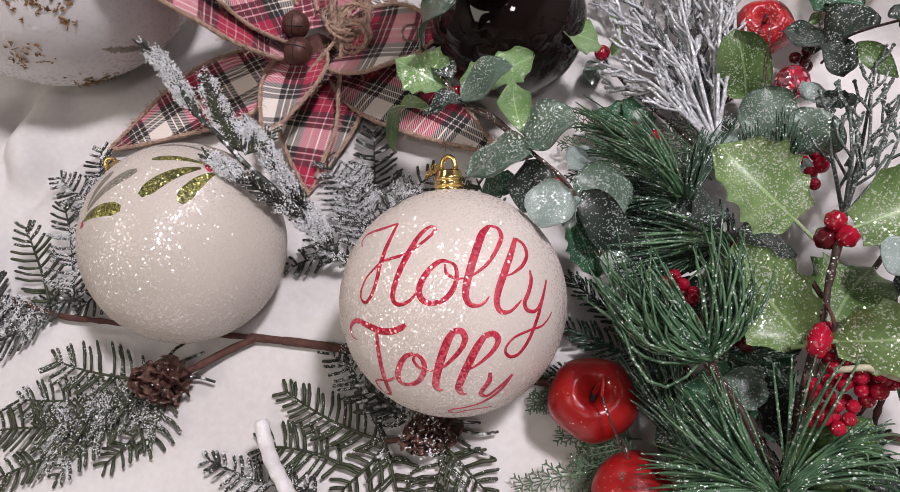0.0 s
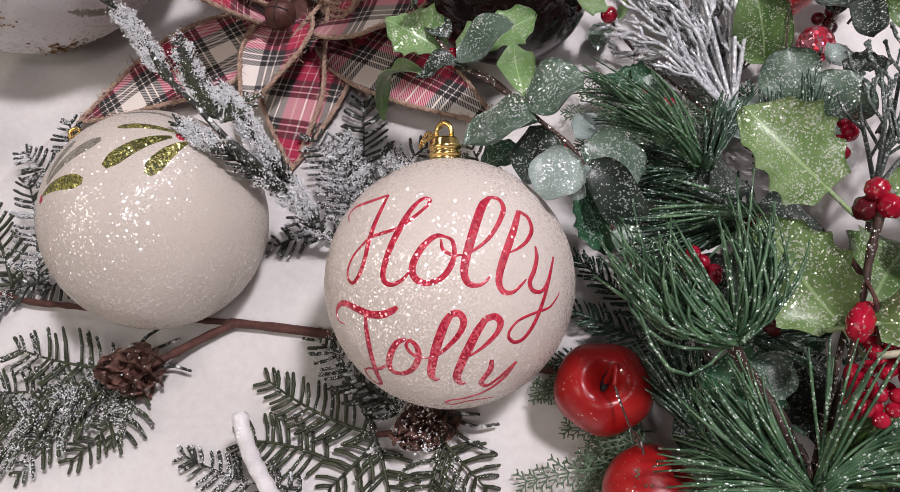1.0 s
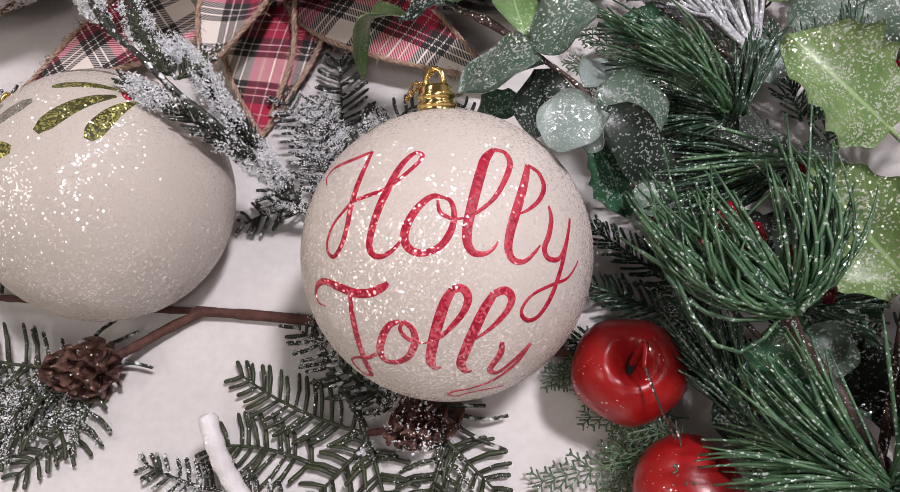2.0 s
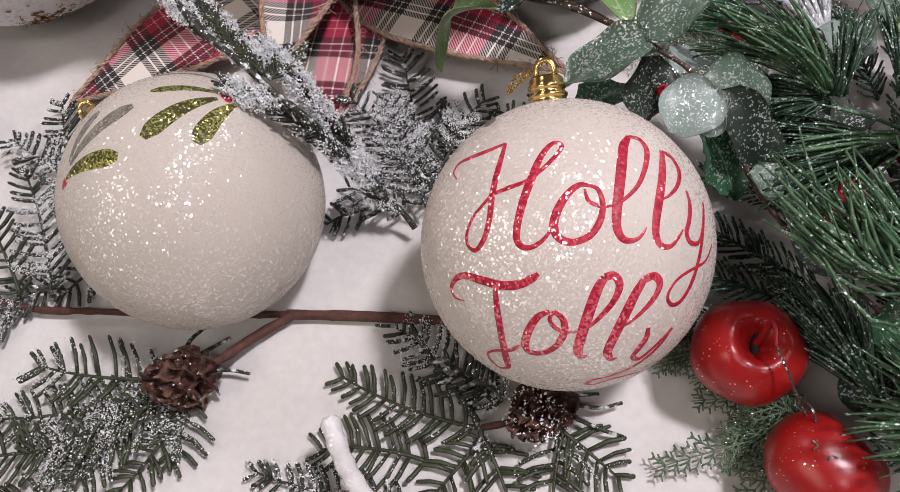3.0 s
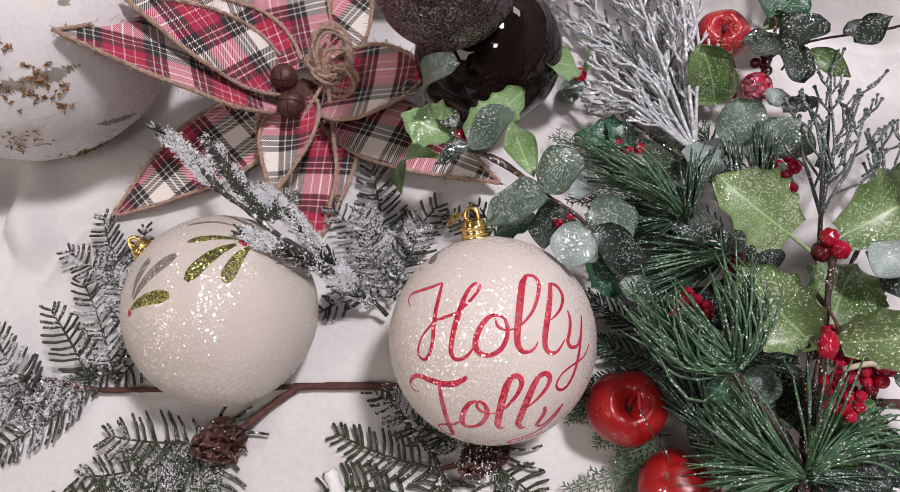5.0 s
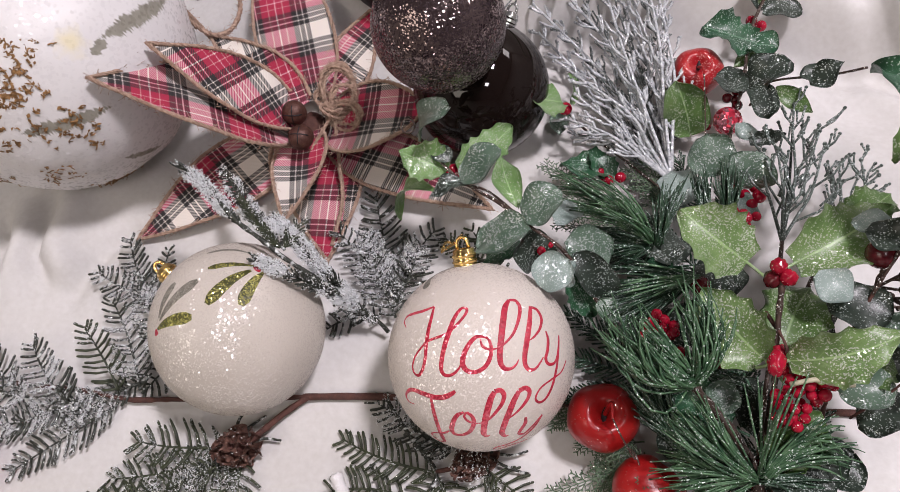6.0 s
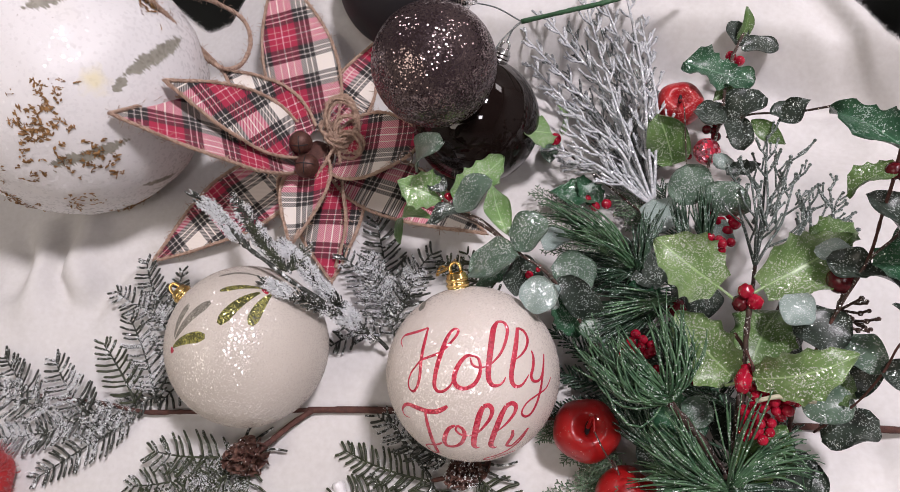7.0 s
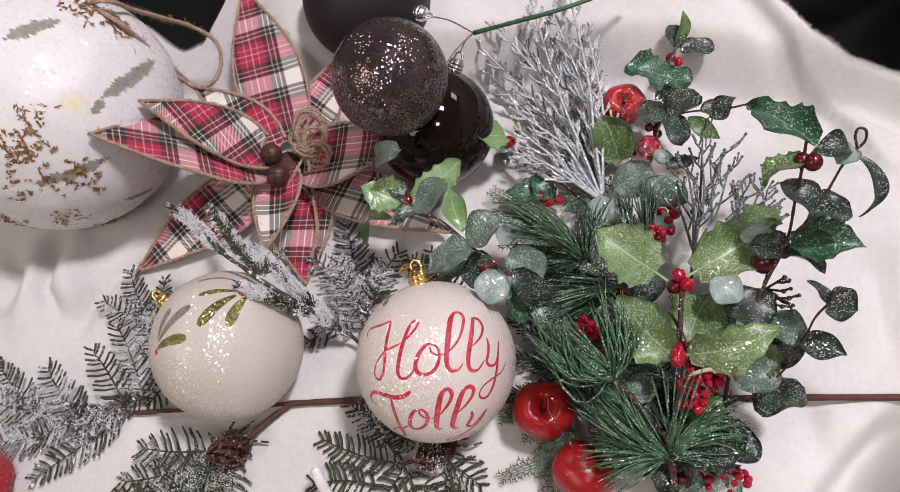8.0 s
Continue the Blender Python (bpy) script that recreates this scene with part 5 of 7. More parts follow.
def cone(c, axis, r, length, seed, frosty):
    """A pine cone of overlapping scales set in spirals."""
    rng2 = random.Random(seed)
    n = Vector(axis).normalized()
    u2, v2, _ = axes(n)
    c = Vector(c)
    sh = Shape()
    lathe(sh, c - n * length * 0.5, n, [(length * q, 0.42 * r * math.sin(math.pi * (0.1 + 0.85 * q)) + 0.0003) for q in [i / 10 for i in range(11)]], 14)
    ob = part("pine_cone", sh, M_BARK, fir, "small brown pine cone with frosted scale tips" if frosty else "small brown pine cone")
    for i in range(34):
        q = (i + 0.5) / 34
        w = i * 2.39996
        rr = r * (math.sin(math.pi * (0.14 + 0.82 * q)) ** 0.7)
        out = u2 * math.cos(w) + v2 * math.sin(w)
        tang = n.cross(out)
        root = c + n * length * (q - 0.60) + out * rr * 0.15
        d = (out * (1.25 - 0.85 * q) + n * (0.25 + 0.9 * q)).normalized()
        sl, sw = r * 1.05 * (1.08 - 0.45 * q) * rng2.uniform(0.9, 1.1), r * 0.40 * (1.1 - 0.5 * q)
        nn = d.cross(tang).normalized()
        sh = Shape()
        rows = []
        for k, (l2, w2, h2) in enumerate(((0, 0.25, 0), (0.45, 0.6, -0.10), (0.78, 1.0, -0.06), (0.93, 0.85, 0.10), (1.0, 0.25, 0.24))):
            rows.append([root + d * sl * l2 + tang * sw * w2 * z + nn * sl * (h2 - 0.20 * z * z) for z in (-1, -0.5, 0, 0.5, 1)])
        sh.grid(rows)
        sh.grid([[p - nn * 0.0007 for p in reversed(r2)] for r2 in rows])
        part("scale", sh, M_CONE, ob)
    if frosty:
        sh = Shape()
        for _ in range(frosty * 2):
            q, w = rng2.uniform(0.3, 1), rng2.uniform(0, 6.28)
            out = u2 * math.cos(w) + v2 * math.sin(w)
            p = c + n * length * (q - 0.42) + out * r * 0.95 * math.sin(math.pi * (0.16 + 0.8 * q)) ** 0.7
            crystals(sh, p + Vector([rng2.gauss(0, 0.0006) for _ in range(3)]), rng2.uniform(0.0004, 0.0008), rng2)
        part("frost", sh, M_FROST, ob, "white frost grains", "stuff", smooth=False)


cone((-0.1487, 0.1602, 0.016), (-0.34, -0.36, 0.87), 0.0118, 0.021, 8, 20)
cone((-0.004, 0.1652, 0.015), (-0.30, -0.60, 0.72), 0.0110, 0.024, 9, 150)

k = 0
for b, t, needle, flock, mat_ in (
        ((-0.2407, 0.1825, 0.005), (-0.3006, 0.1355, 0.003), 0.0150, 0.25, M_FIR),
        ((-0.2547, 0.188, 0.008), (-0.3068, 0.1613, 0.006), 0.0140, 0.9, M_FIR),
        ((-0.2826, 0.1744, 0.006), (-0.3517, 0.1597, 0.004), 0.0150, 0.8, M_FIR),
        ((-0.2625, 0.1754, 0.012), (-0.3091, 0.2165, 0.014), 0.0150, 0.7, M_FIR),
        ((-0.3089, 0.1846, 0.008), (-0.3532, 0.2165, 0.01), 0.0140, 0.1, M_FIR),
        ((-0.3002, 0.1816, 0.012), (-0.3654, 0.193, 0.01), 0.0150, 0.9, M_FIR),
        ((-0.239, 0.1911, 0.01), (-0.2648, 0.2256, 0.028), 0.0140, 0.25, M_FIR_GREEN),
        ((-0.2236, 0.1933, 0.012), (-0.2563, 0.2482, 0.02), 0.0150, 0.9, M_FIR),
        ((-0.2111, 0.2195, 0.014), (-0.2361, 0.2533, 0.02), 0.0150, 0.9, M_FIR),
        ((-0.2268, 0.2487, 0.008), (-0.2689, 0.3023, 0.006), 0.0130, 0.15, M_FIR),
        ((-0.2347, 0.2549, 0.01), (-0.2814, 0.2735, 0.01), 0.0130, 0.6, M_FIR),
        ((-0.2351, 0.2661, 0.006), (-0.2362, 0.2944, 0.006), 0.0090, 0.0, M_FIR),
        ((-0.2239, 0.1994, 0.006), (-0.2721, 0.1677, 0.004), 0.0110, 1.0, M_FIR),
        ((-0.21, 0.2138, 0.004), (-0.223, 0.1957, 0.004), 0.0130, 0.4, M_FIR),
        ((-0.1581, 0.1634, 0.006), (-0.215, 0.1602, 0.01), 0.0170, 0.3, M_FIR_GREEN),
        ((-0.1636, 0.1545, 0.006), (-0.2284, 0.137, 0.004), 0.0150, 0.35, M_FIR_GREEN),
        ((-0.1541, 0.1521, 0.008), (-0.1816, 0.1273, 0.004), 0.0160, 0.5, M_FIR_GREEN),
        ((-0.1459, 0.1533, 0.006), (-0.1454, 0.1309, 0.004), 0.0150, 0.3, M_FIR_GREEN),
        ((-0.1558, 0.1506, 0.014), (-0.177, 0.1386, 0.014), 0.0100, 0.6, M_FIR_GREEN),
        ((-0.166, 0.144, 0.010), (-0.206, 0.124, 0.008), 0.0120, 0.6, M_FIR_GREEN),
        ((-0.181, 0.128, 0.006), (-0.247, 0.112, 0.004), 0.0140, 0.25, M_FIR_GREEN),
        ((-0.186, 0.119, 0.005), (-0.224, 0.092, 0.003), 0.0110, 0.3, M_FIR_GREEN),
        ((-0.170, 0.135, 0.006), (-0.186, 0.106, 0.003), 0.0120, 0.4, M_FIR_GREEN),
        ((-0.148, 0.150, 0.006), (-0.163, 0.118, 0.003), 0.0120, 0.25, M_FIR_GREEN),
        ((-0.0246, 0.1595, 0.006), (-0.0846, 0.174, 0.003), 0.0135, 0.06, M_FIR_GREEN),
        ((-0.0234, 0.1566, 0.005), (-0.0385, 0.1332, 0.003), 0.0130, 0.25, M_FIR_GREEN),
        ((-0.0436, 0.1446, 0.004), (-0.0859, 0.1437, 0.003), 0.0150, 0.1, M_FIR_GREEN),
        ((-0.0504, 0.1297, 0.004), (-0.1109, 0.1314, 0.003), 0.0110, 0.35, M_FIR),
        ((-0.022, 0.1549, 0.004), (-0.0082, 0.1309, 0.003), 0.0150, 0.3, M_FIR_GREEN),
        ((0.0042, 0.1644, 0.006), (0.0275, 0.1494, 0.004), 0.0140, 0.2, M_FIR_GREEN),
        ((0.0066, 0.1622, 0.004), (0.0057, 0.1336, 0.003), 0.0140, 0.3, M_FIR_GREEN),
        ((-0.0202, 0.1707, 0.004), (-0.0671, 0.1983, 0.004), 0.0135, 0.5, M_FIR),
        ((-0.017, 0.1728, 0.006), (-0.0414, 0.1834, 0.01), 0.0120, 0.4, M_FIR),
        ((-0.0645, 0.2647, 0.008), (-0.0929, 0.3453, 0.004), 0.0170, 0.12, M_FIR),
        ((-0.0615, 0.2517, 0.014), (-0.0889, 0.3056, 0.018), 0.0160, 0.9, M_FIR),
        ((-0.0688, 0.2741, 0.01), (-0.0471, 0.3186, 0.006), 0.0160, 0.3, M_FIR),
        ((-0.0625, 0.261, 0.016), (-0.0524, 0.2969, 0.02), 0.0140, 1.0, M_FIR),
        ((-0.0672, 0.2661, 0.012), (-0.1107, 0.3112, 0.01), 0.0150, 0.8, M_FIR),
        ((-0.0893, 0.2535, 0.006), (-0.1096, 0.2447, 0.003), 0.0100, 0.0, M_FIR),
        ((-0.0741, 0.2536, 0.008), (-0.0997, 0.2615, 0.01), 0.0130, 0.7, M_FIR),
        ((-0.0068, 0.294, 0.01), (-0.0389, 0.3147, 0.004), 0.0110, 0.1, M_FIR_GREEN),
        ((0.0055, 0.2824, 0.01), (-0.0184, 0.3158, 0.012), 0.0110, 0.2, M_FIR_GREEN)):
    k += 1
    frond(fir, b, t, needle * 1.08, 0.0042, flock * (0.85 if flock > 0.5 else 1.0), mat_, seed=100 + k, rad=0.00092, lean=67)

# single dark needles beside the cones
s = Shape()
for a, b, c in (((0.0045, 0.1743, 0.006), (0.0187, 0.1729, 0.008), (0.028, 0.1767, 0.006)), ((0.0076, 0.1694, 0.006), (0.021, 0.165, 0.007), (0.0294, 0.1642, 0.004)), ((0.0026, 0.1749, 0.01), (0.0129, 0.1767, 0.01), (0.0189, 0.1784, 0.008)),
                ((-0.1407, 0.168, 0.008), (-0.1329, 0.1701, 0.006), (-0.1235, 0.1697, 0.006)), ((-0.1464, 0.1733, 0.01), (-0.1419, 0.1786, 0.008), (-0.1367, 0.1842, 0.006)), ((-0.1516, 0.1728, 0.012), (-0.1519, 0.18, 0.01), (-0.1494, 0.1874, 0.006))):
    tube(s, spline([a, b, c], 0.002), lambda q: 0.0011 * (1 - 0.3 * q), 6)
part("needle", s, M_FIR, fir, "", "stuff")

# the raised twig heavy with frost, leaning over the pearl ball
stalk(fir, [(-0.066, 0.243, 0.010), (-0.071, 0.247, 0.015), (-0.079, 0.25, 0.025), (-0.087, 0.251, 0.045), (-0.097, 0.252, 0.067), (-0.114, 0.258, 0.082), (-0.128, 0.266, 0.090), (-0.142, 0.274, 0.094), (-0.155, 0.285, 0.098)], 0.0015, M_FIR, "stem", 7, 0.2, "dark twig stem")
k = 0
for line, nl, fl, out, lean_, brush_ in (
        ([(-0.142, 0.274, 0.089), (-0.155, 0.285, 0.096), (-0.166, 0.294, 0.103), (-0.177, 0.3, 0.11)], 0.0085, 1.5, 0.25, 27, 1),
        ([(-0.116, 0.264, 0.081), (-0.137, 0.283, 0.078), (-0.158, 0.304, 0.070), (-0.178, 0.326, 0.062)], 0.0090, 1.0, 0.62, 40, 0),
        ([(-0.090, 0.248, 0.055), (-0.104, 0.247, 0.08), (-0.126, 0.252, 0.091)], 0.0078, 1.5, 0.20, 34, 1),
        ([(-0.080, 0.251, 0.03), (-0.095, 0.258, 0.062), (-0.113, 0.274, 0.072), (-0.128, 0.287, 0.074)], 0.0085, 1.3, 0.40, 36, 1),
        ([(-0.073, 0.2475, 0.016), (-0.079, 0.249, 0.022), (-0.087, 0.250, 0.042), (-0.098, 0.250, 0.062)], 0.0075, 1.3, 0.30, 32, 1),
        ([(-0.119, 0.268, 0.076), (-0.1165, 0.275, 0.075), (-0.115, 0.284, 0.073)], 0.0090, 0.08, 0.5, 44, 0),
        ([(-0.118, 0.264, 0.084), (-0.137, 0.281, 0.081), (-0.155, 0.300, 0.075)], 0.0070, 0.15, 0.7, 30, 0)):
    k += 1
    pts = [Vector(q) for q in line]
    frond(fir, pts[0], pts[-1], nl, 0.0023, fl * 0.6, M_FIR if fl > 0.5 else M_FIR_GREEN, seed=300 + k, rad=0.00062, lean=lean_, brush=brush_, up=(0.1, -0.3, 0.95), via=pts[1:-1], outer=out, grain=1.25, taper=0.75)

# ---- holly and eucalyptus sprig reaching over the flower ----
sprig = thing("holly_sprig", (0.0362, 0.3084, 0), "glittered holly and eucalyptus sprig with red berries on a wired stem", "holly sprig")
stalk(sprig, [(-0.0457, 0.3396, 0.09), (-0.0311, 0.3255, 0.084), (-0.0166, 0.3141, 0.08), (0.0065, 0.2985, 0.084), (0.0256, 0.281, 0.09), (0.0427, 0.2713, 0.085), (0.0554, 0.2609, 0.07), (0.0752, 0.2395, 0.05), (0.1118, 0.2092, 0.04)], 0.0010, M_BARK_GLIT, "stem", 6, 0.2)
stalk(sprig, [(-0.019, 0.3135, 0.078), (-0.0021, 0.3087, 0.08), (0.0157, 0.2928, 0.085)], 0.0008, M_BARK_GLIT, "stem", 6, 0.2)
s = Shape()
ring(s, (-0.0517, 0.3446, 0.092), (0.1, -0.6, 0.8), 0.0042, 0.0006, 18)
part("wire_loop", s, M_BARK_GLIT, sprig, "curled wire end")
for b, t, w, mat_, shp, arch, twist in (
        ((-0.0452, 0.3387, 0.09), (-0.0212, 0.3333, 0.128), 0.019, M_EUCA, "round", 0.06, 20),
        ((-0.0273, 0.3226, 0.078), (-0.0559, 0.329, 0.088), 0.029, M_HOLLY_LIGHT, "holly", 0.12, -10),
        ((-0.0357, 0.3336, 0.086), (-0.0247, 0.3254, 0.084), 0.012, M_EUCA_DARK, "round", 0.1, 0),
        ((-0.0208, 0.326, 0.072), (0.0062, 0.3652, 0.062), 0.026, M_HOLLY_LIGHT, "holly", 0.10, 15),
        ((-0.0173, 0.313, 0.082), (0.0064, 0.328, 0.094), 0.023, M_EUCA, "round", 0.06, -10),
        ((0.0176, 0.2959, 0.084), (0.0035, 0.3369, 0.072), 0.017, M_HOLLY_LIGHT, "lance", 0.08, 0),
        ((-0.0133, 0.3129, 0.082), (-0.0351, 0.3035, 0.08), 0.013, M_EUCA_DARK, "lance", 0.1, 10),
        ((-0.0319, 0.3093, 0.076), (-0.0629, 0.3113, 0.034), 0.015, M_HOLLY_LIGHT, "lance", 0.25, 25),
        ((0.0215, 0.286, 0.09), (0.0428, 0.2972, 0.1), 0.024, M_EUCA, "round", 0.06, 0),
        ((0.0277, 0.2767, 0.092), (-0.0032, 0.272, 0.076), 0.027, M_EUCA, "round", 0.12, 12),
        ((0.0233, 0.2807, 0.084), (0.0287, 0.2696, 0.062), 0.024, M_EUCA_DARK, "round", 0.08, -15),
        ((0.0192, 0.2813, 0.064), (-0.0038, 0.2765, 0.05), 0.020, M_HOLLY_DARK, "holly", 0.08, 0),
        ((0.0484, 0.2608, 0.092), (0.0334, 0.2469, 0.086), 0.022, M_EUCA_PALE, "round", 0.06, -8),
        ((0.0501, 0.2619, 0.088), (0.047, 0.2497, 0.08), 0.012, M_EUCA_PALE, "round", 0.10, 25),
        ((0.0457, 0.2798, 0.076), (0.0708, 0.2801, 0.06), 0.026, M_EUCA, "round", 0.08, 10),
        ((0.051, 0.2705, 0.08), (0.0731, 0.2579, 0.056), 0.020, M_EUCA_DARK, "round", 0.10, 15),
        ((0.0459, 0.2637, 0.07), (0.0615, 0.2468, 0.046), 0.022, M_HOLLY_DARK, "holly", 0.08, 0),
        ((0.0376, 0.3045, 0.05), (0.0499, 0.3212, 0.04), 0.018, M_EUCA_PALE, "round", 0.08, 0)):
    leaf(sprig, b, t, w, mat_, shp, arch=arch, twist=twist)
cluster(sprig, (-0.0261, 0.3293, 0.068), 0.0045, 0.0036, 4, 1)
cluster(sprig, (0.0331, 0.28, 0.072), 0.003, 0.0034, 3, 2)

small_sprig = thing("holly_sprig", (0.0347, 0.4227, 0), "single holly leaf with a red berry lying on the throw", "holly sprig")
leaf(small_sprig, (0.0355, 0.4016, 0.040), (0.0100, 0.3900, 0.062), 0.030, M_HOLLY_LIGHT, "holly", arch=0.03, fold=0.12)
leaf(small_sprig, (0.033, 0.4161, 0.008), (0.0327, 0.3949, 0.012), 0.014, M_EUCA, "round")
leaf(small_sprig, (0.0403, 0.4223, 0.01), (0.0389, 0.4307, 0.034), 0.010, M_HOLLY_LIGHT, "lance", twist=50)
berry(small_sprig, (0.0375, 0.4023, 0.032), 0.0046)
stalk(small_sprig, [(0.0373, 0.4027, 0.03), (0.0553, 0.395, 0.012), (0.0826, 0.3698, 0.014), (0.1042, 0.3462, 0.02)], 0.0009, M_BARK_GLIT)

# ---- silver spray ----
silver = thing("glitter_spray", (0.1093, 0.3701, 0), "silver glittered cedar spray lying across the throw", "glitter spray")
sb = (0.1083, 0.3572, 0.016)
spray(silver, sb, [(0.0081, 0.5013, 0.0265), (0.0124, 0.4896, 0.0078), (0.0258, 0.5073, 0.0408), (0.0512, 0.5235, 0.0546), (0.0682, 0.5158, 0.0485), (0.0785, 0.5449, 0.0573), (0.0956, 0.507, 0.0389), (0.1038, 0.5013, 0.0243),
                   (0.0382, 0.424, 0.046), (0.0437, 0.4083, 0.04), (0.0381, 0.3957, 0.03), (0.0426, 0.3887, 0.018), (0.0738, 0.4971, 0.0297)], M_SILVER_GLIT, 0.00115, 0.020, 0.0085, 21, 1.3, "twig", "silver glittered twig", lift=0.010)
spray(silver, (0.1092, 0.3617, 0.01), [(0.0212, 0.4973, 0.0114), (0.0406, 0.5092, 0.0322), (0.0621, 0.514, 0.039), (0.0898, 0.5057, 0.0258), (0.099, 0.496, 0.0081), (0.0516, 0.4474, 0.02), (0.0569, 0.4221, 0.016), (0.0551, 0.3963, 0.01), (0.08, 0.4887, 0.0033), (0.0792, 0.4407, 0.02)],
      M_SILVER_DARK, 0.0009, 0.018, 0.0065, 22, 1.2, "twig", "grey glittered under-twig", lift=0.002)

# ---- the sage twig spray ----
sage = thing("glitter_spray", (0.1764, 0.328, 0), "grey-green glittered twig spray with beaded tips", "glitter spray")
spray(sage, (0.1684, 0.3032, 0.04), [(0.1774, 0.39, 0.055), (0.1766, 0.3788, 0.05), (0.192, 0.3784, 0.05), (0.1942, 0.365, 0.05), (0.1594, 0.3601, 0.05), (0.1658, 0.3577, 0.055)], M_SAGE_GLIT, 0.00095, 0.028, 0.012, 31, 1.6)
spray(sage, (0.1993, 0.3119, 0.04), [(0.2025, 0.3549, 0.045), (0.2151, 0.3575, 0.045), (0.2255, 0.3502, 0.04), (0.2304, 0.3316, 0.04), (0.2056, 0.3454, 0.04)], M_SAGE_GLIT, 0.00095, 0.022, 0.011, 32, 1.6)
spray(sage, (0.2008, 0.257, 0.07), [(0.2138, 0.264, 0.085), (0.2123, 0.2551, 0.085), (0.215, 0.2507, 0.085), (0.2118, 0.2473, 0.08)], M_BARK_GLIT, 0.0010, 0.010, 0.009, 33, 1.7)
stalk(sage, [(0.1684, 0.3032, 0.04), (0.1638, 0.2694, 0.04), (0.1563, 0.2219, 0.04), (0.1495, 0.1721, 0.035)], 0.0013, M_BARK_GLIT)
stalk(sage, [(0.1993, 0.3119, 0.04), (0.1783, 0.2696, 0.04), (0.162, 0.2235, 0.036), (0.1505, 0.1729, 0.032)], 0.0013, M_BARK_GLIT)

# ---- the sprig at the back ----
back = thing("holly_sprig", (0.152, 0.3928, 0), "dark holly and eucalyptus sprig with berries reaching over the folds", "holly sprig")
stalk(back, [(0.136, 0.3172, 0.03), (0.141, 0.3709, 0.035), (0.1511, 0.4178, 0.04), (0.1576, 0.4607, 0.04), (0.1692, 0.4942, 0.04)], 0.0011, M_BARK_GLIT, "stem", 6, 0.2)
stalk(back, [(0.1533, 0.3962, 0.045), (0.1629, 0.4064, 0.055), (0.1791, 0.3838, 0.09), (0.19, 0.3778, 0.1), (0.1993, 0.3697, 0.115)], 0.0007, M_BARK_GLIT)
for b, t, w, mat_, shp, arch, twist in (
        ((0.1590, 0.4480, 0.044), (0.1250, 0.4570, 0.050), 0.035, M_HOLLY_DARK, "holly", 0.02, 0),
        ((0.1513, 0.4499, 0.04), (0.1747, 0.4477, 0.04), 0.022, M_HOLLY_DARK, "round", 0.1, 0),
        ((0.166, 0.488, 0.034), (0.1704, 0.5065, 0.052), 0.012, M_HOLLY_MID, "lance", 0.1, 40),
        ((0.1675, 0.4833, 0.034), (0.1941, 0.4875, 0.03), 0.017, M_EUCA_DARK, "round", 0.08, 0),
        ((0.1676, 0.4856, 0.034), (0.1609, 0.5041, 0.04), 0.015, M_EUCA_DARK, "round", 0.08, 0),
        ((0.1469, 0.4358, 0.034), (0.1733, 0.4514, 0.03), 0.016, M_HOLLY_MID, "lance", 0.08, 0),
        ((0.1538, 0.4106, 0.044), (0.1759, 0.4183, 0.062), 0.024, M_EUCA_DARK, "round", 0.08, 0),
        ((0.1538, 0.4086, 0.044), (0.1345, 0.4237, 0.04), 0.022, M_EUCA_DARK, "round", 0.08, 10),
        ((0.1553, 0.4072, 0.05), (0.1633, 0.3817, 0.052), 0.018, M_EUCA_DARK, "round", 0.06, 0),
        ((0.1503, 0.4129, 0.036), (0.1434, 0.4328, 0.036), 0.018, M_EUCA_DARK, "round", 0.06, 0),
        ((0.1681, 0.4044, 0.054), (0.1906, 0.3923, 0.044), 0.013, M_HOLLY_MID, "lance", 0.12, 35),
        ((0.177, 0.3759, 0.092), (0.1923, 0.3829, 0.104), 0.016, M_EUCA_DARK, "lance", 0.06, 0),
        ((0.1808, 0.3785, 0.092), (0.1735, 0.3861, 0.096), 0.014, M_EUCA_DARK, "round", 0.06, 0),
        ((0.1204, 0.3946, 0.016), (0.1083, 0.4135, 0.048), 0.030, M_HOLLY_MID, "round", 0.12, -20),
        ((0.1062, 0.3965, 0.02), (0.1018, 0.4213, 0.034), 0.008, M_HOLLY_MID, "lance", 0.1, 40),
        ((0.1324, 0.3487, 0.036), (0.1266, 0.37, 0.052), 0.030, M_EUCA, "round", 0.06, 0),
        ((0.1477, 0.3382, 0.04), (0.1528, 0.3533, 0.058), 0.030, M_EUCA, "round", 0.06, 10),
        ((0.1524, 0.3698, 0.044), (0.1753, 0.3787, 0.04), 0.012, M_EUCA_DARK, "holly", 0.06, 20),
        ((0.1481, 0.3754, 0.04), (0.1539, 0.3847, 0.042), 0.014, M_EUCA_PALE, "round", 0.06, 0),
        ((0.1066, 0.3559, 0.03), (0.1155, 0.3298, 0.034), 0.024, M_EUCA_PALE, "round", 0.06, 0),
        ((0.1419, 0.3313, 0.036), (0.1571, 0.3218, 0.04), 0.014, M_EUCA_PALE, "lance", 0.06, 0),
        ((0.0698, 0.3624, 0.014), (0.0355, 0.3631, 0.022), 0.024, M_HOLLY_DARK, "holly", 0.12, 0),
        ((0.0699, 0.3588, 0.014), (0.0535, 0.3743, 0.024), 0.020, M_HOLLY_DARK, "holly", 0.12, 0)):
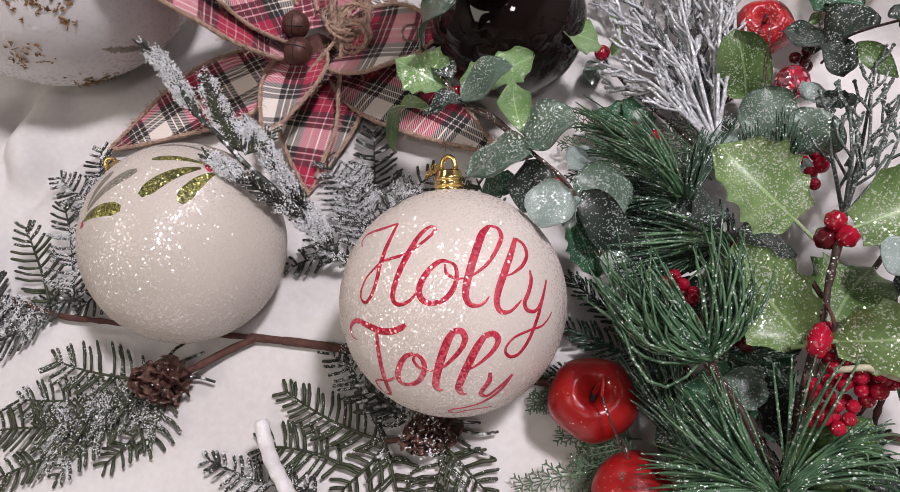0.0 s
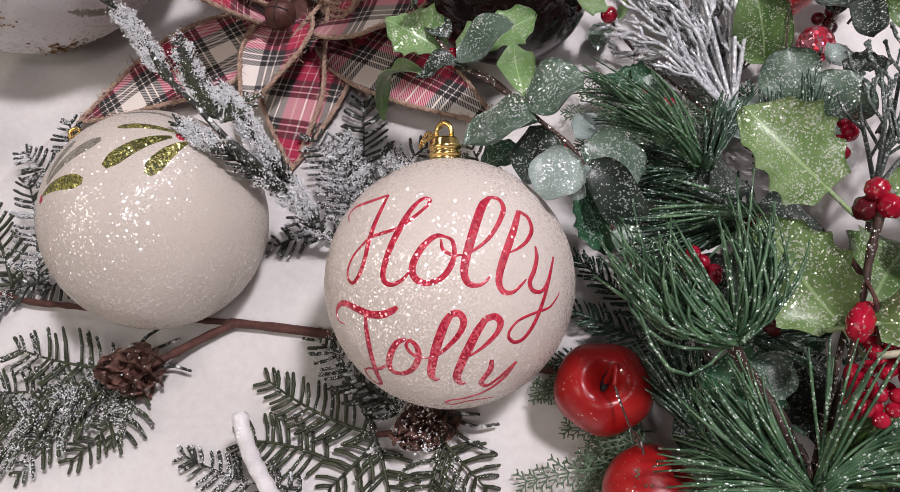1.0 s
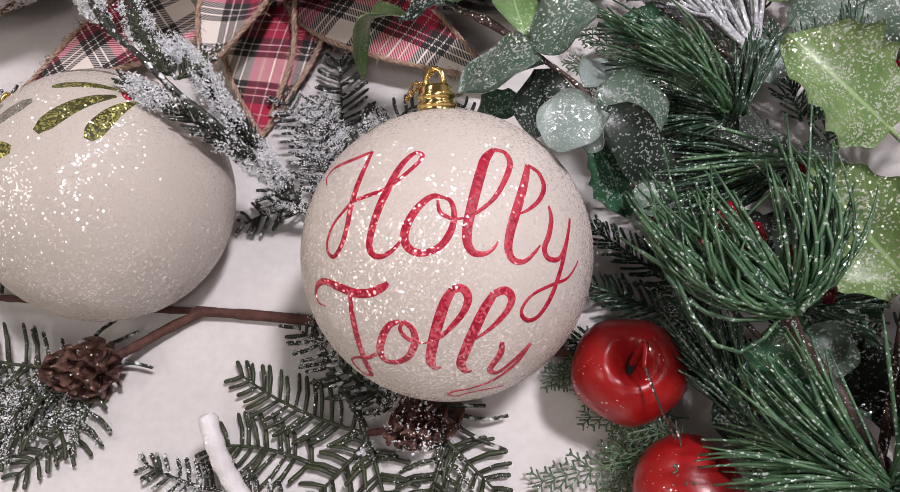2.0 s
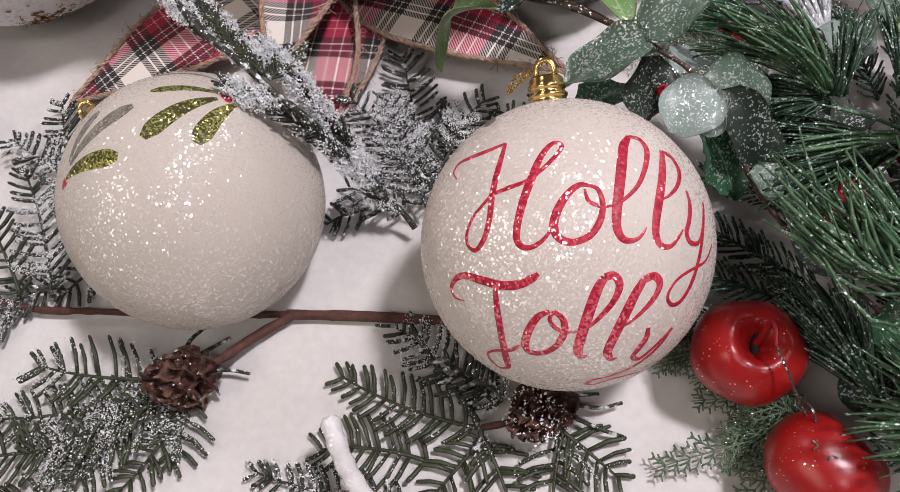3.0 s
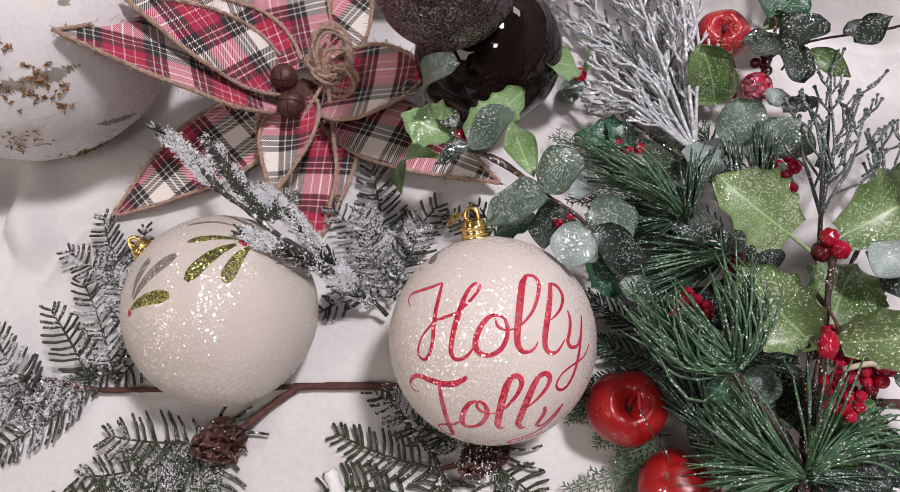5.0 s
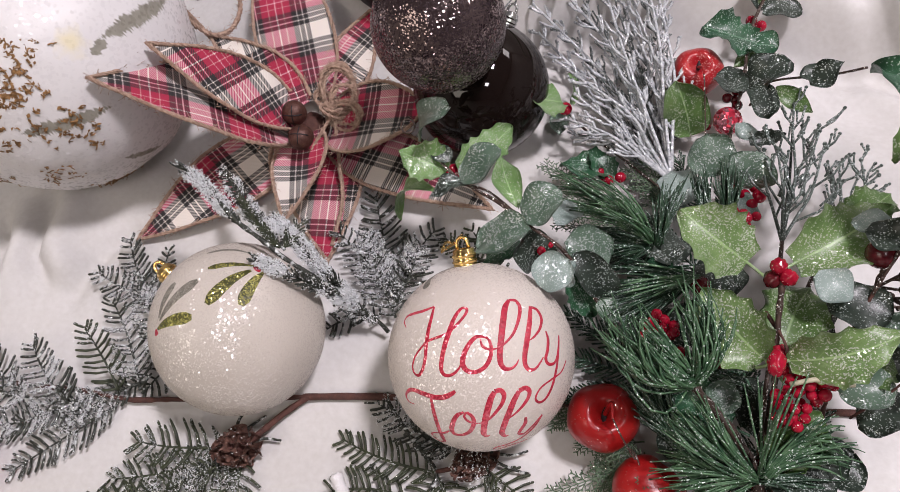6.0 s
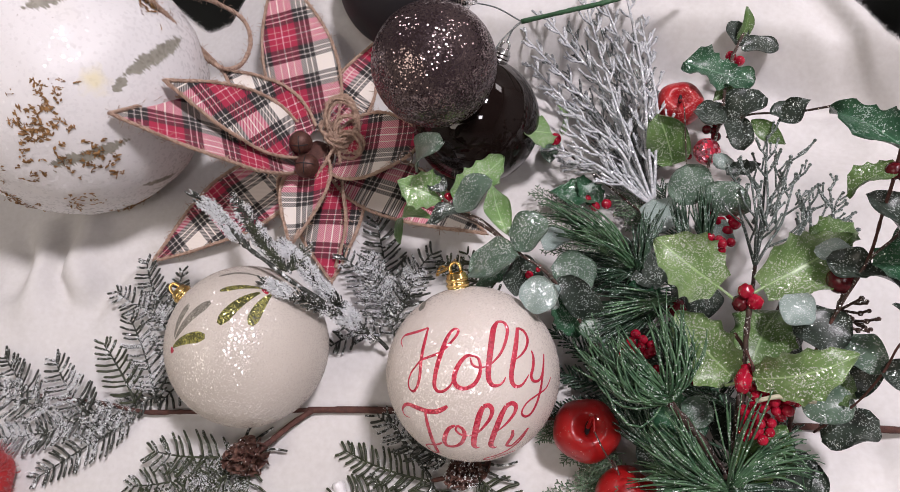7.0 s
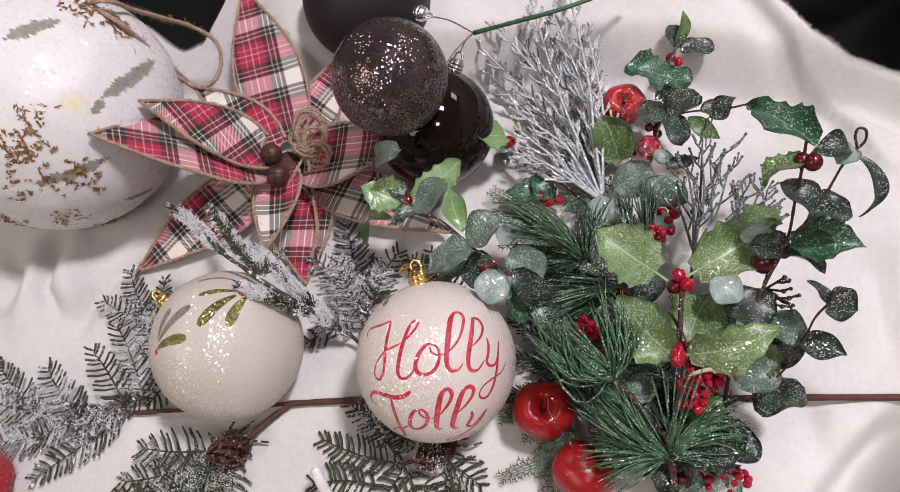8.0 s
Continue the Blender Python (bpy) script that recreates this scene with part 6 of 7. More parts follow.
    leaf(back, b, t, w, mat_, shp, arch=arch, twist=twist)
cluster(back, (0.1607, 0.4779, 0.03), 0.003, 0.0050, 2, 3)
cluster(back, (0.1473, 0.4115, 0.03), 0.005, 0.0042, 3, 4, M_BERRY_DARK)
cluster(back, (0.0708, 0.3587, 0.016), 0.004, 0.0042, 4, 5)
cluster(back, (0.1514, 0.3336, 0.04), 0.005, 0.0052, 4, 6)
cluster(back, (0.1435, 0.3124, 0.046), 0.006, 0.0036, 9, 7)
s = Shape()
ball(s, (0.1421, 0.3938, 0.032), 0.0092, 18, 12)
part("sequin_ball", s, M_SEQUIN, back, "red sequin ball", smooth=False)
cluster(back, (0.1281, 0.3991, 0.02), 0.003, 0.0034, 3, 8)


# ---- apples ----
def apple(c, r, axis, wire_pts, label, hint=(1, 0, 0), skin=None):
    """A waxed apple with a deep eye, a bent stem and its wire."""
    c = Vector(c)
    ob = thing("artificial_apple", c - Vector((0, 0, r * 0.9)), label, "apple", "red apples")
    n = Vector(axis).normalized()
    sh = Shape()
    prof = []
    for i in range(29):
        t = math.pi * i / 28
        rr = r * math.sin(t) * (1.0 + 0.06 * math.cos(t))
        zz = -0.92 * r * math.cos(t)
        zz += (-0.58 * r * math.exp(-(rr / (0.33 * r)) ** 2) if t > 1.57 else 0.35 * r * math.exp(-(rr / (0.28 * r)) ** 2))
        prof.append((zz, rr))
    lathe(sh, c, n, prof, 40, hint)
    u2, v2, _ = axes(n, hint)
    for p in sh.v:
        d = p - c
        w = math.atan2(d.dot(v2), d.dot(u2))
        p += d * (0.025 * math.cos(5 * w + 0.6) + 0.03 * math.cos(2 * w))
    part("fruit", sh, skin or M_APPLE, ob)
    sh = Shape()
    tube(sh, spline([c + n * r * 0.38] + list(wire_pts[:2]), 0.001), lambda q: r * 0.055 * (1.3 - 0.5 * q), 7)
    part("stem", sh, M_APPLE, ob, "red waxed stem")
    # Dark insert put in the dimple in place of the slit's inner shade.
    sh = Shape()
    low = c + n * r * 0.40
    cleft = (Vector((0.10, 0.95, 0)) - n * n.dot(Vector((0.10, 0.95, 0)))).normalized()
    tube(sh, spline([low + cleft * r * 0.34 + n * r * 0.10, low, low - cleft * r * 0.34 + n * r * 0.10], 0.001), lambda q: r * 0.085 * math.sin(math.pi * (0.06 + 0.88 * q)), 7)
    part("eye", sh, M_MATTE, ob, "dark insert standing for the shaded slit at the stem")
    sh = Shape()
    tube(sh, spline(wire_pts[1:], 0.002), 0.0005, 5)
    part("wire", sh, M_BARK_GLIT, ob, "thin brown wire")


apple((0.0699, 0.1941, 0.0290), 0.0196, (0.08, -0.10, 0.98), [Vector((0.0739, 0.1966, 0.05)), Vector((0.0748, 0.1882, 0.05)), Vector((0.0795, 0.1804, 0.046)), Vector((0.0852, 0.1742, 0.036)), Vector((0.0905, 0.1687, 0.03))], "glossy red waxed apple with a bent stem beside the lettered ball")
apple((0.0962, 0.1575, 0.0220), 0.0200, (0.62, 0.62, 0.48), [Vector((0.0928, 0.1618, 0.034)), Vector((0.0913, 0.1639, 0.034)), Vector((0.0879, 0.1716, 0.04)), Vector((0.0852, 0.176, 0.036))], "glossy red waxed apple half under pine needles")
apple((0.1244, 0.4359, 0.03), 0.0165, (-0.05, -0.25, 0.96), [Vector((0.1251, 0.4244, 0.048)), Vector((0.1258, 0.4191, 0.048)), Vector((0.1266, 0.408, 0.044)), Vector((0.1285, 0.3919, 0.03)), Vector((0.1298, 0.3625, 0.025))], "small red glittered apple lying at the back", skin=M_APPLE_GLIT)

# ---- the main pick of holly, pine and berries ----
pick = thing("holly_pick", (0.1506, 0.1766, 0), "bushy pick of glittered holly, pine needles and red berries", "holly pick")
stalk(pick, [(0.1509, 0.1341, 0.02), (0.1478, 0.1629, 0.045), (0.1352, 0.1839, 0.055), (0.1234, 0.1961, 0.06), (0.1121, 0.2035, 0.075)], 0.0024, M_BARK_GLIT, "stem", 8, 0.2, "knobbly brown glittered stem")
stalk(pick, [(0.1589, 0.1463, 0.03), (0.1545, 0.1757, 0.05), (0.1525, 0.2101, 0.075), (0.1522, 0.233, 0.09), (0.1534, 0.2506, 0.1)], 0.0016, M_BARK_GLIT, "stem", 7, 0.2)
stalk(pick, [(0.1819, 0.1494, 0.02), (0.1812, 0.1934, 0.04), (0.1823, 0.2105, 0.055), (0.1843, 0.2127, 0.07)], 0.0014, M_BARK, "stem", 7, 0.2)
stalk(pick, [(0.1476, 0.2393, 0.085), (0.1525, 0.2284, 0.088), (0.1554, 0.2189, 0.09), (0.1591, 0.2086, 0.08)], 0.0010, M_BARK, "stem", 6, 0.3)
stalk(pick, [(0.1561, 0.2014, 0.088), (0.1669, 0.2041, 0.09), (0.1755, 0.2037, 0.088), (0.1871, 0.206, 0.08)], 0.0014, M_PALE_TWIG, "twig", 7, 0.1, "pale bare twig")
for b, t, w, mat_, arch, twist in (
        ((0.1396, 0.2662, 0.086), (0.1045, 0.2863, 0.104), 0.043, M_HOLLY, 0.06, -10),
        ((0.1624, 0.266, 0.088), (0.2119, 0.3015, 0.086), 0.039, M_HOLLY, 0.08, 12),
        ((0.19, 0.2923, 0.084), (0.2166, 0.315, 0.078), 0.026, M_HOLLY_MID, 0.08, 0),
        ((0.1483, 0.2181, 0.074), (0.1177, 0.2516, 0.085), 0.040, M_HOLLY, 0.12, -32),
        ((0.156, 0.2134, 0.088), (0.202, 0.222, 0.11), 0.031, M_HOLLY, 0.10, 26),
        ((0.1574, 0.2256, 0.072), (0.1761, 0.2648, 0.062), 0.040, M_HOLLY_MID, 0.08, 0),
        ((0.185, 0.2141, 0.066), (0.2127, 0.2292, 0.066), 0.036, M_HOLLY_MID, 0.06, 0),
        # dark green leaf, its tone deepened with shade low in the bush
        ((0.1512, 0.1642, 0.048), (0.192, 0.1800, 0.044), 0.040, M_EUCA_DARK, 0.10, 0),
        ((0.1537, 0.1722, 0.05), (0.1769, 0.1974, 0.06), 0.032, M_HOLLY_MID, 0.10, 15),
        ((0.1361, 0.1916, 0.04), (0.1046, 0.207, 0.034), 0.034, M_HOLLY_DARK, 0.08, 0),
        ((0.144, 0.2216, 0.04), (0.1346, 0.2566, 0.03), 0.034, M_HOLLY_DARK, 0.08, 0),
        ((0.089, 0.2765, 0.036), (0.1158, 0.2729, 0.04), 0.030, M_HOLLY_DARK, 0.08, 0)):
    leaf(pick, b, t, w, mat_, "holly", arch=arch, twist=twist, stem_to=(Vector(b) * 1.3 - Vector(t) * 0.3))
# Low wide dark leaves are added inside to read as shade between leaves.
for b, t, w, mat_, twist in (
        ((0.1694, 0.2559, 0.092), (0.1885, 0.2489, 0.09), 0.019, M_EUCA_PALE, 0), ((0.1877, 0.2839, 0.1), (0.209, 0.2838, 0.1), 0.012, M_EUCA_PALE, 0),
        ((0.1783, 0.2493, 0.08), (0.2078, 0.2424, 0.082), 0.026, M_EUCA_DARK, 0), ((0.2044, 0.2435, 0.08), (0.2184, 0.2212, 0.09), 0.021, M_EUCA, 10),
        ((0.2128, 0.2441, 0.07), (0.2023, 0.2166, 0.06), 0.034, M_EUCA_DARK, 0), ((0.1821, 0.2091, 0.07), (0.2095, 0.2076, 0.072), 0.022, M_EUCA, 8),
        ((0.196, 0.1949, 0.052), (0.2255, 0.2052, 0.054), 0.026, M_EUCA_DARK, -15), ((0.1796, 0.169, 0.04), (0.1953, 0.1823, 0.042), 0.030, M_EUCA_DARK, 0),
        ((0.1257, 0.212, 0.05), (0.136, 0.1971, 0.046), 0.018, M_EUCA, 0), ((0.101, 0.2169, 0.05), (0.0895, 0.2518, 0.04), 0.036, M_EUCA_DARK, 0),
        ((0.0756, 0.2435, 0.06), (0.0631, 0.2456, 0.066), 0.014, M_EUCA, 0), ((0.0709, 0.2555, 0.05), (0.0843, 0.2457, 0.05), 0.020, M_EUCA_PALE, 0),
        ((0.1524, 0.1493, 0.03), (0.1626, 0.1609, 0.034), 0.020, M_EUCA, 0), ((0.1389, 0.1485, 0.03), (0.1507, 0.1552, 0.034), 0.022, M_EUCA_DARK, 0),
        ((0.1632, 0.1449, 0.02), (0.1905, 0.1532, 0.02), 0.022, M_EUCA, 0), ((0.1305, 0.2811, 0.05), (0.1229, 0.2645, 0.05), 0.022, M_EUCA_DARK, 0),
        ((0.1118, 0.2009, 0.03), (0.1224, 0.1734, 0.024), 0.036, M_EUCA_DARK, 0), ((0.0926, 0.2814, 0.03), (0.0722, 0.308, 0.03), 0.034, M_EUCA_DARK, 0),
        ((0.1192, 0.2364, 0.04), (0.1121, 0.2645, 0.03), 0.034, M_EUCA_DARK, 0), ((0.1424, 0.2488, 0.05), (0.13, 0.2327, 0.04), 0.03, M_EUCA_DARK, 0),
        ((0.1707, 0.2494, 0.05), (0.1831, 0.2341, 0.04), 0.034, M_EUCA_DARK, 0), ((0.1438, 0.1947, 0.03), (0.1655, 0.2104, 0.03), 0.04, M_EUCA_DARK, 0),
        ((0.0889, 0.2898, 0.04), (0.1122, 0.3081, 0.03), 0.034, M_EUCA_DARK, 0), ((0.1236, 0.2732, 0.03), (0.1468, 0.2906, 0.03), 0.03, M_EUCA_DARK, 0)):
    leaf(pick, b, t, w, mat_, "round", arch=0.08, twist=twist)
for (p, r, tall, m2) in (((0.151, 0.2561, 0.104), 0.0042, 1.0, M_BERRY), ((0.1558, 0.2512, 0.102), 0.0043, 1.0, M_BERRY), ((0.1491, 0.2518, 0.098), 0.0046, 1.0, M_BERRY_DARK), ((0.1498, 0.2104, 0.092), 0.0045, 1.5, M_BERRY),
                         ((0.1534, 0.2196, 0.084), 0.0035, 1.0, M_BERRY), ((0.1197, 0.2633, 0.06), 0.0055, 1.0, M_BERRY_DARK)):
    berry(pick, p, r, m2, tall, (0.1, 0.9, 0.3), bumpy=True)
cluster(pick, (0.1682, 0.2074, 0.078), 0.0072, 0.0038, 26, 11)
cluster(pick, (0.1575, 0.194, 0.076), 0.0055, 0.0038, 10, 12)
cluster(pick, (0.1845, 0.1595, 0.018), 0.010, 0.0036, 14, 13)
cluster(pick, (0.1731, 0.1581, 0.022), 0.007, 0.0038, 7, 14)
cluster(pick, (0.0982, 0.2354, 0.064), 0.0065, 0.0038, 9, 15)
cluster(pick, (0.152, 0.1653, 0.035), 0.008, 0.0042, 8, 16, M_BERRY_DARK)
cluster(pick, (0.133, 0.2254, 0.05), 0.008, 0.0042, 5, 17, M_BERRY_DARK)

# Tufts in the darker tone carry the bush's inner shade in their colour.
tuft(pick, (0.0924, 0.2904, 0.06), [(0.0274, 0.3402, 0.058), (0.0385, 0.3275, 0.07), (0.043, 0.3158, 0.05), (0.064, 0.3055, 0.085), (0.075, 0.3017, 0.08)], M_NEEDLE, 70, 0.006, 0.14, seed=1, sag=(0.3, 0.3, 0.6))
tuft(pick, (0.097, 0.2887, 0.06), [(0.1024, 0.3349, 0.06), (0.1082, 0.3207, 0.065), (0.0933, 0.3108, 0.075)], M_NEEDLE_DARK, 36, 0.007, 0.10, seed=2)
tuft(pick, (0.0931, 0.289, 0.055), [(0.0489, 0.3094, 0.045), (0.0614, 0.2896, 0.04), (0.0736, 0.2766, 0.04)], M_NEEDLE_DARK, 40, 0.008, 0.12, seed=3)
tuft(pick, (0.112, 0.2012, 0.082), [(0.0626, 0.2388, 0.088), (0.073, 0.2283, 0.098), (0.0693, 0.2175, 0.088), (0.0833, 0.2223, 0.1), (0.0866, 0.2153, 0.095)], M_NEEDLE, 60, 0.005, 0.36, seed=4, sag=(-0.45, -0.75, 0.2))
tuft(pick, (0.1127, 0.2023, 0.082), [(0.1013, 0.2434, 0.098), (0.1097, 0.2464, 0.1), (0.1179, 0.241, 0.1), (0.1238, 0.2305, 0.095)], M_NEEDLE, 50, 0.005, 0.34, seed=5, sag=(0.55, -0.3, 0.3))
tuft(pick, (0.1133, 0.2019, 0.08), [(0.0948, 0.2279, 0.1), (0.0831, 0.2295, 0.1), (0.0917, 0.2136, 0.1)], M_NEEDLE, 16, 0.006, 0.04, seed=6)
tuft(pick, (0.1444, 0.163, 0.056), [(0.0985, 0.1902, 0.06), (0.1, 0.1816, 0.066), (0.1013, 0.1923, 0.07), (0.1114, 0.1947, 0.075), (0.1196, 0.1915, 0.075)], M_NEEDLE, 48, 0.006, 0.22, seed=7, sag=(-0.2, -0.5, 0.4))
tuft(pick, (0.1446, 0.1629, 0.052), [(0.098, 0.166, 0.052), (0.099, 0.158, 0.052), (0.106, 0.148, 0.050), (0.113, 0.142, 0.046)], M_NEEDLE, 34, 0.005, 0.14, seed=31)
tuft(pick, (0.1446, 0.1629, 0.052), [(0.1013, 0.1761, 0.05), (0.1047, 0.1704, 0.045), (0.1082, 0.1655, 0.04)], M_NEEDLE, 34, 0.006, 0.14, seed=8)
tuft(pick, (0.1486, 0.1636, 0.06), [(0.189, 0.1708, 0.06), (0.1877, 0.1815, 0.066), (0.1795, 0.1901, 0.07), (0.1726, 0.1901, 0.075)], M_NEEDLE, 50, 0.005, 0.22, seed=9, sag=(0.25, 0.8, 0.2))
tuft(pick, (0.1473, 0.1645, 0.06), [(0.1341, 0.2027, 0.085), (0.1434, 0.2047, 0.09), (0.1528, 0.2016, 0.09), (0.1602, 0.2036, 0.095), (0.1661, 0.2087, 0.1)], M_NEEDLE, 9, 0.006, 0.12, seed=10)
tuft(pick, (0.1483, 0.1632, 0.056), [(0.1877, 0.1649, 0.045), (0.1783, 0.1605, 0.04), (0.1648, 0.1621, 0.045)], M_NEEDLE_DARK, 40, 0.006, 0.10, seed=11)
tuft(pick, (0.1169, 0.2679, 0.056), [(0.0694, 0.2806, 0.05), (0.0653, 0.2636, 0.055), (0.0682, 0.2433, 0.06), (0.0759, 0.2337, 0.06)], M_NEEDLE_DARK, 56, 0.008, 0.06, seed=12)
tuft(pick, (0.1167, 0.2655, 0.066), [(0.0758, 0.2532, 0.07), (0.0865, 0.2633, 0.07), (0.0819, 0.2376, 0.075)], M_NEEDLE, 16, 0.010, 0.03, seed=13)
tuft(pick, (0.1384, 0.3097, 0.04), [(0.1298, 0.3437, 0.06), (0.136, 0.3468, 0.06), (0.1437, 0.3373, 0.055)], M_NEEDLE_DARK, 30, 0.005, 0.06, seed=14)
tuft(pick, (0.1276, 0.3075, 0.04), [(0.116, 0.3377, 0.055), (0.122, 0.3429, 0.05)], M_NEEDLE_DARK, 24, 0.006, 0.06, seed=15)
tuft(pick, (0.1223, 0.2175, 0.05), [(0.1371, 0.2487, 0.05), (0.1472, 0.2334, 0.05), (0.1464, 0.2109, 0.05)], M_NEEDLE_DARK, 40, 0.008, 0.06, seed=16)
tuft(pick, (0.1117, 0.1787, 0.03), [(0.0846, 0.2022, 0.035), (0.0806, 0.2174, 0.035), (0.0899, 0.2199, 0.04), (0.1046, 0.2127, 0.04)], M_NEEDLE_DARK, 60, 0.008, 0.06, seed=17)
# Low dark fronds are added as filler for the shaded inside of the bush.
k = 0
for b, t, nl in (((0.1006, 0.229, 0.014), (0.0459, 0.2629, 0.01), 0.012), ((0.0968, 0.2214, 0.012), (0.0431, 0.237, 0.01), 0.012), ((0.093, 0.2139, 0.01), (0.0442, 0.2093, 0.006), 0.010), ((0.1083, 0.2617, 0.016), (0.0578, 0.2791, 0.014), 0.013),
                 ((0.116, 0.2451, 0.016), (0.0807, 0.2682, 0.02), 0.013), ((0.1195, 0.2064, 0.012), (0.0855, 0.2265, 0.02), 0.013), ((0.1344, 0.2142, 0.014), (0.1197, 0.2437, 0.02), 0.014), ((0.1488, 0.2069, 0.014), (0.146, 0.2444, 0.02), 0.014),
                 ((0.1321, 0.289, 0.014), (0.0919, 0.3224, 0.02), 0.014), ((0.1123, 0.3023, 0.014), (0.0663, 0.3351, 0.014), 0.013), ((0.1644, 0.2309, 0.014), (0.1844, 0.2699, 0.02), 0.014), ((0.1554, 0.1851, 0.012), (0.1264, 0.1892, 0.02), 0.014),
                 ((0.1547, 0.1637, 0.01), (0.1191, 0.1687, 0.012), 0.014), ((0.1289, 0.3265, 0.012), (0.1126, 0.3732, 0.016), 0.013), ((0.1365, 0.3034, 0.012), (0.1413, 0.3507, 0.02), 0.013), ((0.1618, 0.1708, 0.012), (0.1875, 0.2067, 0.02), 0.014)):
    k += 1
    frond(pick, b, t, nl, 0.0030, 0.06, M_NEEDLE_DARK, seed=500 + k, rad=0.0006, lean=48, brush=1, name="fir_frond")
k = 0
for b, t, w in (((0.0843, 0.1711, 0.01), (0.0397, 0.1529, 0.004), 0.016), ((0.0843, 0.1744, 0.012), (0.0656, 0.1669, 0.008), 0.016), ((0.0899, 0.1677, 0.01), (0.0699, 0.1422, 0.004), 0.02), ((0.0844, 0.1753, 0.016), (0.0752, 0.1665, 0.012), 0.014),
                ((0.0837, 0.2084, 0.014), (0.0399, 0.1939, 0.006), 0.018), ((0.0855, 0.2057, 0.01), (0.0529, 0.1883, 0.004), 0.014), ((0.0878, 0.3224, 0.02), (0.0214, 0.3719, 0.012), 0.022), ((0.0838, 0.3177, 0.02), (0.0215, 0.3525, 0.01), 0.02),
                ((0.0599, 0.3079, 0.03), (0.0347, 0.3172, 0.03), 0.016), ((0.0976, 0.1672, 0.03), (0.0902, 0.1569, 0.04), 0.010), ((0.1083, 0.335, 0.014), (0.0781, 0.3711, 0.012), 0.022), ((0.1042, 0.335, 0.014), (0.0911, 0.3799, 0.014), 0.022),
                ((0.0992, 0.1748, 0.016), (0.0666, 0.1748, 0.01), 0.020), ((0.0956, 0.1687, 0.014), (0.0708, 0.1664, 0.006), 0.020), ((0.094, 0.1874, 0.008), (0.0533, 0.1812, 0.004), 0.016), ((0.0882, 0.162, 0.012), (0.0665, 0.161, 0.004), 0.018),
                ((0.0725, 0.2032, 0.014), (0.0375, 0.1925, 0.006), 0.018), ((0.0717, 0.2109, 0.018), (0.0541, 0.2026, 0.01), 0.020), ((0.0867, 0.1762, 0.02), (0.072, 0.182, 0.016), 0.016)):
    k += 1
    feather(pick, b, t, M_CEDAR, w * 0.8, 700 + k)

# ---- the tall sprig on the open side ----
tall = thing("holly_sprig", (0.2172, 0.2703, 0), "tall dark eucalyptus and holly sprig with wire loop ends", "holly sprig")
stalk(tall, [(0.1742, 0.2003, 0.04), (0.1978, 0.2504, 0.085), (0.2105, 0.2737, 0.11), (0.2119, 0.2876, 0.135), (0.2129, 0.2973, 0.152), (0.2138, 0.3076, 0.164)], 0.0009, M_BARK, "stem", 7, 0.15)
stalk(tall, [(0.1978, 0.2504, 0.085), (0.2089, 0.2709, 0.112), (0.2181, 0.2777, 0.13), (0.2269, 0.2887, 0.142), (0.2339, 0.3, 0.15), (0.2401, 0.3063, 0.158)], 0.0008, M_BARK_GLIT, "stem", 7, 0.15)
stalk(tall, [(0.1927, 0.1981, 0.05), (0.2077, 0.2076, 0.075), (0.2165, 0.2186, 0.095), (0.2219, 0.2297, 0.106), (0.2284, 0.2356, 0.114)], 0.0007, M_BARK, "stem", 6, 0.15)
s = Shape()
tube(s, spline([(0.2401, 0.3063, 0.158), (0.2375, 0.3089, 0.166), (0.2386, 0.3104, 0.17), (0.2424, 0.3102, 0.168), (0.2432, 0.3078, 0.162), (0.2397, 0.3055, 0.157)], 0.001), 0.0008, 6)
part("wire_loop", s, M_BARK_GLIT, tall, "curled wire end")
s = Shape()
tube(s, spline([(0.2284, 0.2356, 0.114), (0.2296, 0.2384, 0.12), (0.2333, 0.24, 0.122), (0.2375, 0.2399, 0.12), (0.2381, 0.2381, 0.118)], 0.001), 0.0007, 6)
part("wire_loop", s, M_BARK_GLIT, tall, "curled wire end")
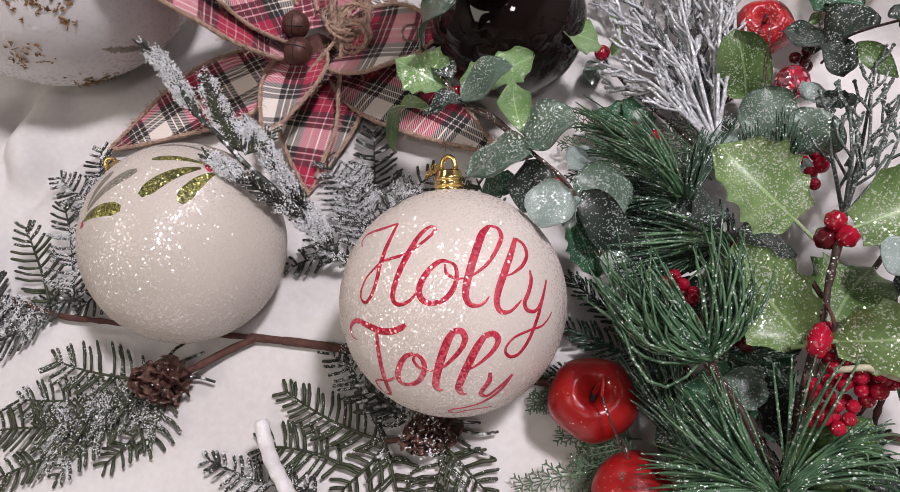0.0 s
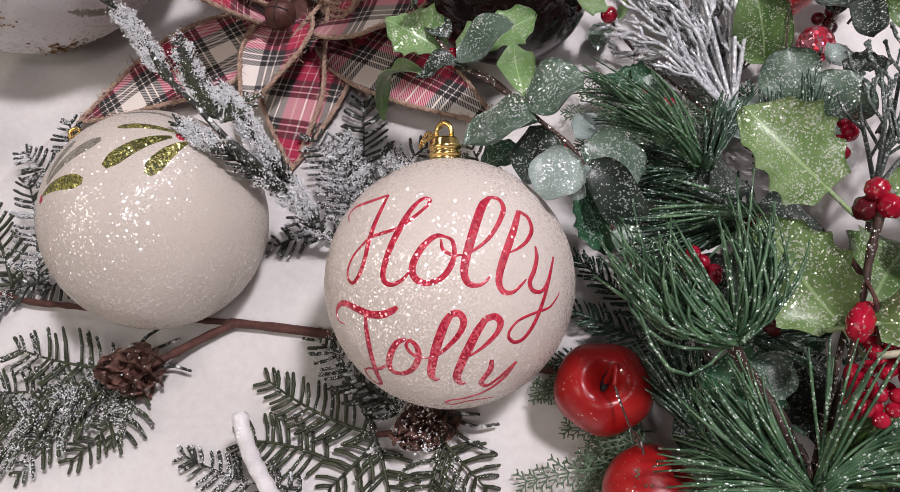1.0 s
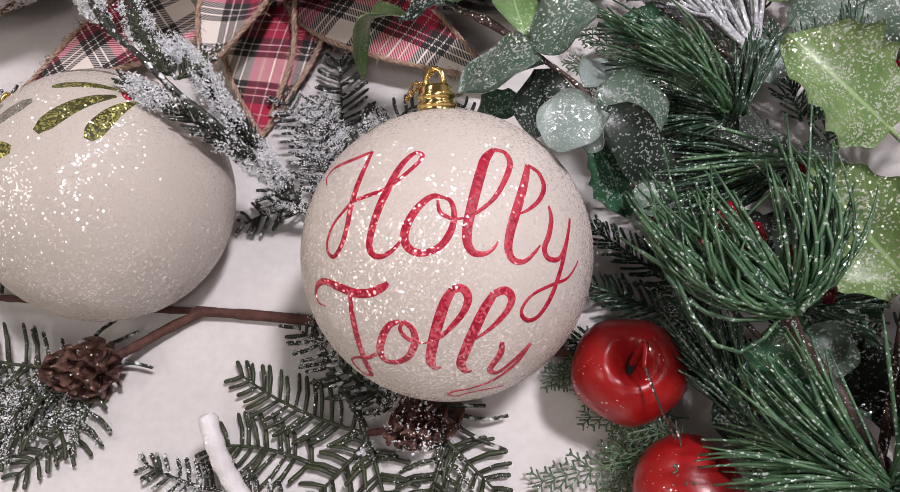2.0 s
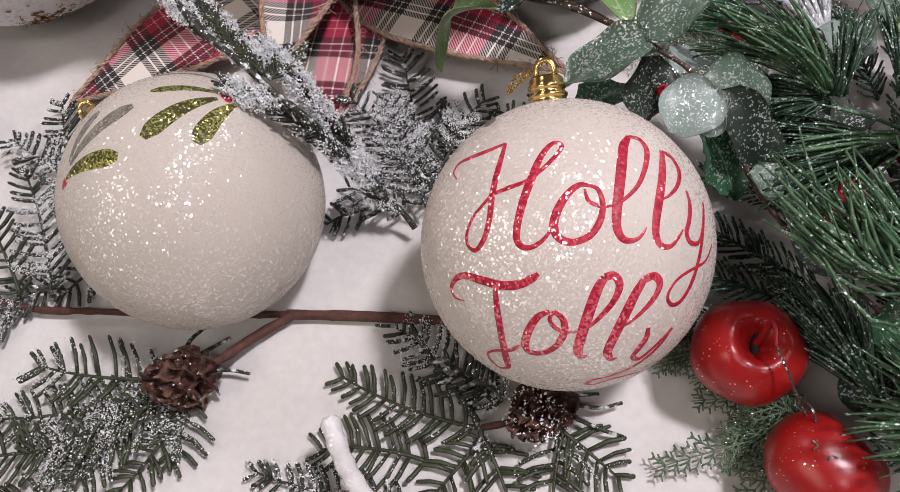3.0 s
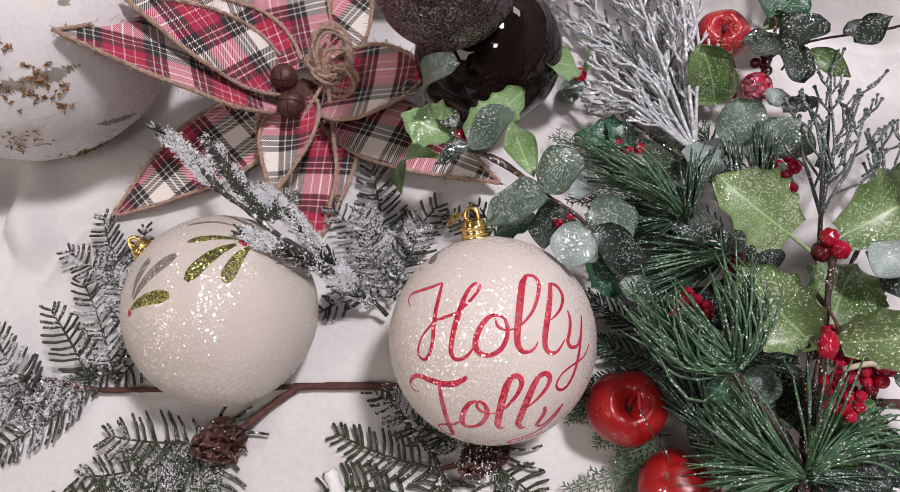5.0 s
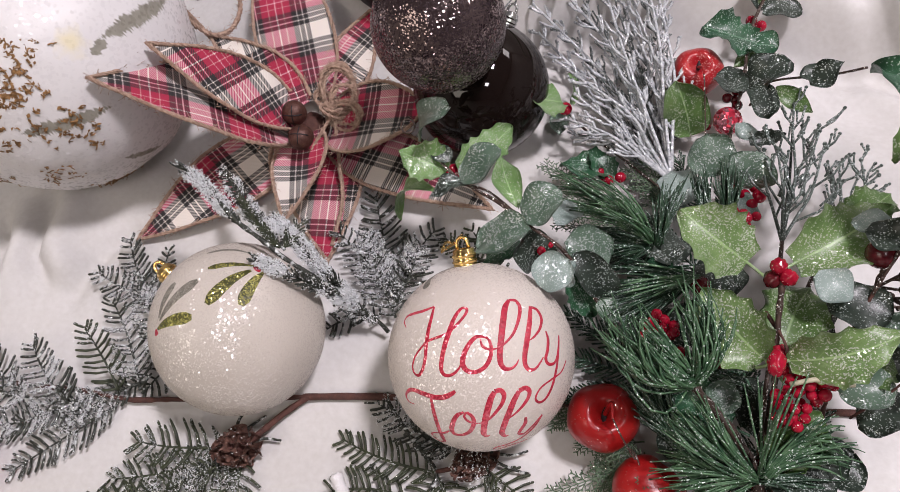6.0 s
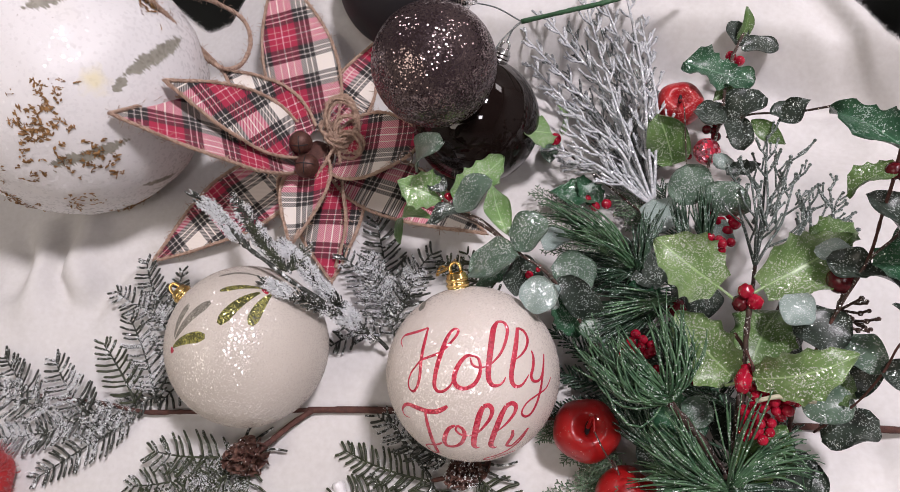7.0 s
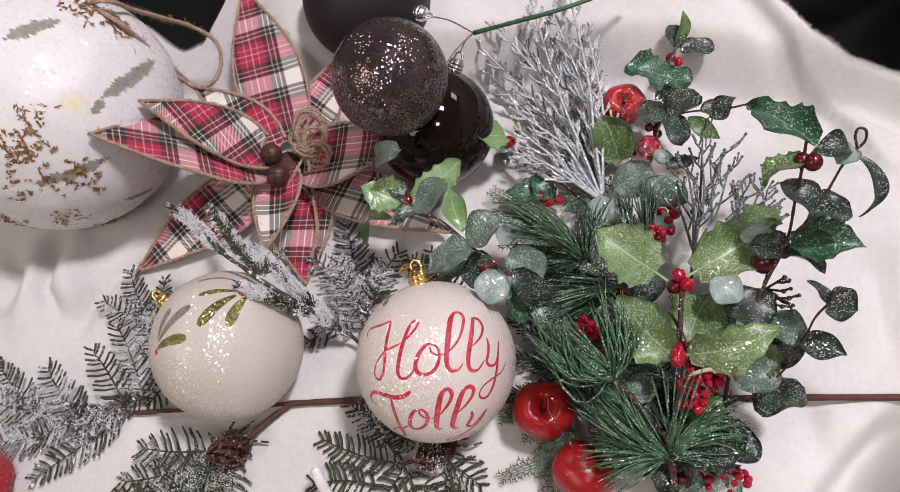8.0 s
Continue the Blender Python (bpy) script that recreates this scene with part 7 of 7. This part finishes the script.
for b, t, w, mat_, shp, arch, twist in (
        ((0.218, 0.3042, 0.164), (0.1905, 0.3447, 0.142), 0.032, M_HOLLY_DARK, "holly", 0.10, 0),
        ((0.2131, 0.299, 0.16), (0.1934, 0.2928, 0.144), 0.020, M_HOLLY_MID, "holly", 0.08, 20),
        ((0.2375, 0.3041, 0.158), (0.215, 0.3005, 0.16), 0.018, M_EUCA_DARK, "lance", 0.20, 0),
        ((0.2393, 0.3048, 0.158), (0.2286, 0.2964, 0.158), 0.016, M_EUCA_PALE, "round", 0.06, 0),
        ((0.2392, 0.304, 0.156), (0.2451, 0.28, 0.13), 0.015, M_EUCA_DARK, "lance", 0.26, -35),
        ((0.2221, 0.2776, 0.132), (0.2035, 0.2953, 0.142), 0.024, M_EUCA_DARK, "round", 0.10, 20),
        ((0.2188, 0.2798, 0.132), (0.2385, 0.2759, 0.14), 0.024, M_EUCA_DARK, "round", 0.10, -10),
        ((0.2125, 0.2723, 0.112), (0.2488, 0.2658, 0.122), 0.034, M_HOLLY_DARK, "holly", 0.08, 0),
        ((0.2189, 0.2791, 0.12), (0.2397, 0.2776, 0.12), 0.026, M_HOLLY_DARK, "round", 0.06, 0),
        ((0.2064, 0.2712, 0.104), (0.2295, 0.2559, 0.112), 0.020, M_EUCA_DARK, "round", 0.10, -25),
        ((0.2137, 0.269, 0.104), (0.1928, 0.2782, 0.102), 0.022, M_EUCA_DARK, "round", 0.08, 0),
        ((0.227, 0.2343, 0.114), (0.2403, 0.2287, 0.12), 0.025, M_EUCA_DARK, "round", 0.05, 0),
        ((0.228, 0.2338, 0.112), (0.2165, 0.2458, 0.12), 0.012, M_EUCA_DARK, "lance", 0.08, 30),
        ((0.2157, 0.2203, 0.094), (0.2374, 0.2107, 0.1), 0.021, M_EUCA_DARK, "lance", 0.08, 0)):
    leaf(tall, b, t, w * 0.84, mat_, shp, arch=arch * 1.2, twist=twist, fold=0.5)
for p, r in (((0.2118, 0.2989, 0.158), 0.0045), ((0.2168, 0.2964, 0.16), 0.0050), ((0.2003, 0.2682, 0.098), 0.0075)):
    berry(tall, p, r, M_BERRY_DARK)

# ---- small things in front ----
stick = thing("white_stick", (-0.0831, 0.1428, 0), "short white wrapped stick leaning on the fir fronds", "stick")
s = Shape()
tube(s, spline([(-0.0757, 0.1484, 0.036), (-0.0727, 0.1425, 0.034), (-0.0685, 0.1344, 0.026), (-0.0628, 0.1274, 0.018), (-0.0522, 0.1161, 0.006)], 0.0015), lambda q: 0.0036 * (0.75 if q < 0.03 else 1.0 + 0.06 * math.sin(q * 40)), 14)
part("stick", s, M_WHITE_STICK, stick)

plush = thing("red_plush", (-0.3467, 0.1332, 0), "red plush fabric edge lying on the throw", "plush fabric")
s = Shape()
pc = Vector((-0.3373, 0.1273, 0.012))
ball(s, pc, 0.026, 28, 16, (0, 0, 1), 0.6)
for p in s.v:
    p += (p - pc).normalized() * 0.003 * noise.noise(p * 90)
    p.z = max(p.z, 0.0)
part("cloth", s, M_RED_PLUSH, plush)
sh = Shape()
rng = random.Random(77)
for _ in range(900):
    d = Vector((rng.gauss(0, 1), rng.gauss(0, 1), abs(rng.gauss(0, 0.7)))).normalized()
    p = pc + Vector((d.x * 0.026, d.y * 0.026, d.z * 0.0156))
    tube(sh, [p, p + (d + Vector([rng.gauss(0, 0.4) for _ in range(3)])) * 0.0035], 0.0002, 3)
part("pile", sh, M_RED_PLUSH, plush, "short red pile", "stuff")

# dark fir tree standing beyond the throw
tree = thing("fir_tree", (0.62, 0.95, -0.335), "dark green fir boughs standing beyond the throw", "fir tree")
stalk(tree, [(0.62, 0.95, -0.335), (0.62, 0.95, 0.05)], 0.012, M_BARK, "trunk")
rng = random.Random(91)
for i in range(34):
    a, h = rng.uniform(0, 6.28), rng.uniform(-0.28, 0.02)
    reach = 0.30 * (0.10 - h) / 0.38 + 0.08
    b = Vector((0.62, 0.95, h))
    frond(tree, b, b + Vector((math.cos(a), math.sin(a), -0.15)) * reach, 0.022, 0.008, 0.0, M_NEEDLE_DARK, seed=900 + i, rad=0.0009, brush=1, name="bough", stem=0.002)
